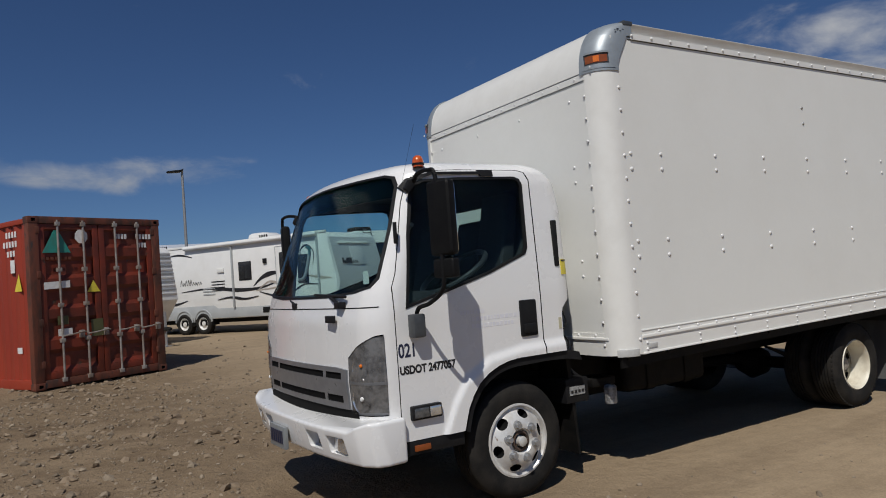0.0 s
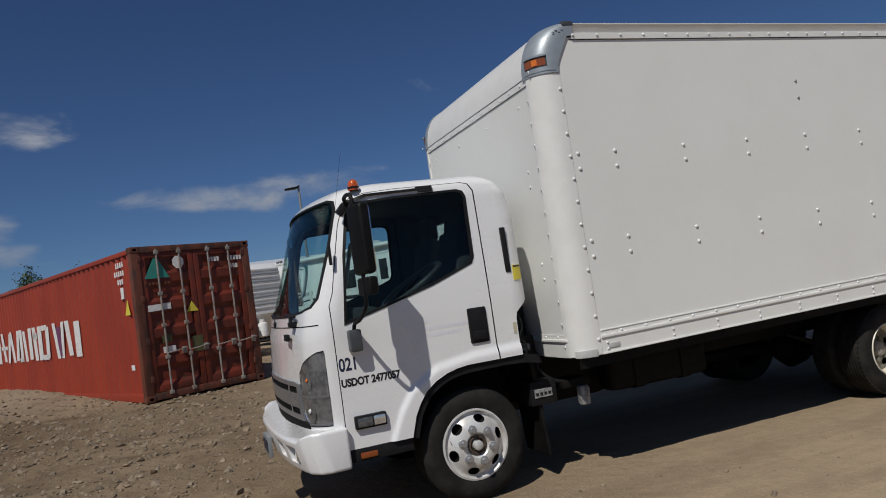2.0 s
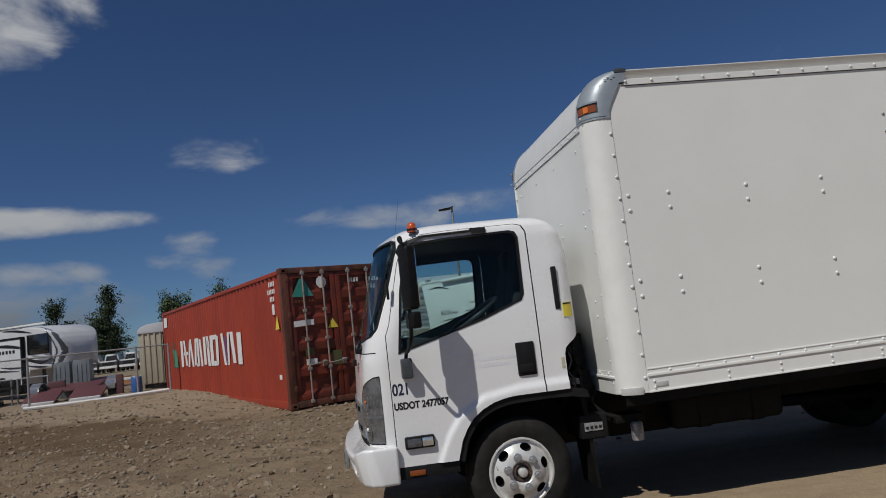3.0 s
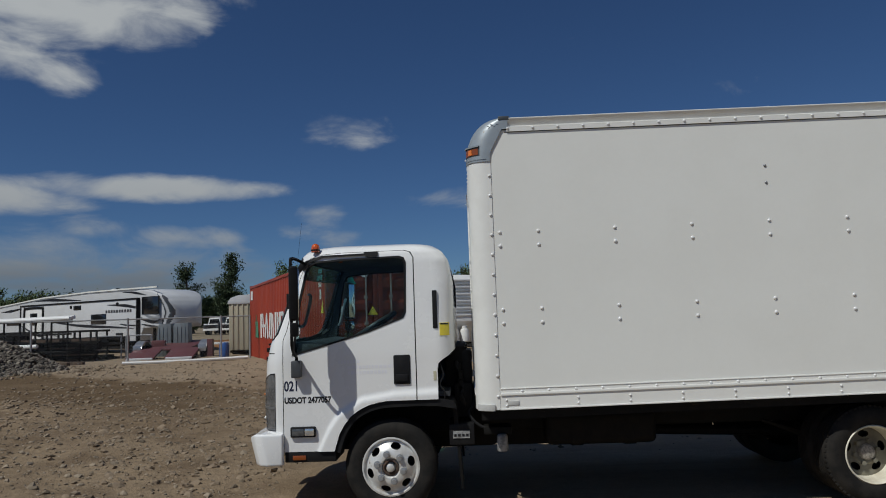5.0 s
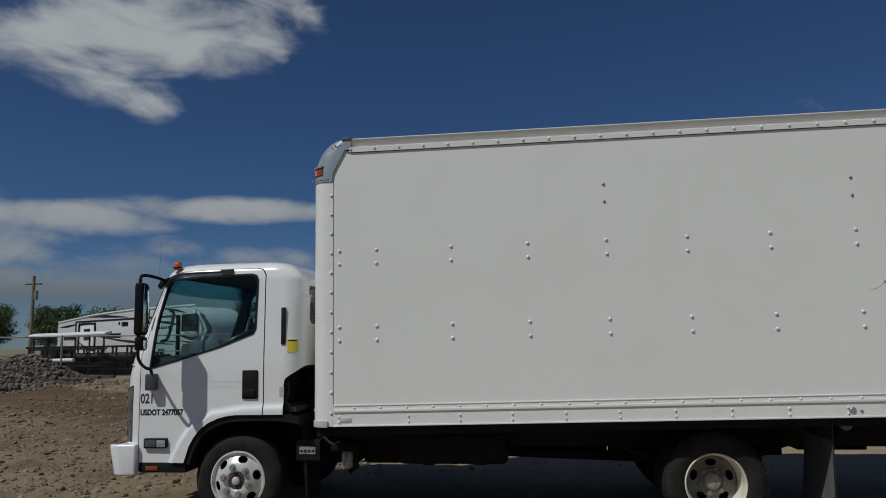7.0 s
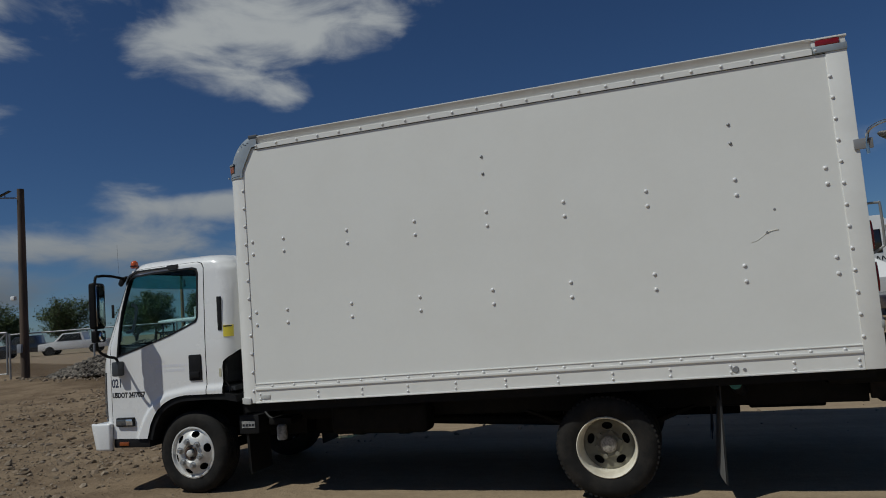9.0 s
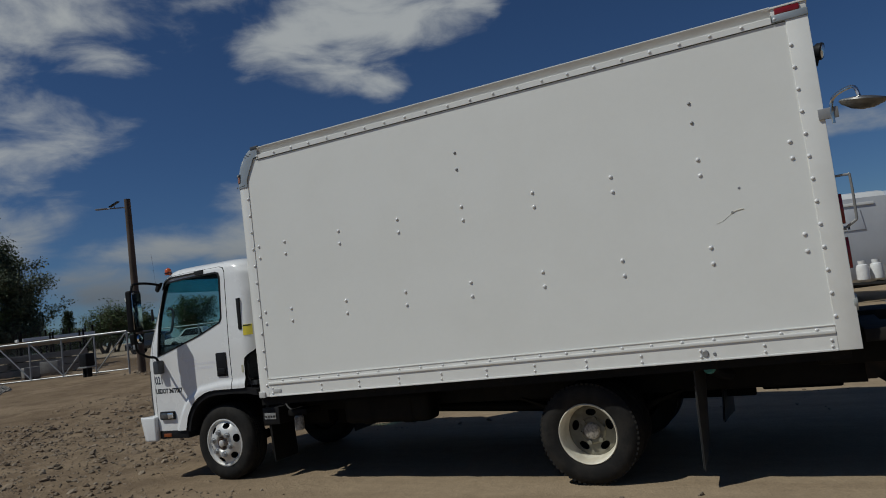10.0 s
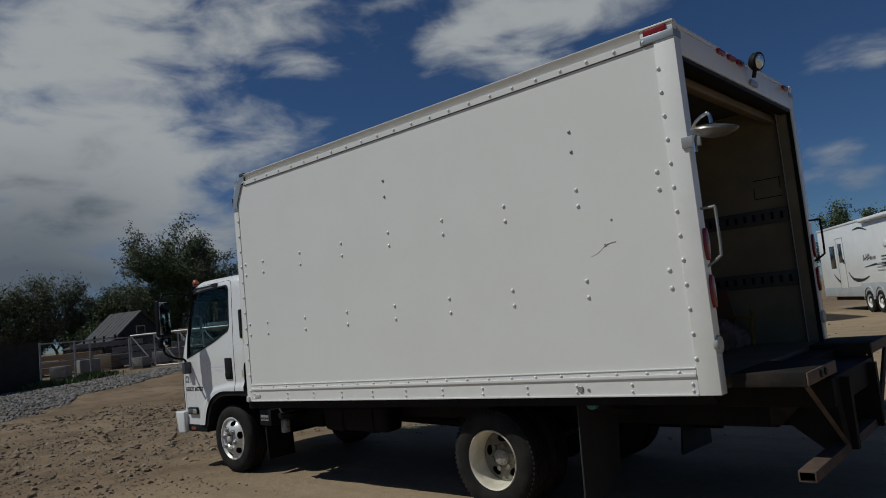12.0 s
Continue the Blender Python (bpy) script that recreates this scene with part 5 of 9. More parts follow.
        # thin pale sheet that puts sunlight into the flap's front colour
        dust = bmesh.new()
        rows = [[dust.verts.new((3.925 - 0.013 - (0.02 + 0.04 * u ** 0.7) * v, y + s * (0.004 + 0.55 * u), 0.72 - 0.58 * v)) for u in (0.0, 0.25, 0.55, 1.0)] for v in [k / 10 for k in range(11)]]
        for a, b in zip(rows, rows[1:]):
            for k in range(3):
                dust.faces.new((a[k], a[k + 1], b[k + 1], b[k]))
        bmesh.ops.recalc_face_normals(dust, faces=dust.faces)
        bmesh.ops.solidify(dust, geom=dust.faces[:], thickness=0.002)
        part("flap_dust", dust, FLAP_LIT, flap, "pale sheet giving the flap front its sunlit tone", smooth=50)
        part("flap_bar", box(3.90, 3.95, y, y + s * 0.56, 0.83, 0.87, 0.004), FRAME_BLACK, flap)
    cap = lathe([(0.0, -0.03), (0.03, -0.03), (0.042, -0.02), (0.042, 0.03)], (4.025, 0.13, 0.838), sides=20)
    part("filler_cap", cap, material("green cap", (0.03, 0.20, 0.19), 0.4), truck, "green filler cap")
    part("filler_neck", pipe(bend([(4.03, 0.15, 0.84), (4.05, 0.3, 0.78), (4.1, 0.6, 0.72)]), 0.04), BLACK_PLASTIC, truck)
    # tank hung low and panel added to block sunlit ground beyond the truck
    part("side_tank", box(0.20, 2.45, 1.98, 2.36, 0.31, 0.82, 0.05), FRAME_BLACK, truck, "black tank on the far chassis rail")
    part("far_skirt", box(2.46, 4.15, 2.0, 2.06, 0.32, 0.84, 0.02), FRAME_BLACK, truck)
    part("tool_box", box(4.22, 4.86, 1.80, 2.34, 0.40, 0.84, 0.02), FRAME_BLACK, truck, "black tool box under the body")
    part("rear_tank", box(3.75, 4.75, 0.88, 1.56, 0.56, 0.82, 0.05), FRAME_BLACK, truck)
    # rear platform: hinged steps and a hitch beam
    deck = part("rear_platform", box(4.99, 5.16, 0.735, 1.765, 0.90, 0.985, 0.006), DECK, truck, "worn steel rear platform")
    for y0, y1, near in ((0.10, 0.73, True), (1.77, 2.40, False)):
        step = part("step_plate", box(4.99, 5.40, y0, y1, 0.94, 1.022, 0.008), DECK, deck, "worn steel side step")
        part("end_plate", box(5.398, 5.408, y0 + 0.004, y1 - 0.004, 0.944, 1.018, 0.003), END_BROWN, step, "rusty end plate")
        outer, inner = (y0 + 0.03, y1 - 0.03) if near else (y1 - 0.03, y0 + 0.03)
        part("strut", pipe([(5.385, outer, 0.945), (5.40, (inner + (0.06 if near else -0.06)), 0.50)], 0.018, sides=4), RUST_STEEL, step)
        part("strut", pipe([(5.385, inner, 0.945), (5.40, inner + (0.07 if near else -0.07), 0.50)], 0.022, sides=4), DECK, step)
        part("gusset", prism([(4.99, 0.94), (5.36, 0.94), (5.36, 0.90), (5.05, 0.62), (4.99, 0.62)], "y", inner - 0.02, inner + 0.02), DECK, step)
    for y in (0.36, 0.46):
        part("rubber_bump", lathe([(0.0, 0.012), (0.020, 0.012), (0.024, 0.0)], (5.408, y, 0.982), axis="x", sides=12), BLACK_PLASTIC, deck)
    beam = boolean(as_mesh(box(5.315, 5.41, 0.0, 2.44, 0.445, 0.508, 0.006), RUST_STEEL), as_mesh(box(5.325, 5.40, -0.1, 2.6, 0.455, 0.498), SEAM), "DIFFERENCE")
    mesh_part("hitch_beam", beam, deck, "rusty hollow hitch beam")
    part("under_ride_frame", prism([(4.85, 0.90), (5.45, 0.90), (5.45, 0.46), (5.25, 0.46), (4.95, 0.70)], "y", 0.80, 0.86), FRAME_BLACK, deck)
    part("under_ride_frame", prism([(4.85, 0.90), (5.45, 0.90), (5.45, 0.46), (5.25, 0.46), (4.95, 0.70)], "y", 1.58, 1.64), FRAME_BLACK, deck)
    part("platform_carrier", box(4.7, 5.4, 0.62, 1.82, 0.74, 0.92, 0.02), FRAME_BLACK, deck)


build_chassis()


def build_cargo_load():
    CARD = material("cardboard", (0.17, 0.085, 0.04), 0.85, other=(0.12, 0.06, 0.03), scale=4, bump=0.3)
    board = empty("cardboard_sheet", "brown cardboard sheet leaning inside the cargo body", "cardboard")
    part("sheet", prism([(2.6, 1.004), (4.30, 1.004), (4.24, 1.50), (3.3, 1.54), (2.65, 1.50)], "y", 2.30, 2.335), CARD, board)
    for x, y, w, d, h, label in ((3.55, 1.62, 0.62, 0.50, 0.32, "dull brown box of oddments on the cargo floor"), (2.9, 1.30, 0.55, 0.55, 0.40, "open brown cardboard box in the cargo body")):
        crate = empty("cardboard_box", label, "box", m=pose(x, y, 1.002, 0, 0, 6))
        bm = box(0, w, 0, 0.012, 0, h)
        box(0, w, d - 0.012, d, 0, h, 0, bm)
        box(0, 0.012, 0.012, d - 0.012, 0, h, 0, bm)
        box(w - 0.012, w, 0.012, d - 0.012, 0, h, 0, bm)
        box(0.012, w - 0.012, 0.012, d - 0.012, 0, 0.02, 0, bm)
        part("carton", bm, CARD, crate)
        part("flap", prism([(0, h), (0.01, h), (-0.12, h + 0.10), (-0.13, h + 0.09)], "y", 0.02, d - 0.02), CARD, crate)
    strap = empty("tie_down_strap", "yellow tie-down strap hanging on the cargo wall", "strap")
    part("webbing", pipe(bend([(4.42, 2.30, 1.30), (4.45, 2.24, 1.24), (4.43, 2.22, 1.15), (4.46, 2.16, 1.07), (4.46, 2.12, 1.012)]), 0.016, sides=6), material("yellow webbing", (0.22, 0.14, 0.02), 0.8), strap)
    part("webbing", pipe(bend([(4.22, 2.28, 1.22), (4.32, 2.24, 1.25), (4.44, 2.23, 1.23)]), 0.014, sides=6), MATERIALS["yellow webbing"], strap)
    for x, y, rx, ry, rz, col, seed in ((3.8, 1.85, 0.55, 0.36, 0.26, (0.085, 0.055, 0.035), 0.0), (4.05, 2.08, 0.35, 0.22, 0.20, (0.13, 0.09, 0.075), 3.3), (3.35, 2.1, 0.4, 0.2, 0.28, (0.09, 0.07, 0.05), 7.7)):
        bag = empty("blanket_heap", "crumpled heap of dull moving blankets on the cargo floor", "blanket", "heaps in the cargo body")
        bm = bmesh.new()
        bmesh.ops.create_icosphere(bm, subdivisions=4, radius=1.0)
        for v in bm.verts:
            v.co *= 1 + 0.28 * noise.noise(v.co * 2.2 + Vector((seed, 0, 0))) + 0.10 * noise.noise(v.co * 6 + Vector((seed, 0, 0)))
            v.co = Vector((x + rx * v.co.x, y + ry * v.co.y, max(1.003, 1.05 + rz * v.co.z)))
        part("blanket", bm, material("blanket %.1f" % seed, col, 0.95, other=tuple(c * 1.8 for c in col), scale=5, amount=0.9, bump=0.4), bag)

build_cargo_load()

# ---- ground ----
def smooth(v, a, b):
    t = max(0.0, min(1.0, (v - a) / (b - a)))
    return t * t * (3 - 2 * t)


def rise(x, y):
    """The broad lie of the land: flat round the truck, a low bank to the north-west, a slow climb to the north."""
    near = smooth(y, 4.0, 17.0) * 0.20
    brow = smooth(y + 0.25 * math.sin(0.8 * x) + 0.6 * min(0.0, x + 6.0), 7.6, 10.3)
    bank = 0.20 * smooth(-x, 2.6, 7.0) * brow
    west = 0.16 * smooth(-x, 8.0, 20.0) * (1 - brow)
    return near + bank + west


def ground_height(x, y):
    h = rise(x, y)
    d = math.hypot(max(0, abs(x - 1.8) - 3.6), max(0, abs(y - 1.2) - 1.6))
    rough = smooth(d, 0.3, 3.0) * (0.35 + 0.65 * smooth(-x, 0.0, 5.0))
    p = Vector((x, y, 0))
    far = 1 - smooth(math.hypot(x, y), 40, 90)
    h += far * rough * (0.055 * noise.noise(p * 0.55) + 0.032 * noise.noise(p * 1.7 + Vector((5, 0, 0))) + 0.016 * noise.noise(p * 4.3))
    h += far * (0.010 * noise.noise(p * 2.1) + 0.006 * noise.noise(p * 6.0))
    return h


def stops(low, high, fine_low, fine_high, fine, growth):
    out = []
    v = fine_low
    while v < fine_high:
        out.append(v)
        v += fine
    step, v = fine, fine_high
    while v < high:
        out.append(v)
        step *= growth
        v += step
    out.append(high)
    step, v = fine, fine_low
    while v > low:
        step *= growth
        v -= step
        out.insert(0, max(low, v))
    return out


def build_ground():
    xs = stops(-2500, 2500, -9.0, 8.0, 0.085, 1.045)
    ys = stops(-2500, 2500, -3.0, 13.0, 0.085, 1.045)
    verts = [(x, y, ground_height(x, y) if max(abs(x), abs(y)) < 130 else rise(x, y)) for y in ys for x in xs]
    w = len(xs)
    faces = [(j * w + i, j * w + i + 1, (j + 1) * w + i + 1, (j + 1) * w + i) for j in range(len(ys) - 1) for i in range(w - 1)]
    me = bpy.data.meshes.new("ground")
    me.from_pydata(verts, [], faces)
    me.shade_smooth()
    m = bpy.data.materials.new("stony dirt")
    m.use_nodes = True
    node, link, maths, ramp, mix = node_tools(m.node_tree)
    tree = m.node_tree
    place = tree.nodes.new("ShaderNodeTexCoord")
    split = tree.nodes.new("ShaderNodeSeparateXYZ")
    link(place.outputs["Object"], split.inputs[0])

    def tex(scale, detail=5.0, roughness=0.6):
        n = node("ShaderNodeTexNoise", Scale=scale, Detail=detail, Roughness=roughness)
        link(place.outputs["Object"], n.inputs["Vector"])
        return n.outputs[0]
    big, mid, fine, grit = tex(0.22), tex(1.3), tex(9.0), tex(55.0, 3.0)
    dirt = mix(ramp(big, 0.36, 0.66), (0.200, 0.144, 0.090), (0.272, 0.202, 0.130))
    dirt = mix(maths("MULTIPLY", ramp(mid, 0.42, 0.66), 0.85), dirt, (0.140, 0.097, 0.060))
    # packed pale sand on the driven side, turned stony soil on the bank
    packed = ramp(maths("ADD", maths("MULTIPLY", split.outputs[0], 1.0), maths("MULTIPLY", mid, 2.0)), -1.5, 2.5)
    dirt = mix(maths("MULTIPLY", packed, 0.6), dirt, (0.385, 0.298, 0.196))
    line = maths("ADD", maths("ADD", split.outputs[1], maths("MULTIPLY", maths("MINIMUM", maths("ADD", split.outputs[0], 6.0), 0.0), 0.6)), maths("MULTIPLY_ADD", mid, 1.6, -0.8))
    left = ramp(split.outputs[0], -6.5, -3.0, 1.0, 0.0)
    bank = maths("MULTIPLY", maths("MULTIPLY", ramp(line, 6.0, 8.2), ramp(line, 10.0, 10.5, 1.0, 0.0)), left)
    dirt = mix(maths("MULTIPLY", bank, 0.85), dirt, (0.098, 0.065, 0.036))
    sand = maths("MULTIPLY", maths("MULTIPLY", ramp(line, 10.1, 10.8), ramp(line, 18.0, 24.0, 1.0, 0.35)), left)
    dirt = mix(maths("MULTIPLY", sand, 0.75), dirt, (0.30, 0.235, 0.165))
    # wheel tracks drawn out along the yard
    long = tree.nodes.new("ShaderNodeMapping")
    long.inputs["Scale"].default_value = (0.16, 1.5, 1.0)
    long.inputs["Rotation"].default_value = (0, 0, radians(8))
    link(place.outputs["Object"], long.inputs[0])
    ruts = node("ShaderNodeTexNoise", Scale=1.6, Detail=5.0, Roughness=0.6)
    link(long.outputs[0], ruts.inputs["Vector"])
    dirt = mix(maths("MULTIPLY", ramp(ruts.outputs[0], 0.44, 0.64), 0.38), dirt, (0.200, 0.146, 0.094))
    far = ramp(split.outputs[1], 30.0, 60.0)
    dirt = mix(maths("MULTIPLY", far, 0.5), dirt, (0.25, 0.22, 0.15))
    stones = node("ShaderNodeTexVoronoi", Scale=26.0)
    link(place.outputs["Object"], stones.inputs["Vector"])
    stony = maths("MULTIPLY", ramp(stones.outputs[0], 0.05, 0.22, 1.0, 0.0), maths("MULTIPLY", ramp(fine, 0.5, 0.62), ramp(split.outputs[0], -1.0, 4.0, 0.75, 0.25)))
    dirt = mix(stony, dirt, (0.29, 0.25, 0.205))
    light = maths("MULTIPLY", maths("MULTIPLY_ADD", grit, 0.55, 0.72), maths("MULTIPLY_ADD", fine, 0.4, 0.8))
    vec = tree.nodes.new("ShaderNodeVectorMath")
    vec.operation = "SCALE"
    link(dirt, vec.inputs[0])
    link(light, vec.inputs[3])
    bsdf = node("ShaderNodeBsdfPrincipled", Roughness=0.95)
    bsdf.inputs["Specular IOR Level"].default_value = 0.15
    link(vec.outputs[0], bsdf.inputs["Base Color"])
    b = node("ShaderNodeBump", Strength=1.0, Distance=0.05)
    relief = maths("ADD", maths("MULTIPLY", fine, 0.9), maths("ADD", maths("MULTIPLY", grit, 0.3), maths("MULTIPLY", stony, 0.35)))
    link(maths("MULTIPLY", relief, maths("MULTIPLY_ADD", packed, -0.72, 1.0)), b.inputs["Height"])
    link(b.outputs[0], bsdf.inputs["Normal"])
    out = tree.nodes.new("ShaderNodeOutputMaterial")
    link(bsdf.outputs[0], out.inputs[0])
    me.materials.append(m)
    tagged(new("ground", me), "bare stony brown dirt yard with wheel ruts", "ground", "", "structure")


build_ground()


def stone_heap(name, label, count, place_fn, sizes, mat, category="stones", seed=3, flat=0.6):
    """Many rough stones as one uncountable thing."""
    rng = random.Random(seed)
    shapes = []
    for k in range(6):
        bm = bmesh.new()
        bmesh.ops.create_icosphere(bm, subdivisions=1, radius=1.0)
        for v in bm.verts:
            v.co *= 0.72 + 0.5 * rng.random()
        shapes.append(([v.co.copy() for v in bm.verts], [[v.index for v in f.verts] for f in bm.faces]))
        bm.free()
    verts, faces = [], []
    for _ in range(count):
        x, y, z = place_fn(rng)
        s = sizes[0] + (sizes[1] - sizes[0]) * rng.random() ** 3
        vs, fs = shapes[rng.randrange(6)]
        m = Matrix.LocRotScale((x, y, z + s * flat * 0.35), Euler((rng.random() * 0.6, rng.random() * 0.6, rng.random() * 6.3)), (s * (0.7 + 0.6 * rng.random()), s * (0.7 + 0.6 * rng.random()), s * flat))
        base = len(verts)
        verts += [m @ v for v in vs]
        faces += [[base + i for i in f] for f in fs]
    me = bpy.data.meshes.new(name)
    me.from_pydata(verts, [], faces)
    me.materials.append(mat)
    return tagged(new(name, me), label, category, "", "stuff")


def stone_material(name, a, b):
    m = bpy.data.materials.new(name)
    m.use_nodes = True
    node, link, maths, ramp, mix = node_tools(m.node_tree)
    tree = m.node_tree
    geo = tree.nodes.new("ShaderNodeNewGeometry")
    place = tree.nodes.new("ShaderNodeTexCoord")
    n = node("ShaderNodeTexNoise", Scale=40.0, Detail=4.0)
    link(place.outputs["Object"], n.inputs["Vector"])
    colour = mix(geo.outputs["Random Per Island"], a, b)
    vec = tree.nodes.new("ShaderNodeVectorMath")
    vec.operation = "SCALE"
    link(colour, vec.inputs[0])
    link(maths("MULTIPLY_ADD", n.outputs[0], 0.6, 0.7), vec.inputs[3])
    bsdf = node("ShaderNodeBsdfPrincipled", Roughness=0.9)
    link(vec.outputs[0], bsdf.inputs["Base Color"])
    out = tree.nodes.new("ShaderNodeOutputMaterial")
    link(bsdf.outputs[0], out.inputs[0])
    return m


STONE = stone_material("field stone", (0.135, 0.103, 0.069), (0.30, 0.24, 0.172))
GRAVEL = stone_material("grey gravel", (0.10, 0.092, 0.083), (0.27, 0.25, 0.222))


def scatter(rng):
    while True:
        x, y = rng.uniform(-11, 4), rng.uniform(-3, 12) if rng.random() < 0.85 else rng.uniform(12, 17)
        if -2.1 < x and -0.3 < y < 2.8:
            continue
        if rng.random() < (1.0 if x < -1.2 else 0.12):
            return x, y, ground_height(x, y)


stone_heap("loose_stones", "loose brown stones scattered over the dirt", 5200, scatter, (0.006, 0.048), STONE)


def scatter_right(rng):
    while True:
        x, y = rng.uniform(-1, 9), rng.uniform(-2.6, 16)
        if -0.2 < x < 5.6 and 0.0 < y < 2.6:
            continue
        return x, y, ground_height(x, y)


def scatter_near(rng):
    while True:
        x, y = rng.uniform(-8, 0), rng.uniform(-1.5, 9)
        if -2.0 < x and 0.0 < y < 2.6:
            continue
        return x, y, ground_height(x, y)


stone_heap("loose_stones", "fine gravel and clods pressed into the dirt", 11000, scatter_near, (0.004, 0.022), STONE, seed=15)
stone_heap("loose_stones", "few small stones on the packed dirt", 900, scatter_right, (0.005, 0.03), STONE, seed=9)

CLOD = stone_material("soil clods", (0.165, 0.12, 0.078), (0.25, 0.187, 0.125))


def scatter_clods(rng):
    while True:
        x, y = rng.uniform(-12, -1.5), rng.uniform(-2.5, 11.5)
        if -2.1 < x and -0.3 < y < 2.8:
            continue
        if noise.noise(Vector((x * 0.5, y * 0.5, 3.0))) > rng.uniform(-0.3, 0.4):
            return x, y, ground_height(x, y) - 0.006


stone_heap("soil_clods", "brown clods of turned soil on the dirt", 5000, scatter_clods, (0.010, 0.065), CLOD, "soil", 41, 0.5)

# ---- the shipping container ----
def build_container():
    W, L, H = 2.438, 12.19, 2.896
    con = empty("shipping_container", "weathered red steel shipping container with closed doors on the dirt", "container", m=pose(-3.21, 10.0, 0.125, 0, 0, 24.84))
    # local frame: x across the doors, y along the length, z up
    def corrugated(x, out):
        bm = bmesh.new()
        y, k, pts = 0.16, 0, []
        while y < L - 0.16:
            for dy, d in ((0.0, 0), (0.068, 0), (0.136, 1), (0.204, 1)):
                pts.append((y + dy, d))
            y += 0.272
        pts.append((L - 0.12, 0))
        low = [bm.verts.new((x + out * (0.036 if d else 0), yy, 0.16)) for yy, d in pts]
        high = [bm.verts.new((x + out * (0.036 if d else 0), yy, H - 0.10)) for yy, d in pts]
        for i in range(len(pts) - 1):
            bm.faces.new((low[i], low[i + 1], high[i + 1], high[i]))
        bmesh.ops.recalc_face_normals(bm, faces=bm.faces)
        bmesh.ops.solidify(bm, geom=bm.faces[:], thickness=0.003)
        return bm
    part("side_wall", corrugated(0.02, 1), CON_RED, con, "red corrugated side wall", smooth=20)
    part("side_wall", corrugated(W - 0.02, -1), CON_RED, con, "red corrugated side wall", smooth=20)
    for x in (0.0, W - 0.06):
        part("bottom_side_rail", box(x, x + 0.06, 0.12, L - 0.12, 0.02, 0.175, 0.006), CON_RED, con)
        part("top_side_rail", box(x, x + 0.06, 0.12, L - 0.12, H - 0.115, H - 0.03, 0.006), CON_RED, con)
    part("roof", box(0.03, W - 0.03, 0.05, L - 0.05, H - 0.05, H - 0.03), CON_RED, con)
    part("floor", box(0.05, W - 0.05, 0.05, L - 0.05, 0.14, 0.18), RUST_STEEL, con)
    part("end_wall", box(0.06, W - 0.06, L - 0.05, L - 0.01, 0.1, H - 0.05), CON_RED, con)
    for x in (0.0, W - 0.16):
        for y in (0.0, L - 0.14):
            part("corner_post", box(x, x + 0.16, y, y + 0.14, 0.11, H - 0.11, 0.01), CON_POST if y == 0 else CON_RED, con, "rusted corner post")
            for z in (0.0, H - 0.118):
                me = as_mesh(box(x - 0.006, x + 0.172, y - 0.006, y + 0.158, z, z + 0.118, 0.012), CON_POST)
                me = boolean(me, as_mesh(box(x + 0.05, x + 0.12, y - 0.05, y + 0.05, z + 0.035, z + 0.085, 0.012), SEAM), "DIFFERENCE")
                mesh_part("corner_casting", me, con, "dark steel corner casting")
    part("door_header", box(0.16, W - 0.16, 0.0, 0.10, H - 0.12, H, 0.01), CON_POST, con, "rusty door header")
    part("door_sill", box(0.16, W - 0.16, 0.0, 0.12, 0.02, 0.15, 0.01), CON_POST, con, "rusty door sill")
    half = (W - 0.32) / 2
    for side in (0, 1):
        x0 = 0.16 + side * (half + 0.004)
        x1 = x0 + half - 0.008
        sheet = bmesh.new()
        z, pts = 0.20, [(0.0, 0.16)]
        for k in range(5):
            z0 = 0.28 + k * 0.52
            pts += [(0.0, z0), (0.034, z0 + 0.07), (0.034, z0 + 0.30), (0.0, z0 + 0.37)]
        pts.append((0.0, H - 0.13))
        a = [sheet.verts.new((x0 + 0.10, 0.035 + d, zz)) for d, zz in pts]
        b = [sheet.verts.new((x1 - 0.10, 0.035 + d, zz)) for d, zz in pts]
        for i in range(len(pts) - 1):
            sheet.faces.new((a[i], b[i], b[i + 1], a[i + 1]))
        bmesh.ops.recalc_face_normals(sheet, faces=sheet.faces)
        bmesh.ops.solidify(sheet, geom=sheet.faces[:], thickness=0.004)
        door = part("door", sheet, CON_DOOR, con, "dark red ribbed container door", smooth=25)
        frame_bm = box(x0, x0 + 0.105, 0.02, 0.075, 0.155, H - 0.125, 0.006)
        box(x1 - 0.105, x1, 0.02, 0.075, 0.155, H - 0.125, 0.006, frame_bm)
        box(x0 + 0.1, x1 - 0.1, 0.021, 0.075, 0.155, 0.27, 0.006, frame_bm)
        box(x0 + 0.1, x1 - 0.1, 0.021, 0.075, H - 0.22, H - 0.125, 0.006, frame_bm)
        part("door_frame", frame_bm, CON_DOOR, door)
        for f in (0.30, 0.72) if side == 0 else (0.28, 0.70):
            x = x0 + half * f
            bar = part("lock_rod", rod((x, -0.012, 0.10), (x, -0.012, H - 0.06), 0.019, sides=12), CON_ROD, door, "galvanised door lock rod")
            for z in (0.09, 0.75, 1.35, 1.95, H - 0.16):
                part("rod_bracket", box(x - 0.04, x + 0.04, -0.035, 0.03, z, z + 0.07, 0.008), CON_ROD, bar)
            part("lock_handle", pipe(bend([(x, -0.03, 0.86), (x + 0.14, -0.045, 0.87), (x + 0.34, -0.04, 0.90), (x + 0.40, -0.03, 0.89)]), 0.014), CON_ROD, bar)
            part("handle_catch", box(x + 0.30, x + 0.38, -0.03, 0.03, 0.80, 0.93, 0.01), CON_ROD, bar)
        for z in (0.35, 1.05, 1.85, 2.60):
            xh = x0 - 0.05 if side == 0 else x1 - 0.02
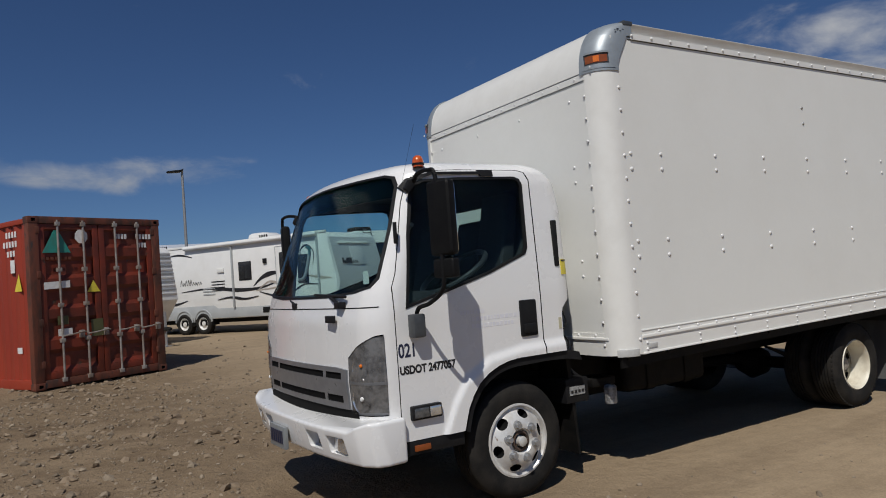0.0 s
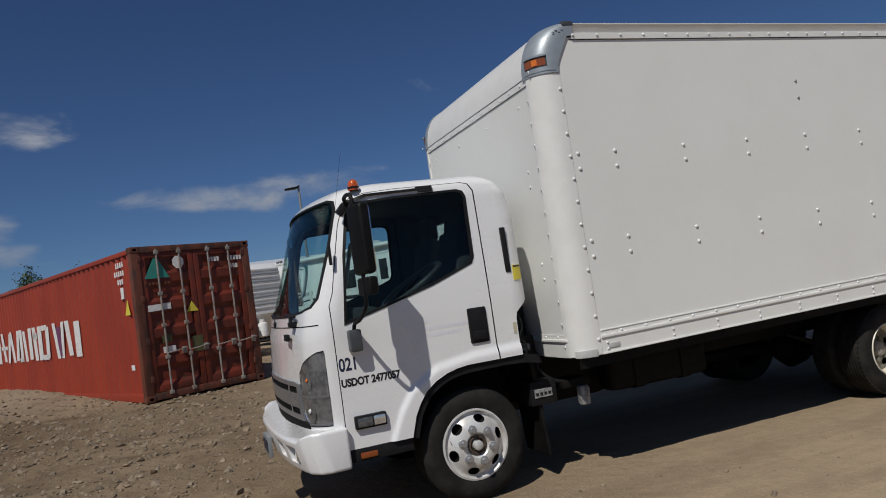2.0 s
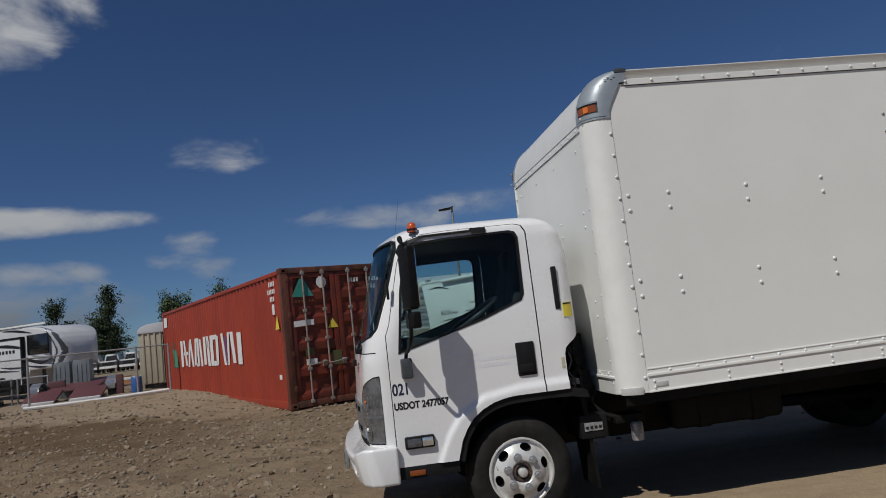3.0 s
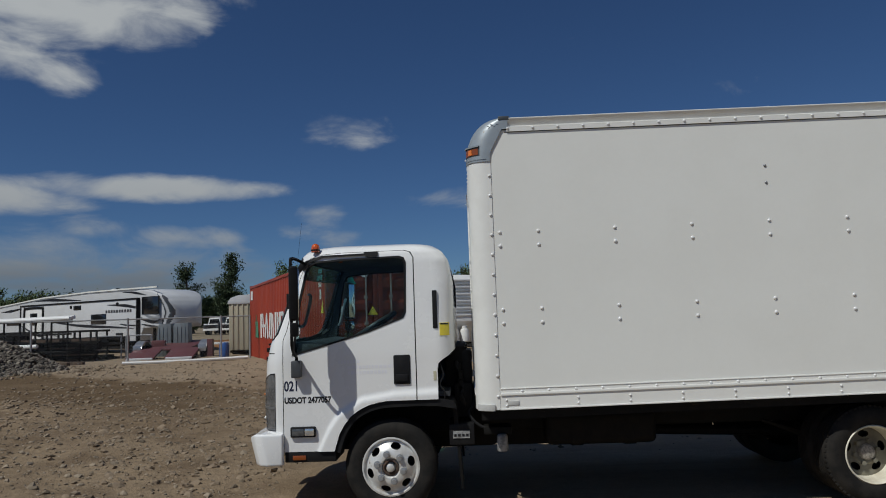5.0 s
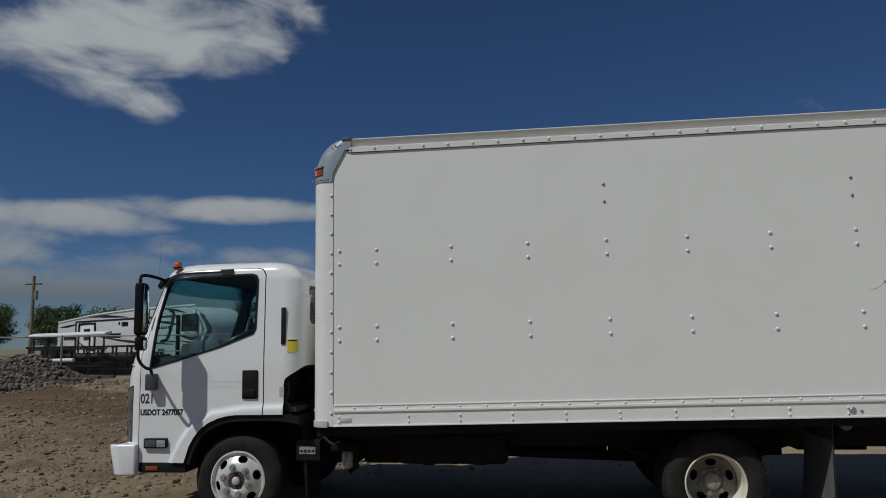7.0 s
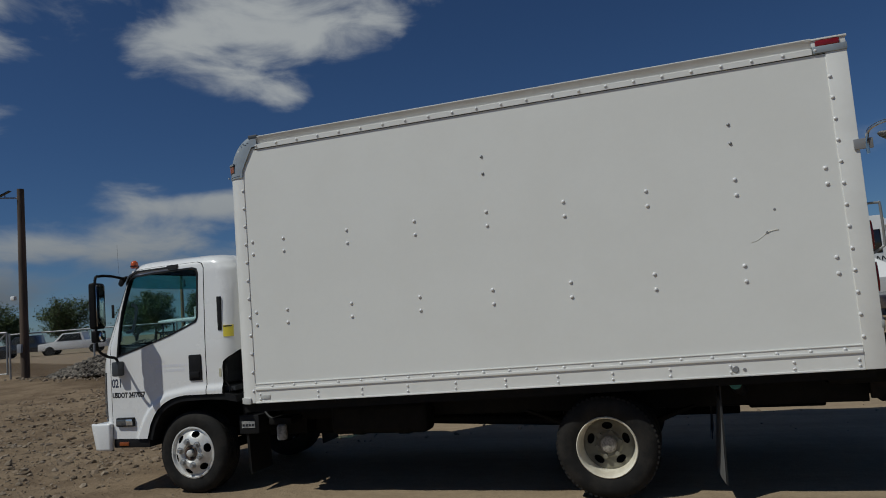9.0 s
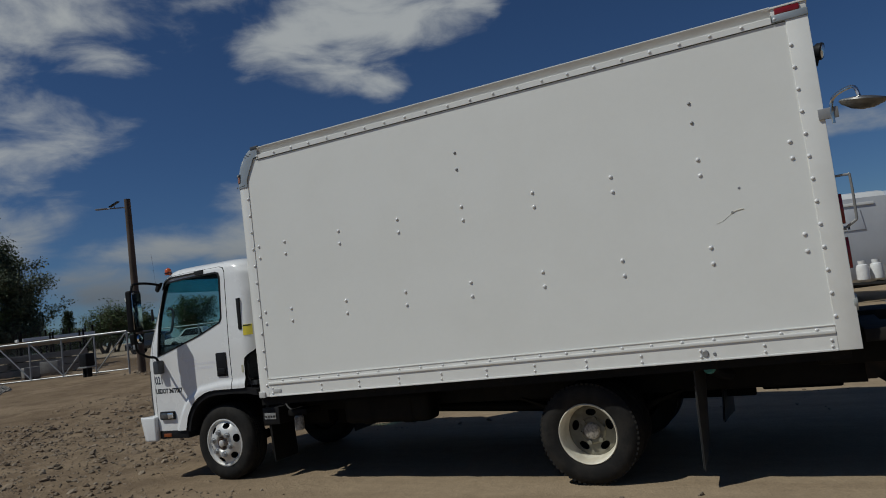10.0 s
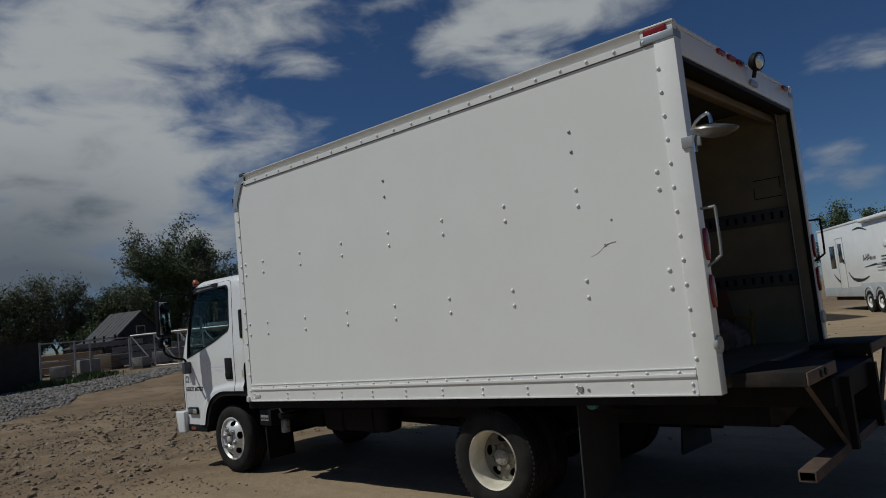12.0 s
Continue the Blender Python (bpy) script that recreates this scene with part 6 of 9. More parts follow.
            part("hinge", box(xh, xh + 0.07, -0.008, 0.04, z, z + 0.12, 0.008), CON_POST, door)
    # marks: plain painted shapes where the line's name and codes stand
    def mark(points, mat, name="painted_mark", d=-0.002, on="door"):
        if on == "door":
            part(name, prism(points, "y", 0.014 + d, 0.018 + d), mat, con)
        else:
            part(name, prism([(12.19 - p[0], p[1]) for p in points] if on == "far" else points, "x", 0.015, 0.017), mat, con)
    mark([(0.22, 2.28), (0.70, 2.28), (0.50, 2.66), (0.42, 2.66)], PAINT_TEAL)
    mark([(0.80 + 0.12 * math.cos(a) + 0.10, 2.56 + 0.13 * math.sin(a)) for a in [math.pi / 4 * (k + 0.5) for k in range(8)]], PAINT_WHITE)
    mark([(0.22, 1.66), (0.66, 1.68), (0.66, 1.80), (0.22, 1.78)], PAINT_WHITE)
    mark([(0.96, 1.58), (1.20, 1.58), (1.08, 1.78)], YELLOW_LABEL)
    mark([(0.42, 1.05), (0.60, 1.05), (0.60, 1.20), (0.42, 1.20)], PAINT_OLIVE)
    mark([(0.42, 0.86), (0.66, 0.86), (0.66, 0.98), (0.42, 0.98)], PAINT_WHITE)
    mark([(1.00, 0.80), (1.22, 0.80), (1.22, 1.10), (1.00, 1.10)], PAINT_OLIVE)
    for x0, n, z in ((1.52, 4, 2.52), (1.95, 5, 2.52), (1.98, 3, 2.36)):
        for k in range(n):
            mark([(x0 + k * 0.065, z), (x0 + 0.045 + k * 0.065, z), (x0 + 0.045 + k * 0.065, z + 0.09), (x0 + k * 0.065, z + 0.09)], PAINT_WHITE)
    for k in range(7):
        mark([(0.20 + k * 0.075, 2.16), (0.25 + k * 0.075, 2.16), (0.25 + k * 0.075, 2.21), (0.20 + k * 0.075, 2.21)], CON_POST)
    # the long side: tall white strokes, one per trough of the sheet
    def stroke(y, w, z0, z1, lean, mat):
        part("painted_stroke", prism([(y, z0), (y + w, z0), (y + w + lean, z1), (y + lean, z1)], "x", 0.010, 0.0135), mat, con, "tall white painted stroke")
    strokes = [(9.38, 0.30, 0.0), (8.85, 0.20, 0.22), (8.55, 0.20, -0.25), (8.02, 0.20, 0.22), (7.72, 0.22, -0.18), (7.32, 0.22, 0.0), (6.94, 0.20, 0.12), (6.52, 0.26, 0.0), (6.10, 0.24, 0.10), (5.72, 0.30, 0.0), (5.22, 0.24, -0.05), (4.48, 0.20, 0.22), (4.22, 0.18, -0.12), (3.62, 0.26, 0.16), (3.10, 0.34, 0.0)]
    for k, (y, w, lean) in enumerate(strokes):
        stroke(y, w, 0.98 + 0.04 * (k % 3 == 1), 1.80 - 0.05 * (k % 4 == 2), lean, PAINT_WHITE)
    for y, w, z0, z1 in ((8.7, 0.6, 1.34, 1.44), (7.35, 0.3, 0.98, 1.08), (6.1, 0.3, 1.5, 1.66), (5.3, 0.5, 0.98, 1.10), (5.3, 0.5, 1.68, 1.80)):
        stroke(y, w, z0, z1, 0.0, PAINT_WHITE)
    stroke(4.32, 0.24, 1.02, 1.7, 0.05, PAINT_PURPLE)
    stroke(10.12, 0.55, 0.98, 1.55, 0.25, PAINT_GREEN)
    stroke(10.72, 0.22, 0.98, 1.78, -0.2, PAINT_OLIVE)
    for row, (y0, n) in enumerate(((0.42, 4), (0.42, 5), (0.50, 3))):
        for k in range(n):
            z = 2.58 - row * 0.16
            part("code_bar", prism([(y0 + k * 0.10, z), (y0 + 0.06 + k * 0.10, z), (y0 + 0.06 + k * 0.10, z + 0.10), (y0 + k * 0.10, z + 0.10)], "x", 0.010, 0.0135), PAINT_WHITE, con)
    part("code_bar", prism([(0.52, 1.98), (0.66, 1.98), (0.66, 2.2), (0.52, 2.2)], "x", 0.010, 0.0135), PAINT_WHITE, con)
    part("warning_mark", prism([(0.32, 1.66), (0.56, 1.66), (0.40, 1.95)], "x", 0.010, 0.0135), YELLOW_LABEL, con, "yellow warning triangle")
    part("side_patch", prism([(0.40, 0.62), (0.56, 0.62), (0.56, 0.72), (0.40, 0.72)], "x", 0.010, 0.0135), PAINT_WHITE, con)
    part("corner_mark", prism([(11.5, 2.35), (12.0, 2.35), (12.0, 2.68), (11.5, 2.68)], "x", 0.006, 0.0095), PAINT_WHITE, con)


build_container()

# ---- trailers and motorhome in the yard ----
RV_WHITE = material("trailer gelcoat white", (0.78, 0.78, 0.76), 0.35, other=(0.70, 0.69, 0.66), scale=1.2, amount=0.6, coat=0.3, wear=0.02)
RV_GREY = material("trailer skirt grey", (0.42, 0.44, 0.45), 0.4, other=(0.33, 0.35, 0.36), scale=2, wear=0.03)
RV_SILVER = material("trailer pale grey wall", (0.55, 0.56, 0.57), 0.35, other=(0.47, 0.48, 0.5), scale=1.5, coat=0.3, wear=0.02)
RV_STRIPE = material("dark swoosh decal", (0.018, 0.018, 0.022), 0.35, wear=0.02)
RV_TAN = material("tan swoosh decal", (0.42, 0.38, 0.33), 0.4, wear=0.02)
DARK_GLASS = material("dark trailer window", (0.012, 0.013, 0.015), 0.06, coat=0.8, wear=0.0)
PROPANE = material("white gas cylinder", (0.74, 0.74, 0.72), 0.4, other=(0.6, 0.58, 0.54), scale=8)
WHITE_WHEEL = material("white trailer rim", (0.72, 0.72, 0.7), 0.4, other=(0.4, 0.37, 0.33), scale=9)


def swoosh(path, widths, z_plane, parent, mat, name="swoosh"):
    """A tapering decal band on a side wall (x along, z up), as a thin raised film."""
    pts = bend([(x, 0, z) for x, z in path], 6)
    n = len(pts)
    up, low = [], []
    for i, p in enumerate(pts):
        d = (pts[min(n - 1, i + 1)] - pts[max(0, i - 1)]).normalized()
        w = between(i / (n - 1), widths)
        nrm = Vector((-d.z, 0, d.x))
        up.append(p + nrm * w / 2)
        low.append(p - nrm * w / 2)
    bm = bmesh.new()
    y0, y1 = z_plane
    rows = [[bm.verts.new((p.x, y, p.z)) for p in line] for line, y in ((up, y1), (low, y1), (low, y0), (up, y0))]
    for a, b in zip(rows, rows[1:] + rows[:1]):
        for i in range(n - 1):
            try:
                bm.faces.new((a[i], a[i + 1], b[i + 1], b[i]))
            except ValueError:
                pass
    bmesh.ops.recalc_face_normals(bm, faces=bm.faces)
    return part(name, bm, mat, parent)


def rv_window(thing, x0, x1, z0, z1, round_by=0.05, y=0.0, split=0, frame_mat=None):
    win = part("window", box(x0 - 0.025, x1 + 0.025, y - 0.02, y + 0.014, z0 - 0.025, z1 + 0.025, round_by and 0.012), frame_mat or BLACK_PLASTIC, thing, "dark tinted trailer window")
    for k in range(split + 1):
        w = (x1 - x0) / (split + 1)
        part("pane", box(x0 + k * w + 0.006, x0 + (k + 1) * w - 0.006, y - 0.01, y + 0.019, z0, z1, 0.004), DARK_GLASS, win)
    return win


def rv_wheel(thing, x, y, r=0.36, rim=WHITE_WHEEL):
    wheel = part("wheel", lathe([(r * 0.6, 0.0), (r * 0.8, 0.02), (r, -0.01), (r, -0.2), (r * 0.8, -0.22), (r * 0.55, -0.2), (r * 0.55, -0.02), (r * 0.6, 0.0)], (x, y, r), sides=32), RUBBER, thing, "trailer wheel with a pale rim")
    part("rim", lathe([(r * 0.6, 0.005), (r * 0.52, -0.01), (r * 0.45, -0.05), (r * 0.25, -0.04), (r * 0.2, 0.0), (0.0, 0.005)], (x, y, r), sides=24), rim, wheel)
    return wheel


def rv_door(thing, x0, x1, z0, z1, win=True):
    d = part("door", box(x0, x1, -0.01, 0.012, z0, z1, 0.01), RV_WHITE, thing, "narrow white entry door")
    frame_bm = box(x0 - 0.02, x0, -0.01, 0.018, z0, z1 + 0.02)
    box(x1, x1 + 0.02, -0.01, 0.018, z0, z1 + 0.02, 0, frame_bm)
    box(x0, x1, -0.01, 0.018, z1, z1 + 0.02, 0, frame_bm)
    part("door_trim", frame_bm, RV_GREY, d)
    if win:
        part("door_window", box(x0 + 0.14, x1 - 0.14, -0.01, 0.016, z1 - 0.85, z1 - 0.18, 0.006), DARK_GLASS, d)
    part("door_handle", box(x0 + 0.03, x0 + 0.09, 0.0, 0.035, z0 + 0.85, z0 + 1.0, 0.008), BLACK_PLASTIC, d)
    return d


def roof_unit(thing, x, y, z, w=0.95, d=0.7, h=0.28):
    unit = part("roof_air_conditioner", prism([(x, z), (x + w, z), (x + w - 0.06, z + h * 0.8), (x + w - 0.2, z + h), (x + 0.25, z + h), (x + 0.03, z + h * 0.6)], "y", y - d, y, 0.03), RV_WHITE, thing, "white roof air conditioner")
    for k in range(4):
        part("vent_slot", box(x + 0.06 + k * 0.10, x + 0.13 + k * 0.10, y - 0.002, y + 0.004, z + 0.08, z + 0.20), BLACK_PLASTIC, unit)


def propane_pair(thing, x, y, z):
    for dy in (-0.19, 0.19):
        c = part("gas_cylinder", lathe([(0.0, 0.0), (0.10, 0.0), (0.155, 0.04), (0.155, 0.34), (0.13, 0.42), (0.06, 0.46), (0.0, 0.46)], (x, y + dy, z), axis="z", sides=20), PROPANE, thing, "white propane cylinder")
        part("collar", lathe([(0.09, 0.44), (0.09, 0.54), (0.08, 0.54), (0.08, 0.44)], (x, y + dy, z), axis="z", sides=16), PROPANE, c)


def hitch(thing, x0, y, length, z=0.5):
    bm = pipe([(x0 + 0.3, y - 0.6, z), (x0 - length, y, z - 0.02)], 0.05, sides=4)
    pipe([(x0 + 0.3, y + 0.6, z), (x0 - length, y, z - 0.02)], 0.05, bm, sides=4)
    part("a_frame", bm, FRAME_BLACK, thing, "black trailer A-frame hitch")
    jack = rod((x0 - length + 0.2, y, 0.03), (x0 - length + 0.2, y, z + 0.45), 0.035)
    box(x0 - length + 0.1, x0 - length + 0.3, y - 0.1, y + 0.1, 0.0, 0.03, 0, jack)
    part("tongue_jack", jack, STEEL, thing)


def build_long_trailer():
    """The white travel trailer whose wall runs away from the truck's tail."""
    z0 = rise(2.8, 20.0)
    rv = empty("travel_trailer", "long white travel trailer with dark swooshes and grey skirt", "trailer", "trailers", pose(4.875, 16.31, z0, 0, 0, 120))
    L, W = 10.9, 2.45
    shape = [(0.12, 0.50), (0.0, 0.62), (-0.13, 1.48), (0.18, 2.78), (0.30, 2.93), (0.5, 2.98), (L - 0.1, 2.98), (L, 2.9), (L, 0.55), (L - 0.1, 0.50)]
    part("body", prism(shape, "y", -W, 0.0, 0.03), RV_WHITE, rv, "white smooth trailer body")
    part("skirt", prism([(0.14, 0.52), (0.06, 0.84), (4.9, 0.84), (5.1, 0.95), (7.0, 0.95), (7.2, 0.84), (L - 0.02, 0.84), (L - 0.05, 0.52)], "y", -0.02, 0.006, 0.002), RV_GREY, rv, "grey lower skirt")
    part("front_cap", prism([(0.0, 0.60), (-0.15, 1.48), (0.17, 2.80), (0.25, 2.80), (-0.04, 1.48), (0.08, 0.60)], "y", -W - 0.006, 0.008), RV_SILVER, rv, "pale grey moulded front cap")
    part("underbody", box(0.4, L - 0.4, -W + 0.2, -0.25, 0.36, 0.52), FRAME_BLACK, rv)
    part("awning_roll", rod((0.6, 0.06, 2.93), (6.3, 0.06, 2.93), 0.07, sides=12), RV_WHITE, rv, "rolled white awning")
    part("roof_edge", box(0.3, L, -0.06, 0.02, 2.95, 3.02, 0.01), TRIM_WHITE, rv)
    for x in (0.62, 4.15):
        part("awning_arm", box(x - 0.025, x + 0.025, 0.0, 0.07, 0.85, 2.93, 0.006), RV_GREY, rv)
    rv_door(rv, 1.66, 2.30, 0.80, 2.66)
    rv_door(rv, 8.30, 8.95, 0.80, 2.55)
    rv_window(rv, 1.05, 1.42, 1.48, 2.32, split=0)
    rv_window(rv, 3.38, 3.88, 1.72, 2.28, split=1)
    rv_window(rv, 9.25, 9.70, 1.55, 2.30)
    for z in (1.30, 1.40, 1.50):
        part("louvre", box(5.0, 5.55, 0.0, 0.012, z, z + 0.05, 0.003), RV_GREY, rv)
    part("porch_lamp", box(2.68, 2.82, 0.0, 0.05, 2.18, 2.34, 0.01), BLACK_PLASTIC, rv)
    part("vent_cover", box(4.55, 4.85, 0.0, 0.04, 2.02, 2.16, 0.01), TRIM_WHITE, rv)
    plane = (0.002, 0.007)
    swoosh([(6.6, 1.45), (5.2, 1.52), (4.0, 1.40), (3.0, 1.42), (2.2, 1.60)], [(0, 0.02), (0.5, 0.13), (1, 0.02)], plane, rv, RV_STRIPE)
    swoosh([(3.3, 1.48), (2.9, 1.75), (2.4, 1.86), (1.7, 1.82)], [(0, 0.02), (0.5, 0.16), (1, 0.03)], plane, rv, RV_STRIPE)
    swoosh([(3.1, 1.36), (2.6, 1.60), (2.2, 1.42), (3.2, 1.34)], [(0, 0.02), (0.5, 0.08), (1, 0.02)], (0.008, 0.012), rv, RV_TAN)
    swoosh([(7.2, 2.72), (6.6, 2.74), (6.0, 2.62)], [(0, 0.02), (0.5, 0.07), (1, 0.02)], plane, rv, RV_STRIPE)
    swoosh([(8.1, 1.35), (7.7, 1.10), (6.9, 1.05), (6.3, 1.16)], [(0, 0.03), (0.5, 0.12), (1, 0.02)], plane, rv, RV_STRIPE)
    swoosh([(9.6, 1.32), (9.2, 1.10), (8.9, 1.0), (8.4, 0.95)], [(0, 0.02), (0.5, 0.10), (1, 0.02)], plane, rv, RV_STRIPE)
    swoosh([(0.15, 1.56), (0.6, 1.60), (1.0, 1.68)], [(0, 0.02), (0.5, 0.10), (1, 0.05)], plane, rv, RV_TAN)
    loop = [(3.05, 1.30), (2.7, 1.20), (2.2, 1.10), (1.7, 1.22), (1.2, 1.42), (0.7, 1.40)]
    swoosh(loop, [(0, 0.02), (0.4, 0.07), (1, 0.02)], (0.010, 0.014), rv, RV_STRIPE)
    swoosh([(1.0, 1.66), (1.25, 2.0), (1.30, 2.45), (1.05, 2.62), (0.8, 2.4), (0.85, 2.0)], [(0, 0.02), (0.5, 0.05), (1, 0.02)], plane, rv, RV_STRIPE)
    swoosh([(4.9, 1.12), (4.3, 1.18), (3.7, 1.10), (3.1, 1.16)], [(0, 0.02), (0.5, 0.09), (1, 0.02)], (0.010, 0.014), rv, RV_STRIPE)
    for k in range(4):
        part("louvre", box(4.55, 5.15, 0.0, 0.014, 1.72 - k * 0.10, 1.75 - k * 0.10, 0.003), RV_STRIPE, rv)
    part("vent_cover", box(2.5, 2.95, 0.0, 0.02, 0.62, 0.80, 0.01), BLACK_PLASTIC, rv)
    # a script-like mark as plain strokes
    for k in range(9):
        x = 6.62 - k * 0.115
        h = 0.20 if k in (0, 2, 3, 4) else 0.11
        swoosh([(x, 1.66), (x - 0.05, 1.66 + h), (x - 0.09, 1.68)], [(0, 0.022), (1, 0.018)], plane, rv, RV_STRIPE, "script_stroke")
    for x in (5.63, 6.53):
        rv_wheel(rv, x, 0.01)
        arch = [(x + 0.42 * math.cos(a), 0.42 + 0.42 * math.sin(a)) for a in [math.pi * k / 12 for k in range(13)]]
        part("wheel_arch", prism(arch + [(p[0] * 0.9 + x * 0.1, 0.42 + (p[1] - 0.42) * 0.9) for p in reversed(arch)], "y", -0.05, 0.03), RV_GREY, rv)
    part("wheel_well", box(5.2, 6.95, -0.3, -0.012, 0.3, 0.52), SEAM, rv)
    steps = box(1.70, 2.28, 0.0, 0.28, 0.50, 0.54, 0.005)
    box(1.70, 2.28, 0.10, 0.45, 0.28, 0.31, 0.005, steps)
    part("entry_steps", steps, FRAME_BLACK, rv, "black folding entry steps")
    roof_unit(rv, 3.2, -0.75, 2.98)
    roof_unit(rv, 8.0, -0.75, 2.98, h=0.18)
    # the front: hatch, dark slot, gas bottles and hitch
    m = pose(-0.02, 0, 0, 0, 13.2, 0)
    hatch = part("front_hatch", box(-0.02, 0.01, -1.55, -0.85, 1.95, 2.55, 0.02), RV_SILVER, rv, "hinged front storage hatch")
    hatch.matrix_local = pose(-0.50, 0, 0.02, 0, 13.2, 0)
    slot = part("front_slot", box(-0.025, 0.0, -2.0, -0.35, 2.66, 2.74, 0.01), TRIM_WHITE, rv)
    slot.matrix_local = pose(-0.50, 0, 0.0, 0, 13.2, 0)
    for k in range(8):
        s = box(-0.03, 0.0, -0.42 - k * 0.10, -0.36 - k * 0.10, 1.98, 2.16 if k in (0, 2, 3, 4) else 2.08)
        part("script_stroke", s, RV_STRIPE, rv).matrix_local = pose(-0.49, 0, 0.03, 0, 13.2, 0)
    hitch(rv, 0.0, -W / 2, 1.25)
    propane_pair(rv, -0.42, -W / 2, 0.56)


build_long_trailer()


def build_ribbed_trailer():
    """The trailer behind the container, ribbed white sheet with a raked nose."""
    z0 = rise(0.6, 18.0)
    rv = empty("travel_trailer", "older white ribbed-aluminium travel trailer beside the container", "trailer", "trailers", pose(0.66, 18.0, z0, 0, 0, 120))
    L, W = 6.5, 2.35
    shape = [(0.55, 0.55), (0.0, 1.25), (0.05, 1.6), (0.24, 2.62), (0.4, 2.78), (L, 2.80), (L, 0.55)]
    part("body", prism(shape, "y", 0.0, W, 0.02), RV_WHITE, rv)
    for k in range(11):
        z = 1.40 + k * 0.115
        x = 0.02 + (z - 1.25) * 0.16
        rib = box(x - 0.05, x + 0.06, 0.02, W - 0.02, z, z + 0.07, 0.02)
        box(0.3, L - 0.1, -0.012, 0.01, z, z + 0.05, 0.004, rib)
        part("rib", rib, RV_GREY if k % 2 else RV_WHITE, rv)
    part("underbody", box(0.6, L - 0.2, 0.2, W - 0.2, 0.4, 0.56), FRAME_BLACK, rv)
    hitch(rv, 0.5, W / 2, 1.5)
    propane_pair(rv, 0.02, W / 2, 0.56)
    for x in (3.2, 4.05):
        rv_wheel(rv, x, 0.16)


build_ribbed_trailer()


def build_motorhome():
    z0 = rise(9, 21)
    rv = empty("motorhome", "white motorhome with a rear ladder and dark window", "motorhome", m=pose(7.93, 21.5, z0, 0, 0, 4))
    W, L = 2.5, 7.0
    shape = [(0.0, 0.55), (0.0, 3.25), (0.06, 3.36), (W - 0.06, 3.36), (W, 3.25), (W, 0.55)]
    part("body", prism(shape, "y", 0.0, L, 0.03), RV_WHITE, rv, "white motorhome body")
    part("lower_trim", box(0.25, W - 0.02, -0.014, 0.02, 0.62, 0.78, 0.01), SEAM, rv)
    part("corner_trim", box(-0.012, 0.07, -0.012, 0.07, 0.8, 3.2, 0.02), TRIM_WHITE, rv)
    rv_window(rv, 0.95, 2.3, 2.12, 2.86, y=0.0)
    win = next(o for o in rv.children if o.name.startswith("window"))
    win.location = (0, 0, 0)
    win.matrix_local = Matrix.Rotation(math.pi, 4, "Z") @ Matrix.Translation((-3.25, 0, 0))
    ladder = part("ladder_rail", pipe(bend([(0.40, -0.06, 1.15), (0.40, -0.10, 2.0), (0.38, -0.10, 3.3), (0.38, 0.1, 3.46)]), 0.018), BLACK_PLASTIC, rv, "black rear ladder")
    part("ladder_rail", pipe(bend([(0.74, -0.06, 1.15), (0.74, -0.10, 2.0), (0.72, -0.10, 3.3), (0.72, 0.1, 3.46)]), 0.018), BLACK_PLASTIC, rv)
    for k in range(7):
        part("rung", rod((0.39, -0.10, 1.35 + k * 0.32), (0.73, -0.10, 1.35 + k * 0.32), 0.014), BLACK_PLASTIC, ladder)
    part("roof_rack", box(0.1, 0.8, 0.05, 0.7, 3.38, 3.52, 0.03), BLACK_PLASTIC, rv)
    for x in (0.18, 0.62):
        part("lamp", box(x, x + 0.1, -0.02, 0.0, 2.82, 2.87, 0.006), BLACK_PLASTIC, rv)
    for k in range(9):
        x = 1.0 + k * 0.16
        swoosh([(x, 1.84), (x + 0.03, 1.98), (x + 0.10, 1.86)], [(0, 0.035), (1, 0.03)], (-0.008, -0.003), rv, RV_STRIPE, "script_stroke")
    swoosh([(1.0, 1.68), (1.5, 1.74), (2.3, 1.72)], [(0, 0.03), (0.5, 0.09), (1, 0.02)], (-0.008, -0.003), rv, RV_GREY)
    for x in (0.12, W - 0.36):
        part("wheel", lathe([(0.2, -0.02), (0.38, 0.0), (0.38, 0.22), (0.2, 0.24)], (x, 1.6, 0.38), axis="x", sides=24), RUBBER, rv)
    part("chassis", box(0.15, W - 0.15, 0.2, L - 0.5, 0.35, 0.56), FRAME_BLACK, rv)
    tent = empty("pop_up_canopy", "small white peaked canopy beside the motorhome", "canopy", m=pose(9.3, 19.4, rise(9.6, 19.4)))
    bm = bmesh.new()
    c = [bm.verts.new((x, y, 1.28)) for x, y in ((-0.9, -0.8), (1.0, -0.8), (1.0, 0.9), (-0.9, 0.9))]
    top = bm.verts.new((0.05, 0.05, 1.95))
    for i in range(4):
        bm.faces.new((c[i], c[(i + 1) % 4], top))
    bmesh.ops.solidify(bm, geom=bm.faces[:], thickness=0.012)
    part("canopy_cloth", bm, RV_WHITE, tent)
    for x, y in ((-0.88, -0.78), (0.98, -0.78), (0.98, 0.88), (-0.88, 0.88)):
        part("leg", rod((x, y, 0), (x, y, 1.29), 0.02), BLACK_PLASTIC, tent)
    car = empty("parked_car", "dark blue parked car under the canopy", "car", m=pose(10.3, 18.2, rise(10.3, 18.2), 0, 0, 8))
    paint = material("dark blue car paint", (0.012, 0.016, 0.05), 0.2, coat=0.8, other=(0.02, 0.022, 0.04), scale=3)
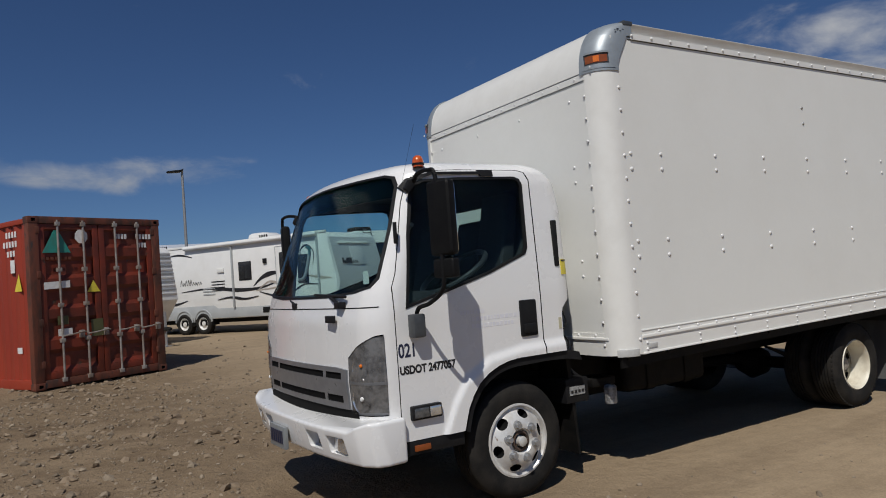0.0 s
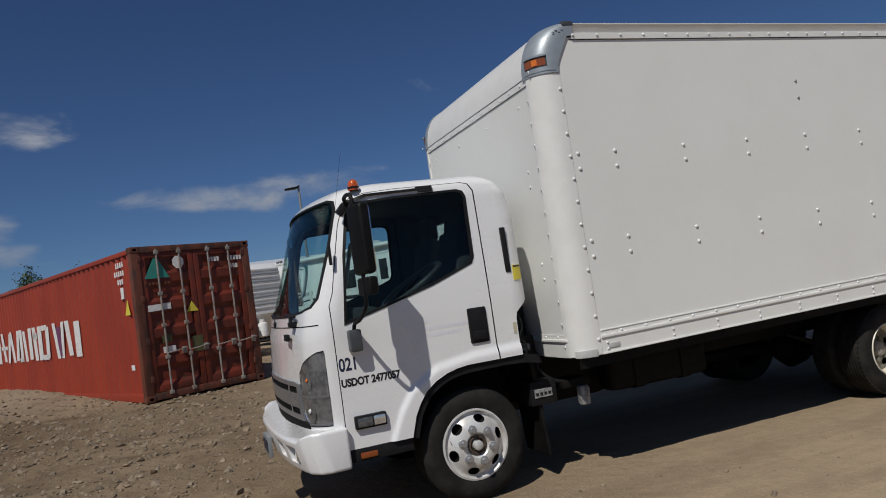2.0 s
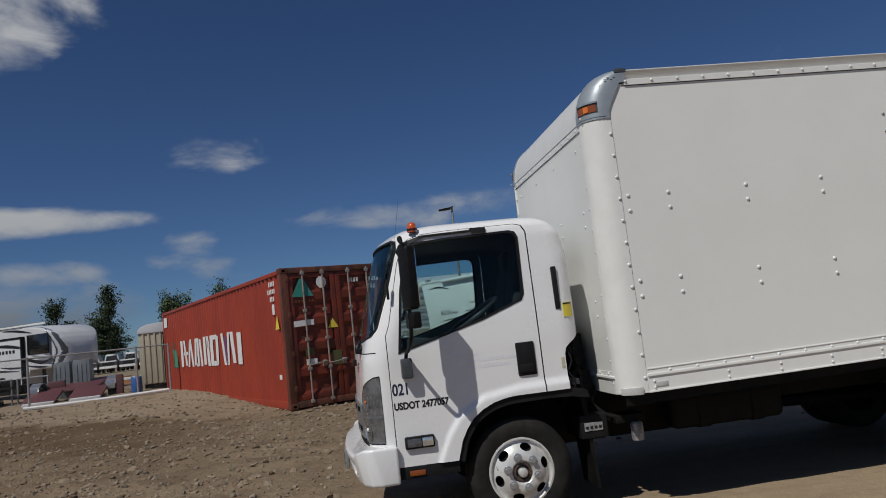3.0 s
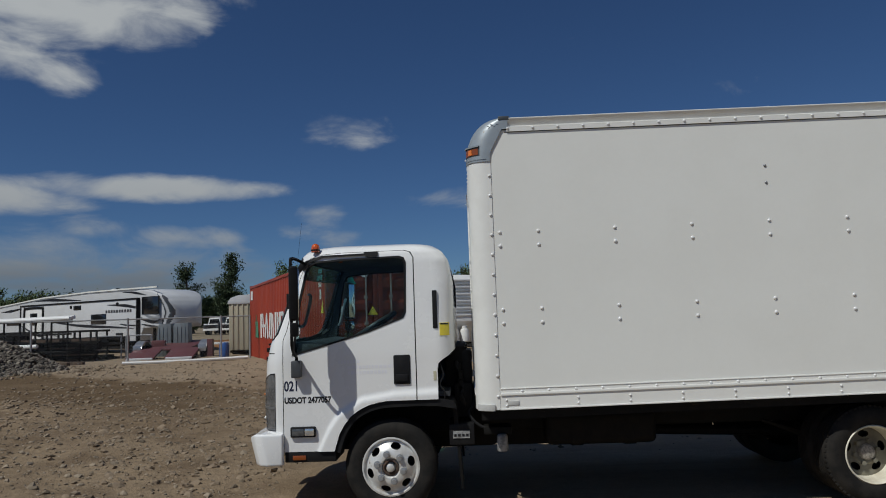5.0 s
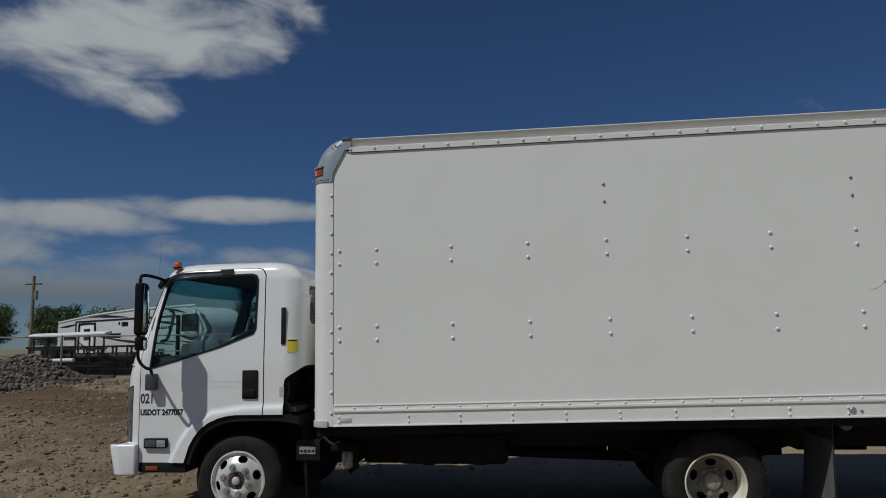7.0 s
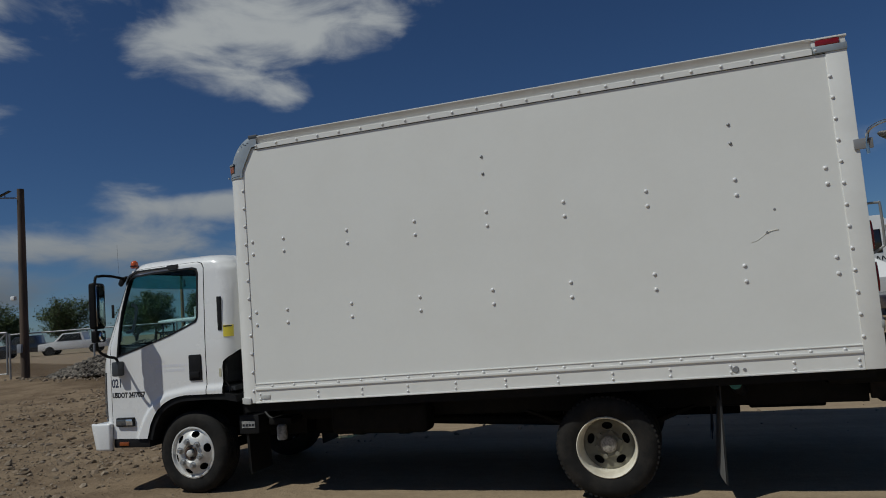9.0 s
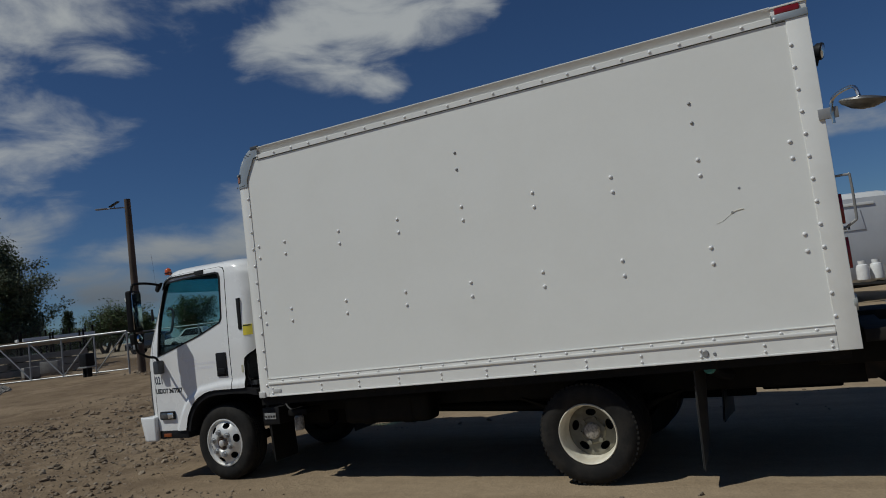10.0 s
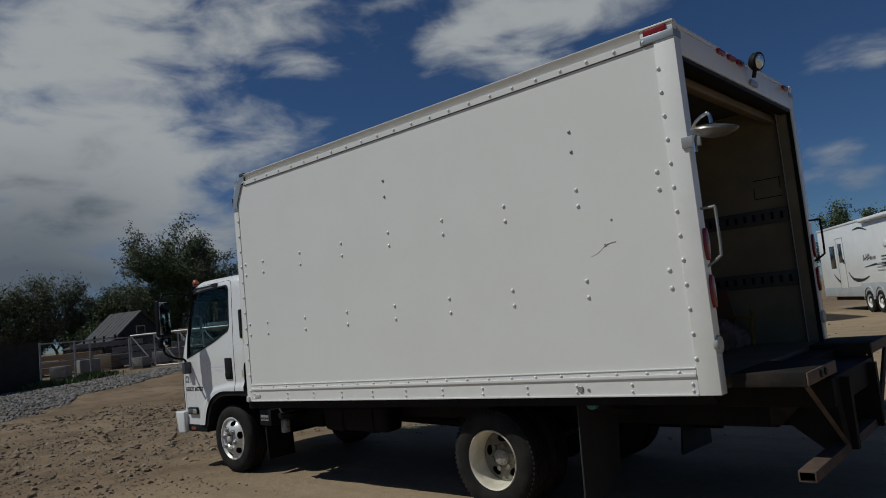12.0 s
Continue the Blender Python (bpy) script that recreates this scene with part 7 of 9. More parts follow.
    part("body", prism([(-0.9, 0.35), (-0.95, 0.75), (-0.3, 0.85), (0.4, 1.25), (2.0, 1.28), (2.9, 0.92), (3.5, 0.82), (3.5, 0.35)], "y", 0.0, 1.7, 0.06, segments=3), paint, car)
    for x in (-0.1, 2.7):
        rv_wheel(car, x, 0.01, 0.31)
        part("wheel", lathe([(0.2, 0.0), (0.31, -0.01), (0.31, -0.2), (0.2, -0.2)], (x, 1.75, 0.31), sides=24), RUBBER, car)


build_motorhome()


def loft_nose(L, W):
    """Fifth-wheel shell: stations along x, rounded in plan and in profile towards the nose."""
    top = [(1.90, 1.80), (1.93, 2.02), (2.01, 2.24), (2.15, 2.46), (2.35, 2.66), (2.62, 2.82), (3.0, 2.96), (3.6, 3.06), (4.4, 3.10), (8.0, 3.10), (12.0, 2.98), (L, 2.66)]
    low = [(1.90, 1.62), (1.93, 1.48), (2.01, 1.36), (2.15, 1.28), (2.4, 1.22), (3.6, 1.20), (3.95, 0.52), (L, 0.52)]
    xs = [1.90 + 0.03 * k for k in range(44)] + [3.3, 3.6, 3.95] + [4.5 + 1.5 * k for k in range(8)] + [L]
    rings = []
    for x in xs:
        t = min(1.0, max(0.0, (x - 1.90) / 1.2))
        half = W / 2 * (1 - (1 - t) ** 2.5) ** 0.4 if t > 0 else 0.25
        half = max(half, 0.25)
        a, b = between(x, low), between(x, top)
        r = min(0.07, (b - a) * 0.3, half * 0.3)
        ring = []
        for k in range(33):
            ring.append((-W / 2 + half, a + r + (b - a - 2 * r) * k / 32))
        ring += [(-W / 2 + half - r * 0.3, b - r * 0.3), (-W / 2 + half - r, b), (-W / 2 - half + r, b), (-W / 2 - half + r * 0.3, b - r * 0.3)]
        for k in range(33):
            ring.append((-W / 2 - half, b - r - (b - a - 2 * r) * k / 32))
        ring += [(-W / 2 - half + r * 0.3, a + r * 0.3), (-W / 2 - half + r, a), (-W / 2 + half - r, a), (-W / 2 + half - r * 0.3, a + r * 0.3)]
        rings.append([(x, y, z) for y, z in ring])
    white, cap = bmesh.new(), bmesh.new()
    n = len(rings[0])
    for p, q in zip(rings, rings[1:]):
        for k in range(n):
            quad = [p[k], q[k], q[(k + 1) % n], p[(k + 1) % n]]
            x = sum(c[0] for c in quad) / 4
            z = sum(c[2] for c in quad) / 4
            edge = 1.99 + 0.55 * (max(0.0, z - 1.85) / 1.2) ** 1.6 + 0.3 * max(0.0, 1.85 - z)
            y = sum(c[1] for c in quad) / 4
            bm = cap if y > -0.35 * W and (edge + 0.02 < x < edge + 0.16 or edge + 0.26 < x < edge + 0.32) else white
            bm.faces.new([bm.verts.new(c) for c in quad])
    for bm, ring in ((white, rings[0]), (white, rings[-1])):
        bm.faces.new([bm.verts.new(c) for c in ring])
    for bm in (white, cap):
        bmesh.ops.remove_doubles(bm, verts=bm.verts[:], dist=0.0005)
        bmesh.ops.recalc_face_normals(bm, faces=bm.faces)
    return white, cap


def build_fifth_wheel():
    z0 = 0.36
    rv = empty("fifth_wheel_trailer", "long white fifth-wheel trailer with black window and dark swooshes", "trailer", "trailers", pose(-12.2, 25.59, z0, 0, 0, 150.6))
    L, W, P = 16.4, 2.5, 0.14
    white, cap = loft_nose(L, W)
    RV_DUSTY = material("dusty white trailer wall", (0.60, 0.605, 0.61), 0.35, other=(0.52, 0.52, 0.52), scale=1.5, coat=0.3, wear=0.02)
    CAP = material("gunmetal nose cap", (0.06, 0.06, 0.065), 0.25, other=(0.11, 0.11, 0.115), scale=3, coat=0.6)
    part("body", white, RV_DUSTY, rv, "white fifth-wheel body", smooth=35)
    part("nose_stripe", cap, CAP, rv, "dark stripe round the nose", smooth=50)
    slide = part("slide_out", box(3.95, 13.9, -0.05, P, 0.56, 2.60, 0.02), RV_DUSTY, rv, "white slide-out room")
    part("slide_edge", box(3.9, 14.0, 0.0, P + 0.03, 2.58, 2.66, 0.01), BLACK_PLASTIC, slide)
    part("slide_edge", box(3.86, 3.95, 0.0, P + 0.03, 0.56, 2.66, 0.01), BLACK_PLASTIC, slide)
    part("slide_edge", box(13.9, 13.99, 0.0, P + 0.03, 0.56, 2.66, 0.01), BLACK_PLASTIC, slide)
    part("roof_line", prism([(2.6, 3.08), (8.0, 3.08), (12.0, 2.96), (L, 2.64), (L, 2.70), (12.0, 3.03), (8.0, 3.15), (2.6, 3.15)], "y", -0.03, 0.03), TRIM_WHITE, rv)
    # grey strip that paints the shade line below the roof trim
    part("roof_shade_line", prism([(4.0, 3.02), (8.0, 3.02), (12.0, 2.90), (L, 2.58), (L, 2.62), (12.0, 2.94), (8.0, 3.06), (4.0, 3.06)], "y", -0.01, 0.012), GREY_PLASTIC, rv)
    rv_window(rv, 2.5, 3.7, 1.88, 2.66, y=0.008)
    for x0, x1, z0_, z1_ in ((6.3, 7.5, 1.50, 1.95), (9.1, 10.9, 1.66, 1.86), (8.4, 9.0, 2.26, 2.44)):
        rv_window(rv, x0, x1, z0_, z1_, y=P)
    rv_window(rv, 14.3, 15.6, 1.62, 1.96)
    part("porch_lamp", lathe([(0.0, 0.04), (0.07, 0.03), (0.09, 0.0)], (9.25, P, 2.40), sides=14), BLACK_PLASTIC, rv)
    part("porch_lamp", lathe([(0.0, 0.04), (0.07, 0.03), (0.09, 0.0)], (5.4, P, 2.42), sides=14), BLACK_PLASTIC, rv)
    door = rv_door(rv, 11.9, 13.4, 0.60, 2.42, win=False)
    part("door_window", box(12.3, 13.0, P + 0.01, P + 0.025, 1.55, 2.2, 0.01), DARK_GLASS, door)
    part("door_arch", pipe(bend([(11.75, P + 0.02, 0.62), (11.75, P + 0.02, 2.3), (11.95, P + 0.02, 2.47), (13.35, P + 0.02, 2.47), (13.55, P + 0.02, 2.3), (13.55, P + 0.02, 0.62)], 4), 0.055), BLACK_PLASTIC, door)
    for v in door.data.vertices:
        v.co.y += P + 0.005
    on, over, off = (P + 0.002, P + 0.008), (P + 0.011, P + 0.015), (0.002, 0.008)
    swoosh([(11.5, 1.75), (8.5, 1.45), (5.5, 1.30), (4.1, 1.22)], [(0, 0.02), (0.4, 0.14), (1, 0.02)], on, rv, RV_STRIPE)
    swoosh([(14.0, 1.35), (12.5, 0.95), (11.0, 0.82), (10.2, 0.78)], [(0, 0.30), (0.4, 0.16), (1, 0.02)], over, rv, GREY_PLASTIC)
    swoosh([(14.0, 1.62), (12.9, 1.22), (12.0, 1.0), (11.2, 1.12), (10.4, 0.92)], [(0, 0.05), (0.5, 0.14), (1, 0.02)], (P + 0.018, P + 0.022), rv, RV_STRIPE)
    swoosh([(6.2, 2.40), (4.8, 2.32), (4.0, 2.2)], [(0, 0.02), (0.5, 0.14), (1, 0.10)], on, rv, RV_STRIPE)
    swoosh([(5.2, 1.45), (4.6, 1.38), (4.0, 1.36)], [(0, 0.02), (0.5, 0.08), (1, 0.06)], on, rv, RV_STRIPE)
    swoosh([(3.7, 1.92), (3.2, 1.74), (2.7, 1.64), (2.45, 1.74), (2.6, 1.84)], [(0, 0.04), (0.5, 0.20), (1, 0.03)], off, rv, GREY_PLASTIC)
    swoosh([(3.8, 1.68), (3.2, 1.54), (2.8, 1.50), (2.35, 1.60)], [(0, 0.10), (0.5, 0.16), (1, 0.02)], (0.009, 0.012), rv, RV_STRIPE)
    swoosh([(3.7, 1.40), (3.1, 1.32), (2.5, 1.28)], [(0, 0.04), (0.5, 0.08), (1, 0.02)], (0.009, 0.012), rv, RV_STRIPE)
    swoosh([(5.2, 2.98), (4.4, 2.93), (3.4, 2.76)], [(0, 0.02), (0.6, 0.11), (1, 0.02)], off, rv, RV_STRIPE)
    swoosh([(13.5, 2.84), (11.5, 2.86), (8.6, 2.72)], [(0, 0.02), (0.6, 0.15), (1, 0.02)], off, rv, RV_STRIPE)
    swoosh([(16.2, 2.36), (15.2, 2.40), (14.1, 2.5)], [(0, 0.02), (0.5, 0.14), (1, 0.05)], off, rv, RV_STRIPE)
    for k in range(10):
        part("mark_bar", box(6.2 - k * 0.21, 6.33 - k * 0.21, on[0], on[1], 2.00, 2.14), RV_STRIPE, rv)
    part("underbody", box(4.2, L - 0.3, -W + 0.2, 0.1, 0.26, 0.56), FRAME_BLACK, rv)
    for x in (7.9, 8.9):
        rv_wheel(rv, x, 0.12, 0.38)
    for x in (3.2, 3.9):
        part("landing_leg", box(x, x + 0.1, -0.4, -0.3, 0.0, 1.2, 0.01), FRAME_BLACK, rv)
    for x, z in ((6.3, 0.80), (4.95, 1.02)):
        part("hatch", box(x, x + 0.55, P - 0.05, P + 0.02, 0.62, z, 0.02), BLACK_PLASTIC, rv)
    roof_unit(rv, 6.5, -0.8, 3.08, h=0.18)
    roof_unit(rv, 11.5, -0.8, 2.95, h=0.2)


build_fifth_wheel()

# ---- fences, gate, poles ----
GALV = material("weathered galvanised tube", (0.36, 0.37, 0.37), 0.5, metal=0.5, other=(0.26, 0.25, 0.24), scale=9, amount=0.6)
WIRE = material("chain-link wire", (0.30, 0.31, 0.31), 0.5, metal=0.5)
WOOD_POLE = material("weathered pole timber", (0.11, 0.075, 0.052), 0.85, other=(0.055, 0.04, 0.03), scale=7, stretch=(1, 1, 0.12), amount=0.9, bump=0.6)


def wire_mesh(bm, a, b, z0, z1, pitch=0.10, w=0.0022):
    """Diagonal wires between two points on plan."""
    a, b = Vector((a[0], a[1], 0)), Vector((b[0], b[1], 0))
    length, h = (b - a).length, z1 - z0
    d = (b - a).normalized()
    n = int((length + h) / pitch)
    for k in range(n):
        for s in (1, -1):
            u = k * pitch - h
            u0, u1 = (u, u + h) if s > 0 else (u + h, u)
            t0, t1 = 0.0, 1.0
            for e0, e1 in ((u0, u1),):
                if e1 != e0:
                    ta, tb = (0 - e0) / (e1 - e0), (length - e0) / (e1 - e0)
                    t0, t1 = max(t0, min(ta, tb)), min(t1, max(ta, tb))
            if t1 <= t0:
                continue
            p = a + d * (u0 + (u1 - u0) * t0) + Vector((0, 0, z0 + h * t0))
            q = a + d * (u0 + (u1 - u0) * t1) + Vector((0, 0, z0 + h * t1))
            o = Vector((0, 0, w))
            bm.faces.new([bm.verts.new(v) for v in (p - o, q - o, q + o, p + o)])


def build_yard_fence():
    """Chain-link fence along the yard's north-west side."""
    fence = empty("chain_link_fence", "low galvanised chain-link fence along the yard", "fence")
    pts = [(-11.2 - 0.898 * s, 17.28 - 0.44 * s) for s in (-3.9, -2.93, 0.0, 2.75, 5.6, 8.4)]
    mesh = bmesh.new()
    for i, (x, y) in enumerate(pts):
        z = 0.30
        part("post", rod((x, y, z - 0.2), (x, y, z + 1.62), 0.032), GALV, fence)
        if i:
            p = pts[i - 1]
            part("top_rail", rod((p[0], p[1], z + 1.58), (x, y, z + 1.58), 0.022), GALV, fence)
            wire_mesh(mesh, p, (x, y), z + 0.06, z + 1.58)
    tagged(part("wire", mesh, WIRE, fence, "fine chain-link wire", smooth=0), kind="stuff")


build_yard_fence()


def gate_at(s):
    return -30.44 + 0.9315 * s, 12.77 + 0.3638 * s


def build_gate():
    gate = empty("sliding_gate", "long galvanised sliding gate with diagonal braces", "gate")
    mesh = bmesh.new()
    z0, z1 = 0.30, 2.02
    marks = [1.53 * k for k in range(7)]
    for k, s in enumerate(marks):
        x, y = gate_at(s)
        part("upright", rod((x, y, z0), (x, y, z1), 0.034), GALV, gate)
        if k:
            p = gate_at(marks[k - 1])
            part("rail", rod((*p, z1), (x, y, z1), 0.045), GALV, gate)
            part("rail", rod((*p, z0 + 0.08), (x, y, z0 + 0.08), 0.034), GALV, gate)
            if k < 5:
                part("brace", rod((*p, z1), (x, y, z0 + 0.1), 0.03), GALV, gate)
            else:
                part("brace", rod((*p, z0 + 0.1), (x, y, z1), 0.03), GALV, gate)
            wire_mesh(mesh, p, (x, y), z0 + 0.1, z1, 0.12)
    tagged(part("wire", mesh, WIRE, gate, "fine chain-link wire", smooth=0), kind="stuff")
    motor = empty("gate_motor", "black gate motor box on the ground by the gate", "gate motor", m=pose(-21.9, 14.1, rise(-21.9, 14.1)))
    part("case", box(-0.22, 0.22, -0.2, 0.2, 0.42, 0.95, 0.05), BLACK_PLASTIC, motor)
    part("trim", box(-0.27, 0.27, -0.23, 0.23, 0.36, 0.42, 0.01), GALV, motor, "bare metal base plate")
    for dx in (-0.15, 0.07):
        part("foot", box(dx, dx + 0.09, -0.1, 0.1, -0.05, 0.36), FRAME_BLACK, motor)
    fence = empty("chain_link_fence", "galvanised chain-link fence with a dark screen panel", "fence")
    mesh = bmesh.new()
    line = [(-30.4, 12.65), (-27.6, 9.55), (-26.6, 8.5), (-24.85, 6.5)]
    for k, (x, y) in enumerate(line):
        part("post", rod((x, y, 0.1), (x, y, 2.0), 0.042), GALV, fence)
        if k:
            p = line[k - 1]
            for z in (1.95, 1.15):
                part("rail", rod((*p, z), (x, y, z), 0.026), GALV, fence)
            wire_mesh(mesh, p, (x, y), 0.36, 1.95, 0.12)
    tagged(part("wire", mesh, WIRE, fence, "fine chain-link wire", smooth=0), kind="stuff")
    a, b = (-24.82, 6.45), (-22.6, -1.5)
    d = Vector((b[0] - a[0], b[1] - a[1], 0))
    screen = bmesh.new()
    n = 40
    rows = []
    for k in range(n + 1):
        t = k / n
        wob = 0.03 * math.sin(k * 1.9) + 0.02 * math.sin(k * 0.7)
        rows.append([screen.verts.new((a[0] + d.x * t - wob, a[1] + d.y * t, z)) for z in (0.12, 1.0, 1.9, 2.06)])
    for p, q in zip(rows, rows[1:]):
        for i in range(3):
            screen.faces.new((p[i], q[i], q[i + 1], p[i + 1]))
    bmesh.ops.solidify(screen, geom=screen.faces[:], thickness=0.01)
    part("screen_panel", screen, material("dark fence screen", (0.025, 0.022, 0.018), 0.9, other=(0.045, 0.04, 0.03), scale=3, bump=0.3), fence, "dark woven privacy screen")


build_gate()


def build_poles():
    pole = empty("timber_pole", "tall bare timber pole with a lamp arm and camera", "pole", m=pose(-18.25, 13.75, rise(-18.25, 13.75)))
    part("shaft", rod((0, 0, -0.2), (0, 0, 6.72), 0.150, sides=16, r2=0.115), WOOD_POLE, pole, "brown weathered timber shaft")
    arm = part("lamp_arm", rod((0, 0, 6.4), (-0.75, -0.5, 6.42), 0.025), GREY_PLASTIC, pole)
    part("lamp_head", box(-0.22, 0.22, -0.09, 0.09, -0.03, 0.02, 0.02), GREY_PLASTIC, arm, "flat lamp head").matrix_local = pose(-0.82, -0.54, 6.43, 0, 0, 34)
    part("solar_panel", box(-0.2, 0.2, -0.15, 0.15, 0.0, 0.02), BLACK_PLASTIC, arm, "small tilted solar panel").matrix_local = pose(-0.42, -0.27, 6.56, 6, -28, 30)
    part("panel_stay", rod((-0.42, -0.27, 6.40), (-0.42, -0.27, 6.57), 0.014), GREY_PLASTIC, arm)
    part("camera_box", box(-0.33, -0.16, -0.25, -0.12, 2.75, 2.9, 0.03), WHITE_LABEL, pole, "small white camera")
    part("cable_box", box(-0.1, 0.1, -0.24, -0.16, 0.9, 1.2, 0.02), GREY_PLASTIC, pole)
    lamp = empty("street_lamp", "tall grey steel yard lamp with a flat head", "street lamp", m=pose(4.29, 33.68, rise(4, 33)))
    part("mast", rod((0, 0, -0.2), (0, 0, 7.75), 0.09, sides=12, r2=0.06), GALV, lamp)
    part("lamp_head", prism([(-0.75, 7.66), (-0.1, 7.74), (0.05, 7.80), (0.05, 7.72), (-0.12, 7.62), (-0.7, 7.58)], "y", -0.16, 0.16, 0.02), BLACK_PLASTIC, lamp, "flat black lamp head")
    far = empty("utility_pole", "distant timber utility pole with insulators", "pole", m=pose(-48.4, 60, 0.4))
    part("shaft", rod((0, 0, -0.5), (0, 0, 8.4), 0.22, sides=10, r2=0.15), material("pale pole timber", (0.24, 0.17, 0.09), 0.85, other=(0.18, 0.12, 0.07), scale=3), far)
    part("cross_arm", box(-0.9, 0.9, -0.06, 0.06, 7.5, 7.65), WOOD_POLE, far)
    part("transformer", rod((0.32, 0, 6.0), (0.32, 0, 6.9), 0.2), GREY_PLASTIC, far)


build_poles()


# ---- things behind the fence ----
def build_behind_fence():
    MAROON = material("maroon trailer paint", (0.105, 0.03, 0.034), 0.6, other=(0.075, 0.03, 0.03), scale=3, bump=0.3)
    tr = empty("flatbed_trailer", "low maroon steel car-hauler trailer with pale fenders", "trailer", m=pose(-12.75, 20.9, 0.30, 0, 0, 6))
    part("deck", prism([(0.0, 0.40), (0.0, 0.46), (2.9, 0.72), (2.9, 0.64)], "x", 0.45, 2.05, 0.01), MAROON, tr, "maroon steel deck")
    for x in (0.05, 1.45):
        part("ramp", prism([(-0.95, 0.13), (-0.95, 0.20), (0.05, 0.50), (0.05, 0.43)], "x", x, x + 1.02, 0.01), MAROON, tr, "maroon loading ramp")
        part("ramp_lip", prism([(-1.0, 0.10), (-1.0, 0.17), (-0.93, 0.20), (-0.93, 0.12)], "x", x + 0.04, x + 0.98, 0.005), RV_SILVER, tr)
        part("ramp_frame", box(x + 0.1, x + 0.9, -0.7, -0.1, 0.0, 0.16), SEAM, tr)
    PLATE = material("pale tread plate", (0.52, 0.53, 0.54), 0.3, metal=0.8, other=(0.4, 0.4, 0.41), scale=20, bump=0.4)
    for x, mat in ((0.02, PLATE), (2.42, PLATE)):
        arc = [(0.55 + 0.62 * math.cos(a), 0.36 + 0.42 * math.sin(a)) for a in [math.pi * k / 12 for k in range(13)]]
        part("fender", prism(arc + [(0.55 + (p[0] - 0.55) * 0.93, 0.36 + (p[1] - 0.36) * 0.93) for p in reversed(arc)], "x", x, x + 0.30), mat, tr, "pale tread-plate fender")
        part("fender_front", box(x, x + 0.3, -0.10, -0.07, 0.34, 0.62, 0.01), mat, tr)
        for y in (0.25, 0.85):
            part("wheel", lathe([(0.16, 0.0), (0.28, 0.01), (0.30, 0.04), (0.30, 0.2), (0.16, 0.22)], (x + 0.04, y, 0.30), axis="x", sides=24), RUBBER, tr)
    part("rear_post", box(2.74, 2.95, -0.05, 0.2, 0.05, 0.78, 0.01), MAROON, tr)
    part("rear_post", box(0.35, 0.9, 0.9, 1.1, 0.4, 0.78, 0.05), MAROON, tr, "maroon winch box")
    loop = empty("bent_rail", "pair of bent grey pipe hoops behind the fence", "pipe")
    for x in (-14.7, -13.5):
        part("hoop", pipe(bend([(x, 21.9, 0.3), (x, 21.9, 1.22), (x + 0.08, 21.9, 1.30), (x + 0.92, 21.9, 1.30), (x + 1.0, 21.9, 1.22), (x + 1.0, 21.9, 0.3)], 3), 0.025), GREY_PLASTIC, loop)
    CABG = material("grey galvanised cabinet", (0.19, 0.21, 0.22), 0.45, metal=0.3, other=(0.13, 0.145, 0.15), scale=3)
    for x, y, w, h, r in ((-12.75, 22.8, 0.62, 1.34, 0.10), (-12.05, 22.9, 0.58, 1.36, 0.0)):
        cab = empty("equipment_cabinet", "grey galvanised equipment cabinet with ribbed sides", "cabinet", "grey cabinets", pose(x, y, 0.38, 0, 0, 6))
        part("case", prism([(0, 0), (r, h - 0.1), (r + 0.06, h), (w, h), (w + 0.02, 0)], "y", 0, 0.6, 0.02), CABG, cab)
        for k in range(3):
            part("rib", box(0.14 + k * 0.15, 0.17 + k * 0.15, -0.02, 0.01, 0.1, h - 0.15, 0.006), CABG, cab)
    table = empty("plank", "long pale plank lying behind the maroon trailer", "timber", m=pose(-11.7, 23.6, 0.85, 0, 0, 3))
    part("board", box(0, 2.0, 0, 0.4, -0.05, 0.04, 0.01), RV_WHITE, table)
    for x in (0.2, 1.7):
        part("trestle", box(x, x + 0.06, 0.05, 0.35, -0.6, -0.05), FRAME_BLACK, table)
    shed = empty("storage_shed", "small beige ribbed shed with a rounded pale roof", "shed", m=pose(-9.25, 21.4, 0.36, 0, 0, 10))
    BEIGE = material("beige painted sheet", (0.42, 0.38, 0.28), 0.6, other=(0.34, 0.31, 0.23), scale=2)
    part("wall", box(0, 1.6, 0, 2.4, 0.25, 2.15, 0.03), BEIGE, shed)
    part("roof", prism([(-0.06, 2.02), (-0.03, 2.14), (0.08, 2.26), (0.3, 2.34), (0.8, 2.38), (1.3, 2.34), (1.52, 2.26), (1.63, 2.14), (1.66, 2.02)], "y", -0.04, 2.45, 0.02), RV_SILVER, shed, "rounded pale roof")
    for k in range(10):
        part("rib", box(-0.025, 0.01, 0.12 + k * 0.23, 0.18 + k * 0.23, 0.28, 2.05, 0.008), BEIGE, shed)
    part("door_line", box(0.78, 0.81, -0.03, 0.0, 0.3, 2.05), SEAM, shed)
    for k in range(8):
        part("rib", box(0.1 + k * 0.19, 0.16 + k * 0.19, -0.025, 0.01, 0.28, 2.1, 0.008), BEIGE, shed)
    part("chassis", box(0.1, 1.5, 0.1, 2.2, 0.1, 0.25), FRAME_BLACK, shed)
    bar = empty("plastic_barrel", "blue plastic barrel beside the shed", "barrel", m=pose(-9.3, 21.0, 0.34))
    part("drum", lathe([(0, 0), (0.16, 0), (0.18, 0.05), (0.18, 0.55), (0.15, 0.6), (0, 0.6)], (0, 0, 0), axis="z", sides=20), material("blue plastic", (0.03, 0.10, 0.32), 0.4), bar)
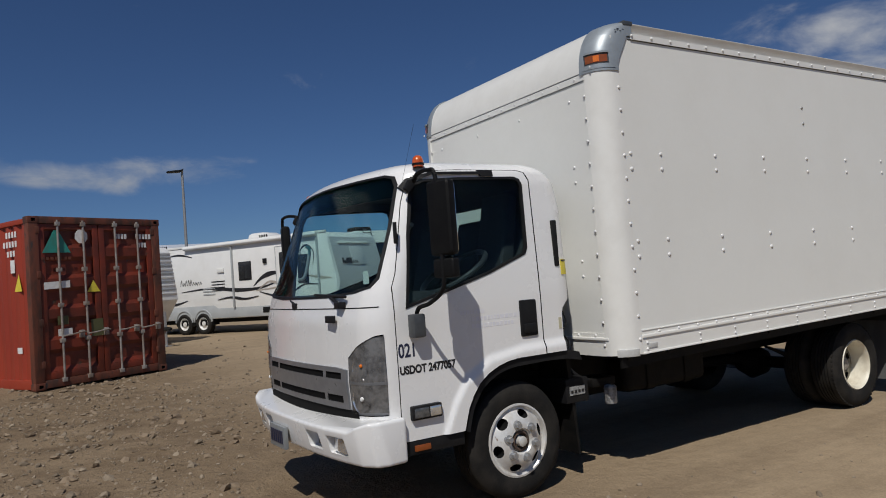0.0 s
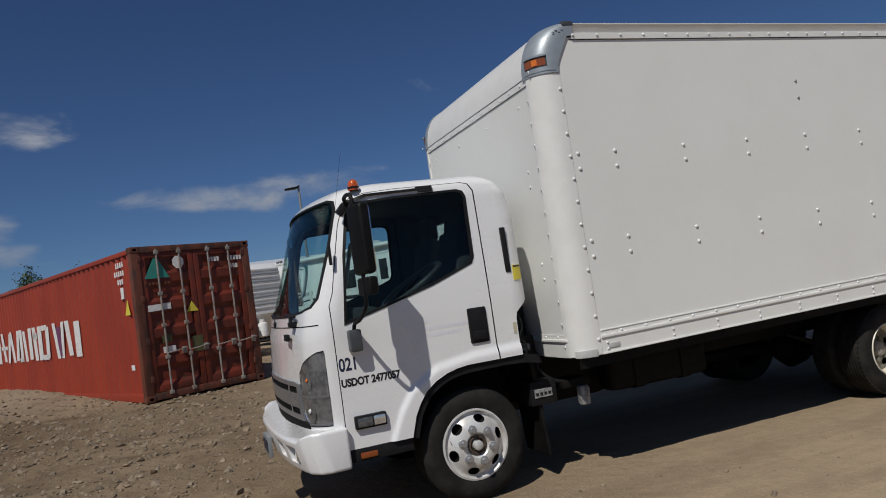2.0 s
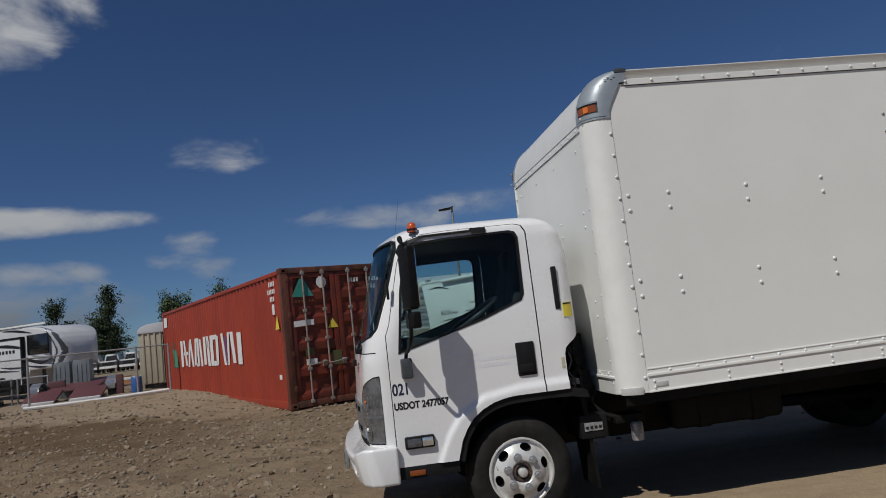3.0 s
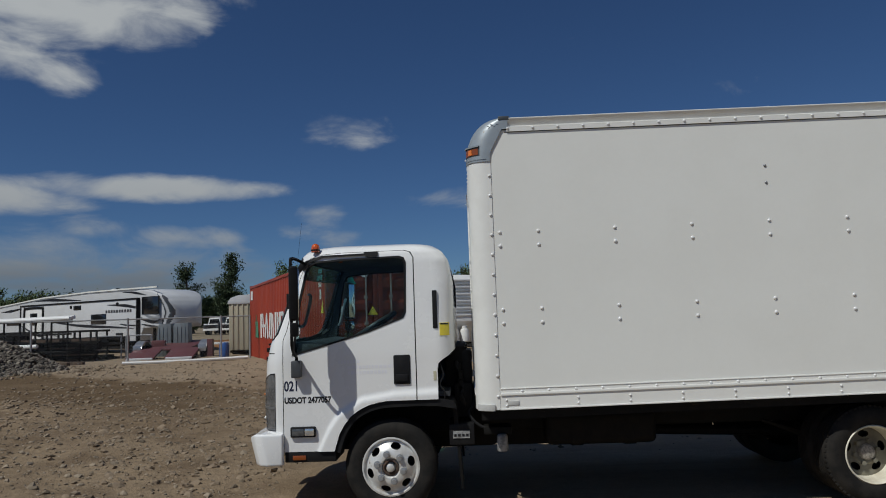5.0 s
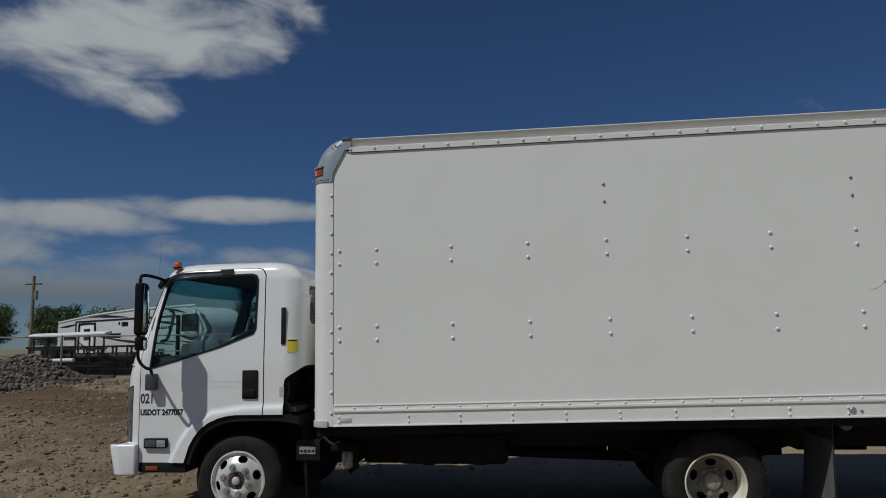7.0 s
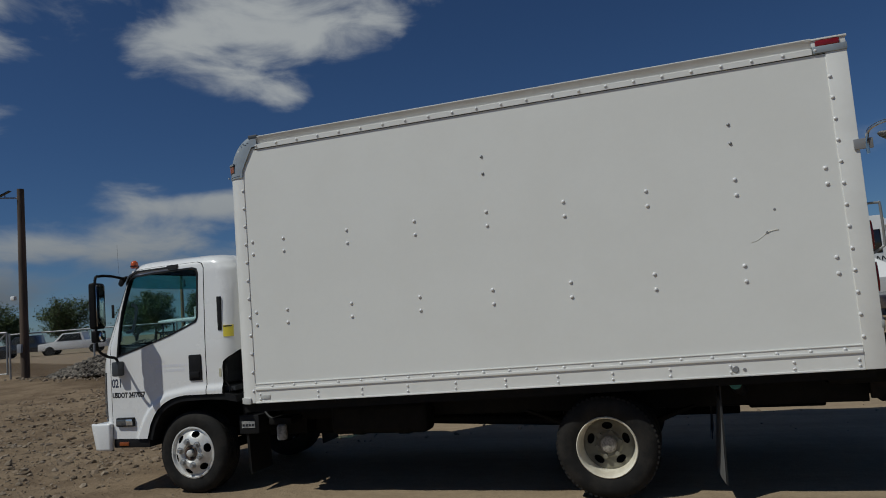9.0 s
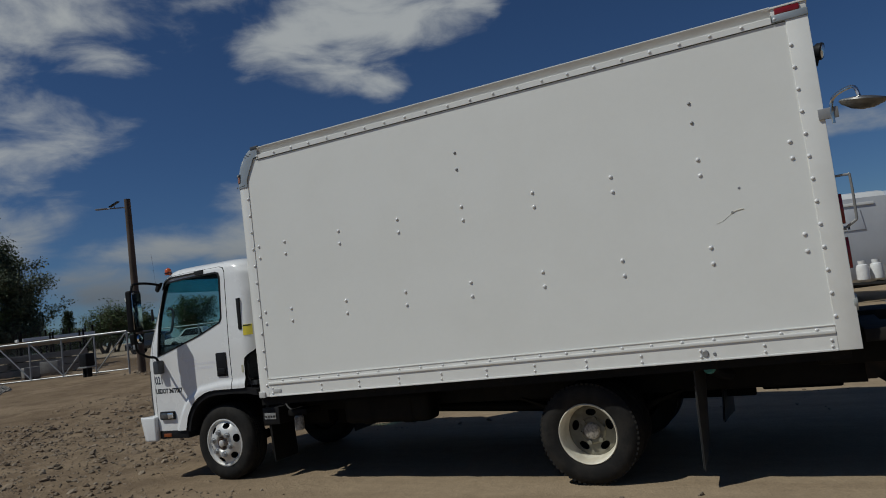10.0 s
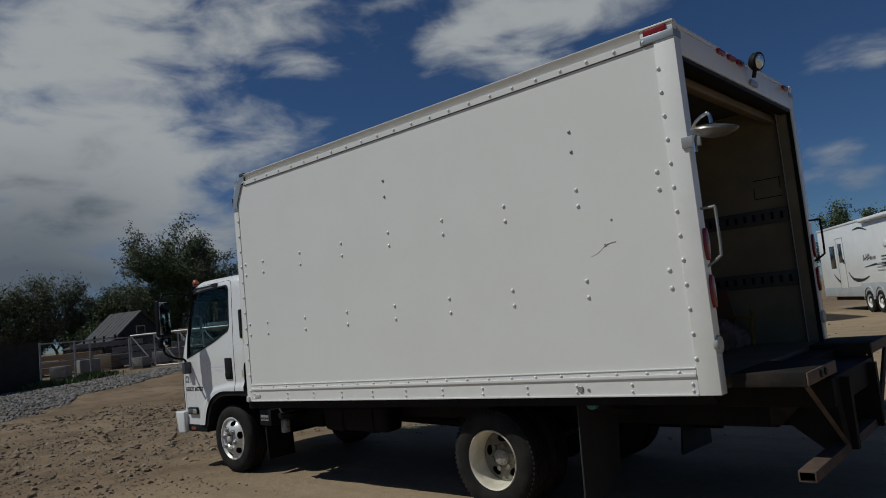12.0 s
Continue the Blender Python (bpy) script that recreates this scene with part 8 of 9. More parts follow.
    pipe_w = empty("plastic_pipe", "long white plastic pipe lying on the dirt", "pipe")
    part("tube", pipe(bend([(x, y, ground_height(x, y) + 0.045) for x, y in ((-11.3, 17.1), (-10.3, 17.5), (-9.0, 18.1), (-7.7, 18.75))]), 0.055), RV_WHITE, pipe_w)
    # racks with long pale pipes
    for name, label, p, q, z, leg in (("pipe_bundle", "white pipes on a dark steel rack", (-18.6, 21.0), (-14.9, 20.4), 2.0, 1.2), ("pipe_bundle", "white pipe on low trestles", (-18.3, 19.6), (-15.4, 19.2), 1.02, 0.5)):
        rack = empty(name, label, "pipes")
        for k in range(3 if z > 1.5 else 1):
            part("tube", rod((p[0], p[1] + 0.14 * k, z + 0.02 * k), (q[0], q[1] + 0.14 * k, z + 0.04 + 0.02 * k), 0.07), RV_WHITE, rack)
        n = 6 if z > 1.5 else 4
        for k in range(n):
            t = 0.04 + 0.92 * k / (n - 1)
            x, y = p[0] + (q[0] - p[0]) * t, p[1] + (q[1] - p[1]) * t
            part("stake", box(x - 0.025, x + 0.025, y + 0.05, y + 0.10, 0.2, z - 0.06), FRAME_BLACK, rack)
        for h in (leg, leg * 0.45):
            part("beam", rod((p[0], p[1] + 0.08, z - h), (q[0], q[1] + 0.08, z - h), 0.035, sides=6), FRAME_BLACK, rack)
    low = empty("utility_trailer", "dark steel utility trailer with wheels", "trailer", m=pose(-18.8, 22.4, 0.34, 0, 0, 0))
    part("bed", box(0, 5.2, 0, 1.8, 0.55, 0.72, 0.01), FRAME_BLACK, low)
    for x in (2.2, 3.2):
        rv_wheel(low, x, -0.02, 0.34, STEEL)
    crate = part("crate", box(-0.2, 0.75, -0.1, 0.7, 0.72, 1.25, 0.01), FRAME_BLACK, low)
    part("side_rail", box(0, 5.2, -0.04, 0.0, 0.72, 0.95, 0.01), FRAME_BLACK, low)
    rng = random.Random(8)
    for k in range(16):
        a, b = rng.uniform(-1.0, 2.5), rng.uniform(0.6, 3.2)
        y, z = rng.uniform(-0.9, 1.6), 0.74 + 0.03 * k
        beam = empty("steel_beam", "dark rusty steel beam among stored scrap", "steel", "stored steel", pose(-18.6 + a, 22.3 + y * 0.5, z if k < 9 else 0.36 + 0.04 * (k - 9), 0, 0, rng.uniform(-9, 9)))
        part("beam", box(0, b + 0.8, -0.05, 0.05, 0.0, 0.09, 0.005), FRAME_BLACK if k % 3 else RUST_STEEL, beam)
    for k in range(3):
        timber = empty("sleeper", "old dark railway sleeper on the dirt", "timber", "old sleepers", pose(-15.6 + 0.3 * k, 17.9 + 0.35 * k, 0.42, 0, 0, -4 + 3 * k))
        part("beam", box(-1.6, 1.6, -0.1, 0.1, -0.1, 0.08, 0.015), WOOD_POLE, timber)
    steel = empty("steel_rack", "dark steel storage rack holding scrap lengths", "rack", m=pose(-19.2, 21.7, 0.32, 0, 0, -4))
    for k in range(8):
        for y in (0.0, 0.7):
            part("post", box(k * 0.68, k * 0.68 + 0.06, y, y + 0.06, 0.0, 1.25), FRAME_BLACK, steel)
    for z in (0.35, 0.75, 1.18):
        for y in (0.0, 0.7):
            part("rail", box(-0.1, 4.9, y - 0.01, y + 0.07, z, z + 0.08), FRAME_BLACK, steel)
    for k in range(5):
        part("scrap_length", box(0.1 + 0.3 * k, 3.2 + 0.35 * k, 0.12 + 0.11 * k, 0.2 + 0.11 * k, 0.83, 0.93), RUST_STEEL, steel)
        part("scrap_length", box(0.4 + 0.2 * k, 4.0 + 0.1 * k, 0.12 + 0.11 * k, 0.2 + 0.11 * k, 0.43, 0.55), FRAME_BLACK, steel)
    # row of white pickups far back
    for k in range(4):
        truck2 = empty("parked_pickup", "white pickup parked in a distant row", "pickup", "parked pickups", pose(-32.3 + 2.05 * k, 80.0 + 0.3 * k, 0.5))
        part("body", prism([(0, 0.45), (0, 1.1), (0.1, 1.25), (1.8, 1.25), (1.9, 1.1), (1.9, 0.45)], "y", 0, 5.2, 0.05), material("dark pickup paint", (0.05, 0.05, 0.055), 0.3, coat=0.5), truck2)
        part("hood_edge", box(0.08, 1.82, -0.04, 0.3, 1.16, 1.30, 0.03), RV_WHITE, truck2)
        part("bumper", box(0.0, 1.9, -0.1, 0.05, 0.45, 0.72, 0.04), RV_WHITE, truck2)
        part("cab", prism([(0.10, 1.25), (0.32, 2.05), (1.58, 2.05), (1.80, 1.25)], "y", 1.3, 3.4, 0.05), RV_WHITE, truck2)
        part("windscreen", prism([(0.26, 1.28), (0.42, 1.86), (1.48, 1.86), (1.64, 1.28)], "y", 1.27, 1.3), DARK_GLASS, truck2)
        part("grille", box(0.3, 1.6, -0.02, 0.02, 0.75, 1.12, 0.02), BLACK_PLASTIC, truck2)
        for x in (0.0, 1.65):
            for y in (0.9, 4.1):
                part("wheel", rod((x, y, 0.36), (x + 0.25, y, 0.36), 0.36, sides=20), RUBBER, truck2)
    debris = empty("scrap_timber", "orange-brown scrap timber lying in the yard", "timber", m=pose(-13.2, 31.5, 0.38))
    for k in range(6):
        part("plank", box(-1.5 + 0.1 * k, 1.4 - 0.15 * k, 0.12 * k, 0.12 * k + 0.1, 0.0 + 0.07 * k, 0.07 + 0.07 * k), material("raw orange timber", (0.34, 0.17, 0.07), 0.8, other=(0.25, 0.13, 0.06), scale=4), debris).rotation_euler = (0, 0, 0.1 * k - 0.2)


build_behind_fence()


def heap_place(rng):
    while True:
        u, v = rng.uniform(-1, 1), rng.uniform(-1, 1)
        r = u * u + v * v
        if r < 1:
            x, y = -14.9 + 2.8 * u, 15.0 + 1.9 * v + 0.25 * u
            peak = (1.15 if x > -15.4 else max(0.25, 1.15 - 0.5 * (-15.4 - x))) + 0.15 * math.sin(1.7 * x) + 0.12 * math.sin(3.1 * y + x)
            return x, y, 0.30 + 0.76 * peak * (1 - r) ** 0.85 * (0.7 + 0.3 * rng.random())


stone_heap("rubble_heap", "heap of broken grey-brown rubble by the fence", 22000, heap_place, (0.02, 0.10), stone_material("rubble", (0.035, 0.030, 0.024), (0.23, 0.20, 0.162)), "rubble", 11, 0.7)


def heap_skirt(rng):
    a, d = rng.uniform(-2.6, 1.2), abs(rng.gauss(0, 0.28))
    x, y = -14.8 + (2.9 + 3 * d) * math.cos(a), 15.0 + (1.9 + 1.5 * d) * math.sin(a)
    return x, y, ground_height(x, y)


stone_heap("loose_stones", "broken stones spread round the foot of the rubble", 600, heap_skirt, (0.02, 0.08), STONE, "stones", 13, 0.7)


def strip_place(rng):
    """A band from the dark screen along the fence to the middle of the gate."""
    while True:
        t, d = rng.random(), rng.random()
        ax, ay = -23.0 - 3.2 * t, -1.0 + 14.2 * t
        bx, by = -10.3 - 12.0 * t, -0.8 + 12.0 * t
        d *= 1 + 0.06 * math.sin(9 * t) + 0.05 * math.sin(23 * t)
        x, y = ax + (bx - ax) * d, ay + (by - ay) * d
        if rng.random() < min(1.0, 0.25 + 4.0 * (1.05 - d)):
            return x, y, ground_height(x, y) - 0.01


stone_heap("gravel_strip", "broad strip of grey gravel in front of the gate", 26000, strip_place, (0.025, 0.075), GRAVEL, "gravel", 21, 0.7)


def bank_place(rng):
    while True:
        x, y = rng.uniform(-13, -3.2), rng.uniform(6.5, 16.0)
        if (x + 3.1) * 0.9 + (y - 10.77) * 0.44 > -0.3 or (8.6 < y < 11.6 and rng.random() < 0.75):
            continue
        return x, y, ground_height(x, y)


stone_heap("loose_stones", "small pale stones on the turned bank", 900, bank_place, (0.008, 0.04), STONE, "stones", 31)


def build_weeds():
    rng = random.Random(77)
    verts, faces = [], []
    for _ in range(5200):
        t = rng.random()
        x, y = -24.6 - 3.4 * t + rng.gauss(0, 0.22) + 0.35, 6.2 + 4.4 * t + rng.gauss(0, 0.22) - 0.2
        z = ground_height(x, y) - 0.02
        h = rng.uniform(0.10, 0.34) * (0.6 + 0.5 * math.sin(5 * t + 1) ** 2)
        a = rng.uniform(0, 6.283)
        lean = Vector((rng.gauss(0, 0.35), rng.gauss(0, 0.35), 1)) * h
        w = Vector((math.cos(a), math.sin(a), 0)) * 0.02
        p = Vector((x, y, z))
        b = len(verts)
        verts += [p - w, p + w, p + lean * 0.6 + w * 1.6, p + lean, p + lean * 0.6 - w * 1.6]
        faces.append((b, b + 1, b + 2, b + 3, b + 4))
    me = bpy.data.meshes.new("weeds")
    me.from_pydata(verts, [], faces)
    me.materials.append(stone_material("weed green", (0.05, 0.085, 0.02), (0.12, 0.16, 0.05)))
    tagged(new("weeds", me), "low green weeds along the foot of the fence", "weeds", "", "stuff")


build_weeds()

# ---- yard beyond the gate ----
LUMBER = material("stacked pale timber", (0.44, 0.29, 0.15), 0.8, other=(0.33, 0.22, 0.12), scale=2, stretch=(0.3, 1, 6), amount=0.8)


def build_beyond_gate():
    rng = random.Random(5)
    rows = [(-35.1, 20.5, 5.2, 1.95, "brown"), (-38.0, 23.6, 4.4, 2.2, "white"), (-33.5, 15.6, 4.5, 1.15, "grey"), (-31.8, 19.0, 4.0, 1.0, "grey"), (-36.5, 11.5, 4.0, 1.2, "brown"), (-39.5, 15.5, 4.0, 1.6, "grey")]
    for x, y, length, h, kind in rows:
        st = empty("timber_stack", "stack of %s boards stored beyond the gate" % {"brown": "brown timber", "white": "white wrapped", "grey": "weathered grey"}[kind], "timber", "stacks beyond the gate", pose(x, y, rise(x, y), 0, 0, 58 + rng.uniform(-8, 8)))
        mat = {"brown": LUMBER, "white": RV_WHITE, "grey": material("weathered board", (0.20, 0.185, 0.165), 0.85, other=(0.11, 0.10, 0.09), scale=3)}[kind]
        z = 0.12 if h < 1.5 else h - 0.34
        if h > 1.5:
            for dx in (-0.45, -0.15, 0.15, 0.45):
                for dy in (-1.1, 1.0):
                    part("rack_leg", box(dx * length, dx * length + 0.1, dy, dy + 0.1, -0.05, h + 0.35), FRAME_BLACK, st)
        while z < h:
            n = rng.randint(2, 3)
            for k in range(n):
                part("board", box(-length / 2 + rng.uniform(0, 0.4), length / 2 - rng.uniform(0, 0.4), -1.2 + k * 2.4 / n, -1.2 + (k + 0.94) * 2.4 / n, z, z + 0.30, 0.01), mat, st)
            z += 0.36
        for dx in (-length * 0.3, 0.0, length * 0.3):
            part("bearer", box(dx, dx + 0.1, -1.2, 1.2, (-0.05 if h < 1.5 else h - 0.46), (0.12 if h < 1.5 else h - 0.34)), WOOD_POLE, st)
    for x, y, turn, label, mat in ((-50.5, 38.6, 28, "dark pickup parked far beyond the fence", "dark"), (-47, 40, 30, "white van parked far beyond the fence", "white"), (-34.2, 6.0, 130, "tall white van parked behind the dark screen", "white")):
        v = empty("parked_vehicle", label, "vehicle", m=pose(x, y, rise(x, y), 0, 0, turn) @ Matrix.Scale(1.12 if label.startswith("tall") else 1.0, 4))
        paint = material("dark vehicle paint", (0.02, 0.022, 0.026), 0.25, coat=0.7) if mat == "dark" else RV_WHITE
        part("body", prism([(0, 0.4), (0, 0.95), (1.2, 1.08), (1.9, 1.75), (3.4, 1.78), (3.6, 1.08), (5.3, 1.05), (5.3, 0.4)], "y", 0, 1.9, 0.06), paint, v)
        part("windows", prism([(1.45, 1.12), (1.95, 1.66), (3.25, 1.68), (3.4, 1.12)], "y", 1.895, 1.91), DARK_GLASS, v)
        part("windows", prism([(1.45, 1.12), (1.95, 1.66), (3.25, 1.68), (3.4, 1.12)], "y", -0.01, 0.005), DARK_GLASS, v)
        for xx in (0.9, 4.3):
            for yy in (0.0, 1.7):
                part("wheel", rod((xx, yy - 0.02, 0.36), (xx, yy + 0.22, 0.36), 0.36, sides=20), RUBBER, v)
    for x, y, s in ((-30.2, 9.2, 0.8), (-31.5, 11.0, 1.0), (-29.5, 12.8, 0.7), (-30.8, 14.6, 0.9), (-33.0, 8.2, 1.1), (-28.0, 15.6, 0.7), (-29.4, 17.6, 0.9), (-33.8, 13.0, 1.2)):
        s *= 0.8
        c = empty("stone_pallet", "pallet of pale blocks standing beyond the gate", "pallet", "stacks beyond the gate", pose(x, y, rise(x, y), 0, 0, rng.uniform(0, 90)))
        part("block", box(-0.6 * s, 0.6 * s, -0.5 * s, 0.5 * s, 0.13, 0.13 + 0.8 * s, 0.03), material("stacked grey block", (0.24, 0.23, 0.21), 0.85, other=(0.13, 0.12, 0.11), scale=4) if s < 0.85 else PLY, c)
        part("pallet", box(-0.6 * s, 0.6 * s, -0.5 * s, 0.5 * s, -0.04, 0.13), WOOD_POLE, c)
    house = empty("house", "small dark timber house with a steep grey roof", "house", m=pose(-53.5, 23.0, 0.0, 0, 0, 14))
    SIDING = material("dark house siding", (0.02, 0.021, 0.02), 0.85, other=(0.035, 0.035, 0.032), scale=3, stretch=(1, 1, 8))
    ROOF = material("grey roof sheet", (0.052, 0.054, 0.057), 0.8, other=(0.040, 0.041, 0.044), scale=2, bump=0.3)
    part("wall", prism([(-2.2, 0.0), (2.2, 0.0), (2.2, 2.4), (0.0, 4.12), (-2.2, 2.4)], "x", -1.7, 1.7), SIDING, house)
    for s in (1, -1):
        part("roof", prism([(0.0, 4.34), (s * 2.5, 2.36), (s * 2.5, 2.26), (0.0, 4.20)], "x", -2.0, 1.95), ROOF, house, "steep grey roof slope")
    for k in range(9):
        seam = part("roof_seam", prism([(0.0, 4.36), (-2.51, 2.38), (-2.51, 2.34), (0.0, 4.31)], "x", -1.95 + k * 0.48, -1.91 + k * 0.48), ROOF, house)
    part("porch_roof", prism([(-2.3, 2.22), (-4.3, 1.72), (-4.3, 1.64), (-2.3, 2.12)], "x", -2.4, 1.9), ROOF, house)
    part("porch_wall", box(-2.2, 1.8, -4.1, -2.2, 0.0, 1.66), SIDING, house)
    win = part("window", box(1.68, 1.73, -0.45, 0.45, 2.3, 3.1, 0.02), RV_GREY, house)
    part("pane", box(1.72, 1.75, -0.38, 0.38, 2.36, 3.04), DARK_GLASS, win)
    hall = empty("warehouse", "long low white warehouse behind the trailers", "building", m=pose(1.0, 62.0, rise(1, 62)))
    part("wall", box(0, 45, 0, 20, 0, 5.6), RV_WHITE, hall)
    part("roof", prism([(-0.3, 5.6), (10.0, 6.75), (20.3, 5.6), (20.3, 5.5), (-0.3, 5.5)], "x", -0.3, 45.3), RV_WHITE, hall, "pale low-pitched roof")
    for k in range(5):
        part("door", box(4 + k * 8, 7.5 + k * 8, -0.05, 0.02, 0, 4.0, 0.02), RV_GREY, hall)


build_beyond_gate()

# ---- trees ----
LEAF = [stone_material("leaves dark", (0.030, 0.050, 0.018), (0.110, 0.155, 0.058)), stone_material("leaves grey-green", (0.042, 0.060, 0.030), (0.165, 0.190, 0.115)), stone_material("conifer needles", (0.014, 0.028, 0.012), (0.055, 0.082, 0.034))]
BARK = material("tree bark", (0.085, 0.065, 0.05), 0.9, other=(0.05, 0.04, 0.032), scale=5, bump=0.6)


def build_tree(x, y, h, spread, seed, leaf=0, leaves=2600, size=0.30, bare=0.0, trunk=0.26, conifer=False, column=False, label="broad leafy tree with a ragged crown"):
    """Trunk, limbs and twigs; leaf sprays along the twigs."""
    rng = random.Random(seed)
    tree = empty("tree", label, "tree", "trees round the yard", pose(x, y, rise(x, y) - 0.05))
    wood = bmesh.new()
    tips = []

    def limb(p, d, length, r, depth):
        pts = [p]
        q, dd = p.copy(), d.copy()
        n = 4
        for k in range(n):
            dd = (dd + Vector((rng.uniform(-1, 1), rng.uniform(-1, 1), rng.uniform(-0.4, 0.7))) * 0.22).normalized()
            q = q + dd * length / n
            pts.append(q.copy())
        sides = 7 if depth < 1 else 4
        rings = []
        for i, c in enumerate(pts):
            rr = max(0.012, r * (1 - 0.75 * i / n))
            rings.append([wood.verts.new(c + rr * Vector((math.cos(a), math.sin(a), 0))) for a in [2 * math.pi * k / sides for k in range(sides)]])
        for a, b in zip(rings, rings[1:]):
            for k in range(sides):
                wood.faces.new((a[k], a[(k + 1) % sides], b[(k + 1) % sides], b[k]))
        if depth >= 2:
            tips.extend((c, depth) for c in pts[1:])
        if depth < 3:
            for i in range(1, n + 1):
                for _ in range(3 if depth == 0 else 2):
                    a = rng.uniform(0, 6.283)
                    out = Vector((math.cos(a), math.sin(a), rng.uniform(0.1, 0.9))).normalized()
                    limb(pts[i], (dd * 0.45 + out).normalized(), length * rng.uniform(0.42, 0.62), r * 0.45 * (1 - 0.12 * i), depth + 1)

    if conifer:
        limb0 = [Vector((0, 0, 0)), Vector((0, 0, h))]
        pipe(limb0, trunk * 0.5, wood, 6)
        for k in range(46):
            z = h * (0.10 + 0.88 * k / 46)
            for _ in range(3):
                a = rng.uniform(0, 6.283)
                reach = spread * (1.02 - z / h) * rng.uniform(0.6, 1.1)
                for f in (0.3, 0.6, 0.9, 1.0):
                    tips.append((Vector((math.cos(a) * reach * f, math.sin(a) * reach * f, z - 0.12 * reach * f)), 2))
    elif column:
        pipe([Vector((0, 0, 0)), Vector((0.1, 0.05, h * 0.5)), Vector((0, 0, h * 0.97))], trunk * 0.5, wood, 6)
        lobes = [(rng.uniform(0, 6.283), rng.uniform(0.2, 0.95), rng.uniform(0.75, 1.12)) for _ in range(26)]
        for a, f, k in lobes:
            reach = spread * min(1.0, 2.6 * (1 - f), 0.55 + 2.2 * f) * k
            base = Vector((0, 0, h * f * 0.85))
            tip = Vector((math.cos(a) * reach * 0.8, math.sin(a) * reach * 0.8, min(h * 0.98, h * f * 0.85 + 0.16 * h)))
            pipe([base, tip], 0.04, wood, 4)
            for _ in range(26):
                q = base.lerp(tip, rng.uniform(0.2, 1.05))
                tips.append((q + Vector((rng.gauss(0, 1), rng.gauss(0, 1), rng.gauss(0, 1.2))) * spread * 0.16, 2))
    else:
        stems = rng.randint(1, 3)
        for _ in range(stems):
            lean = Vector((rng.uniform(-0.35, 0.35), rng.uniform(-0.35, 0.35), 1)).normalized()
            limb(Vector((rng.uniform(-0.3, 0.3), rng.uniform(-0.3, 0.3), 0)), lean, h * rng.uniform(0.62, 0.74), trunk, 0)
        top = max(c.z for c, d in tips) + size * 0.6
        wide = sorted(math.hypot(c.x, c.y) for c, d in tips)[int(len(tips) * 0.97)] + size * 0.6
        grow = Matrix.Diagonal((spread / wide, spread / wide, h / top))
        for v in wood.verts:
            v.co = grow @ v.co
        tips[:] = [(grow @ c, d) for c, d in tips]
    part("trunk", wood, BARK, tree, smooth=60)
    verts, faces = [], []
    # bare twigs mostly towards the top
    alive = [c for c, d in tips if rng.random() > bare * (0.6 + 3.5 * max(0.0, c.z / h - 0.72))]
    per = max(1, leaves // max(1, len(alive)))
    for c in alive:
        for _ in range(per):
            o = c + Vector((rng.gauss(0, 1), rng.gauss(0, 1), rng.gauss(0, 0.7))) * size * 0.85
            if o.z < 0.1:
                continue
            a = Euler((rng.uniform(-1.2, 1.2), rng.uniform(-1.2, 1.2), rng.uniform(0, 6.3))).to_matrix()
            s = size * rng.uniform(0.45, 1.0)
            b = len(verts)
            verts += [o + a @ Vector(p) * s for p in ((-0.5, 0, 0), (0, -0.28, 0.06), (0.5, 0, 0), (0, 0.28, -0.04))]
            faces.append((b, b + 1, b + 2, b + 3))
    me = bpy.data.meshes.new("crown")
    me.from_pydata(verts, [], faces)
    me.materials.append(LEAF[leaf])
    crown = new("crown", me)
    crown.parent = tree
    tagged(crown, kind="stuff")


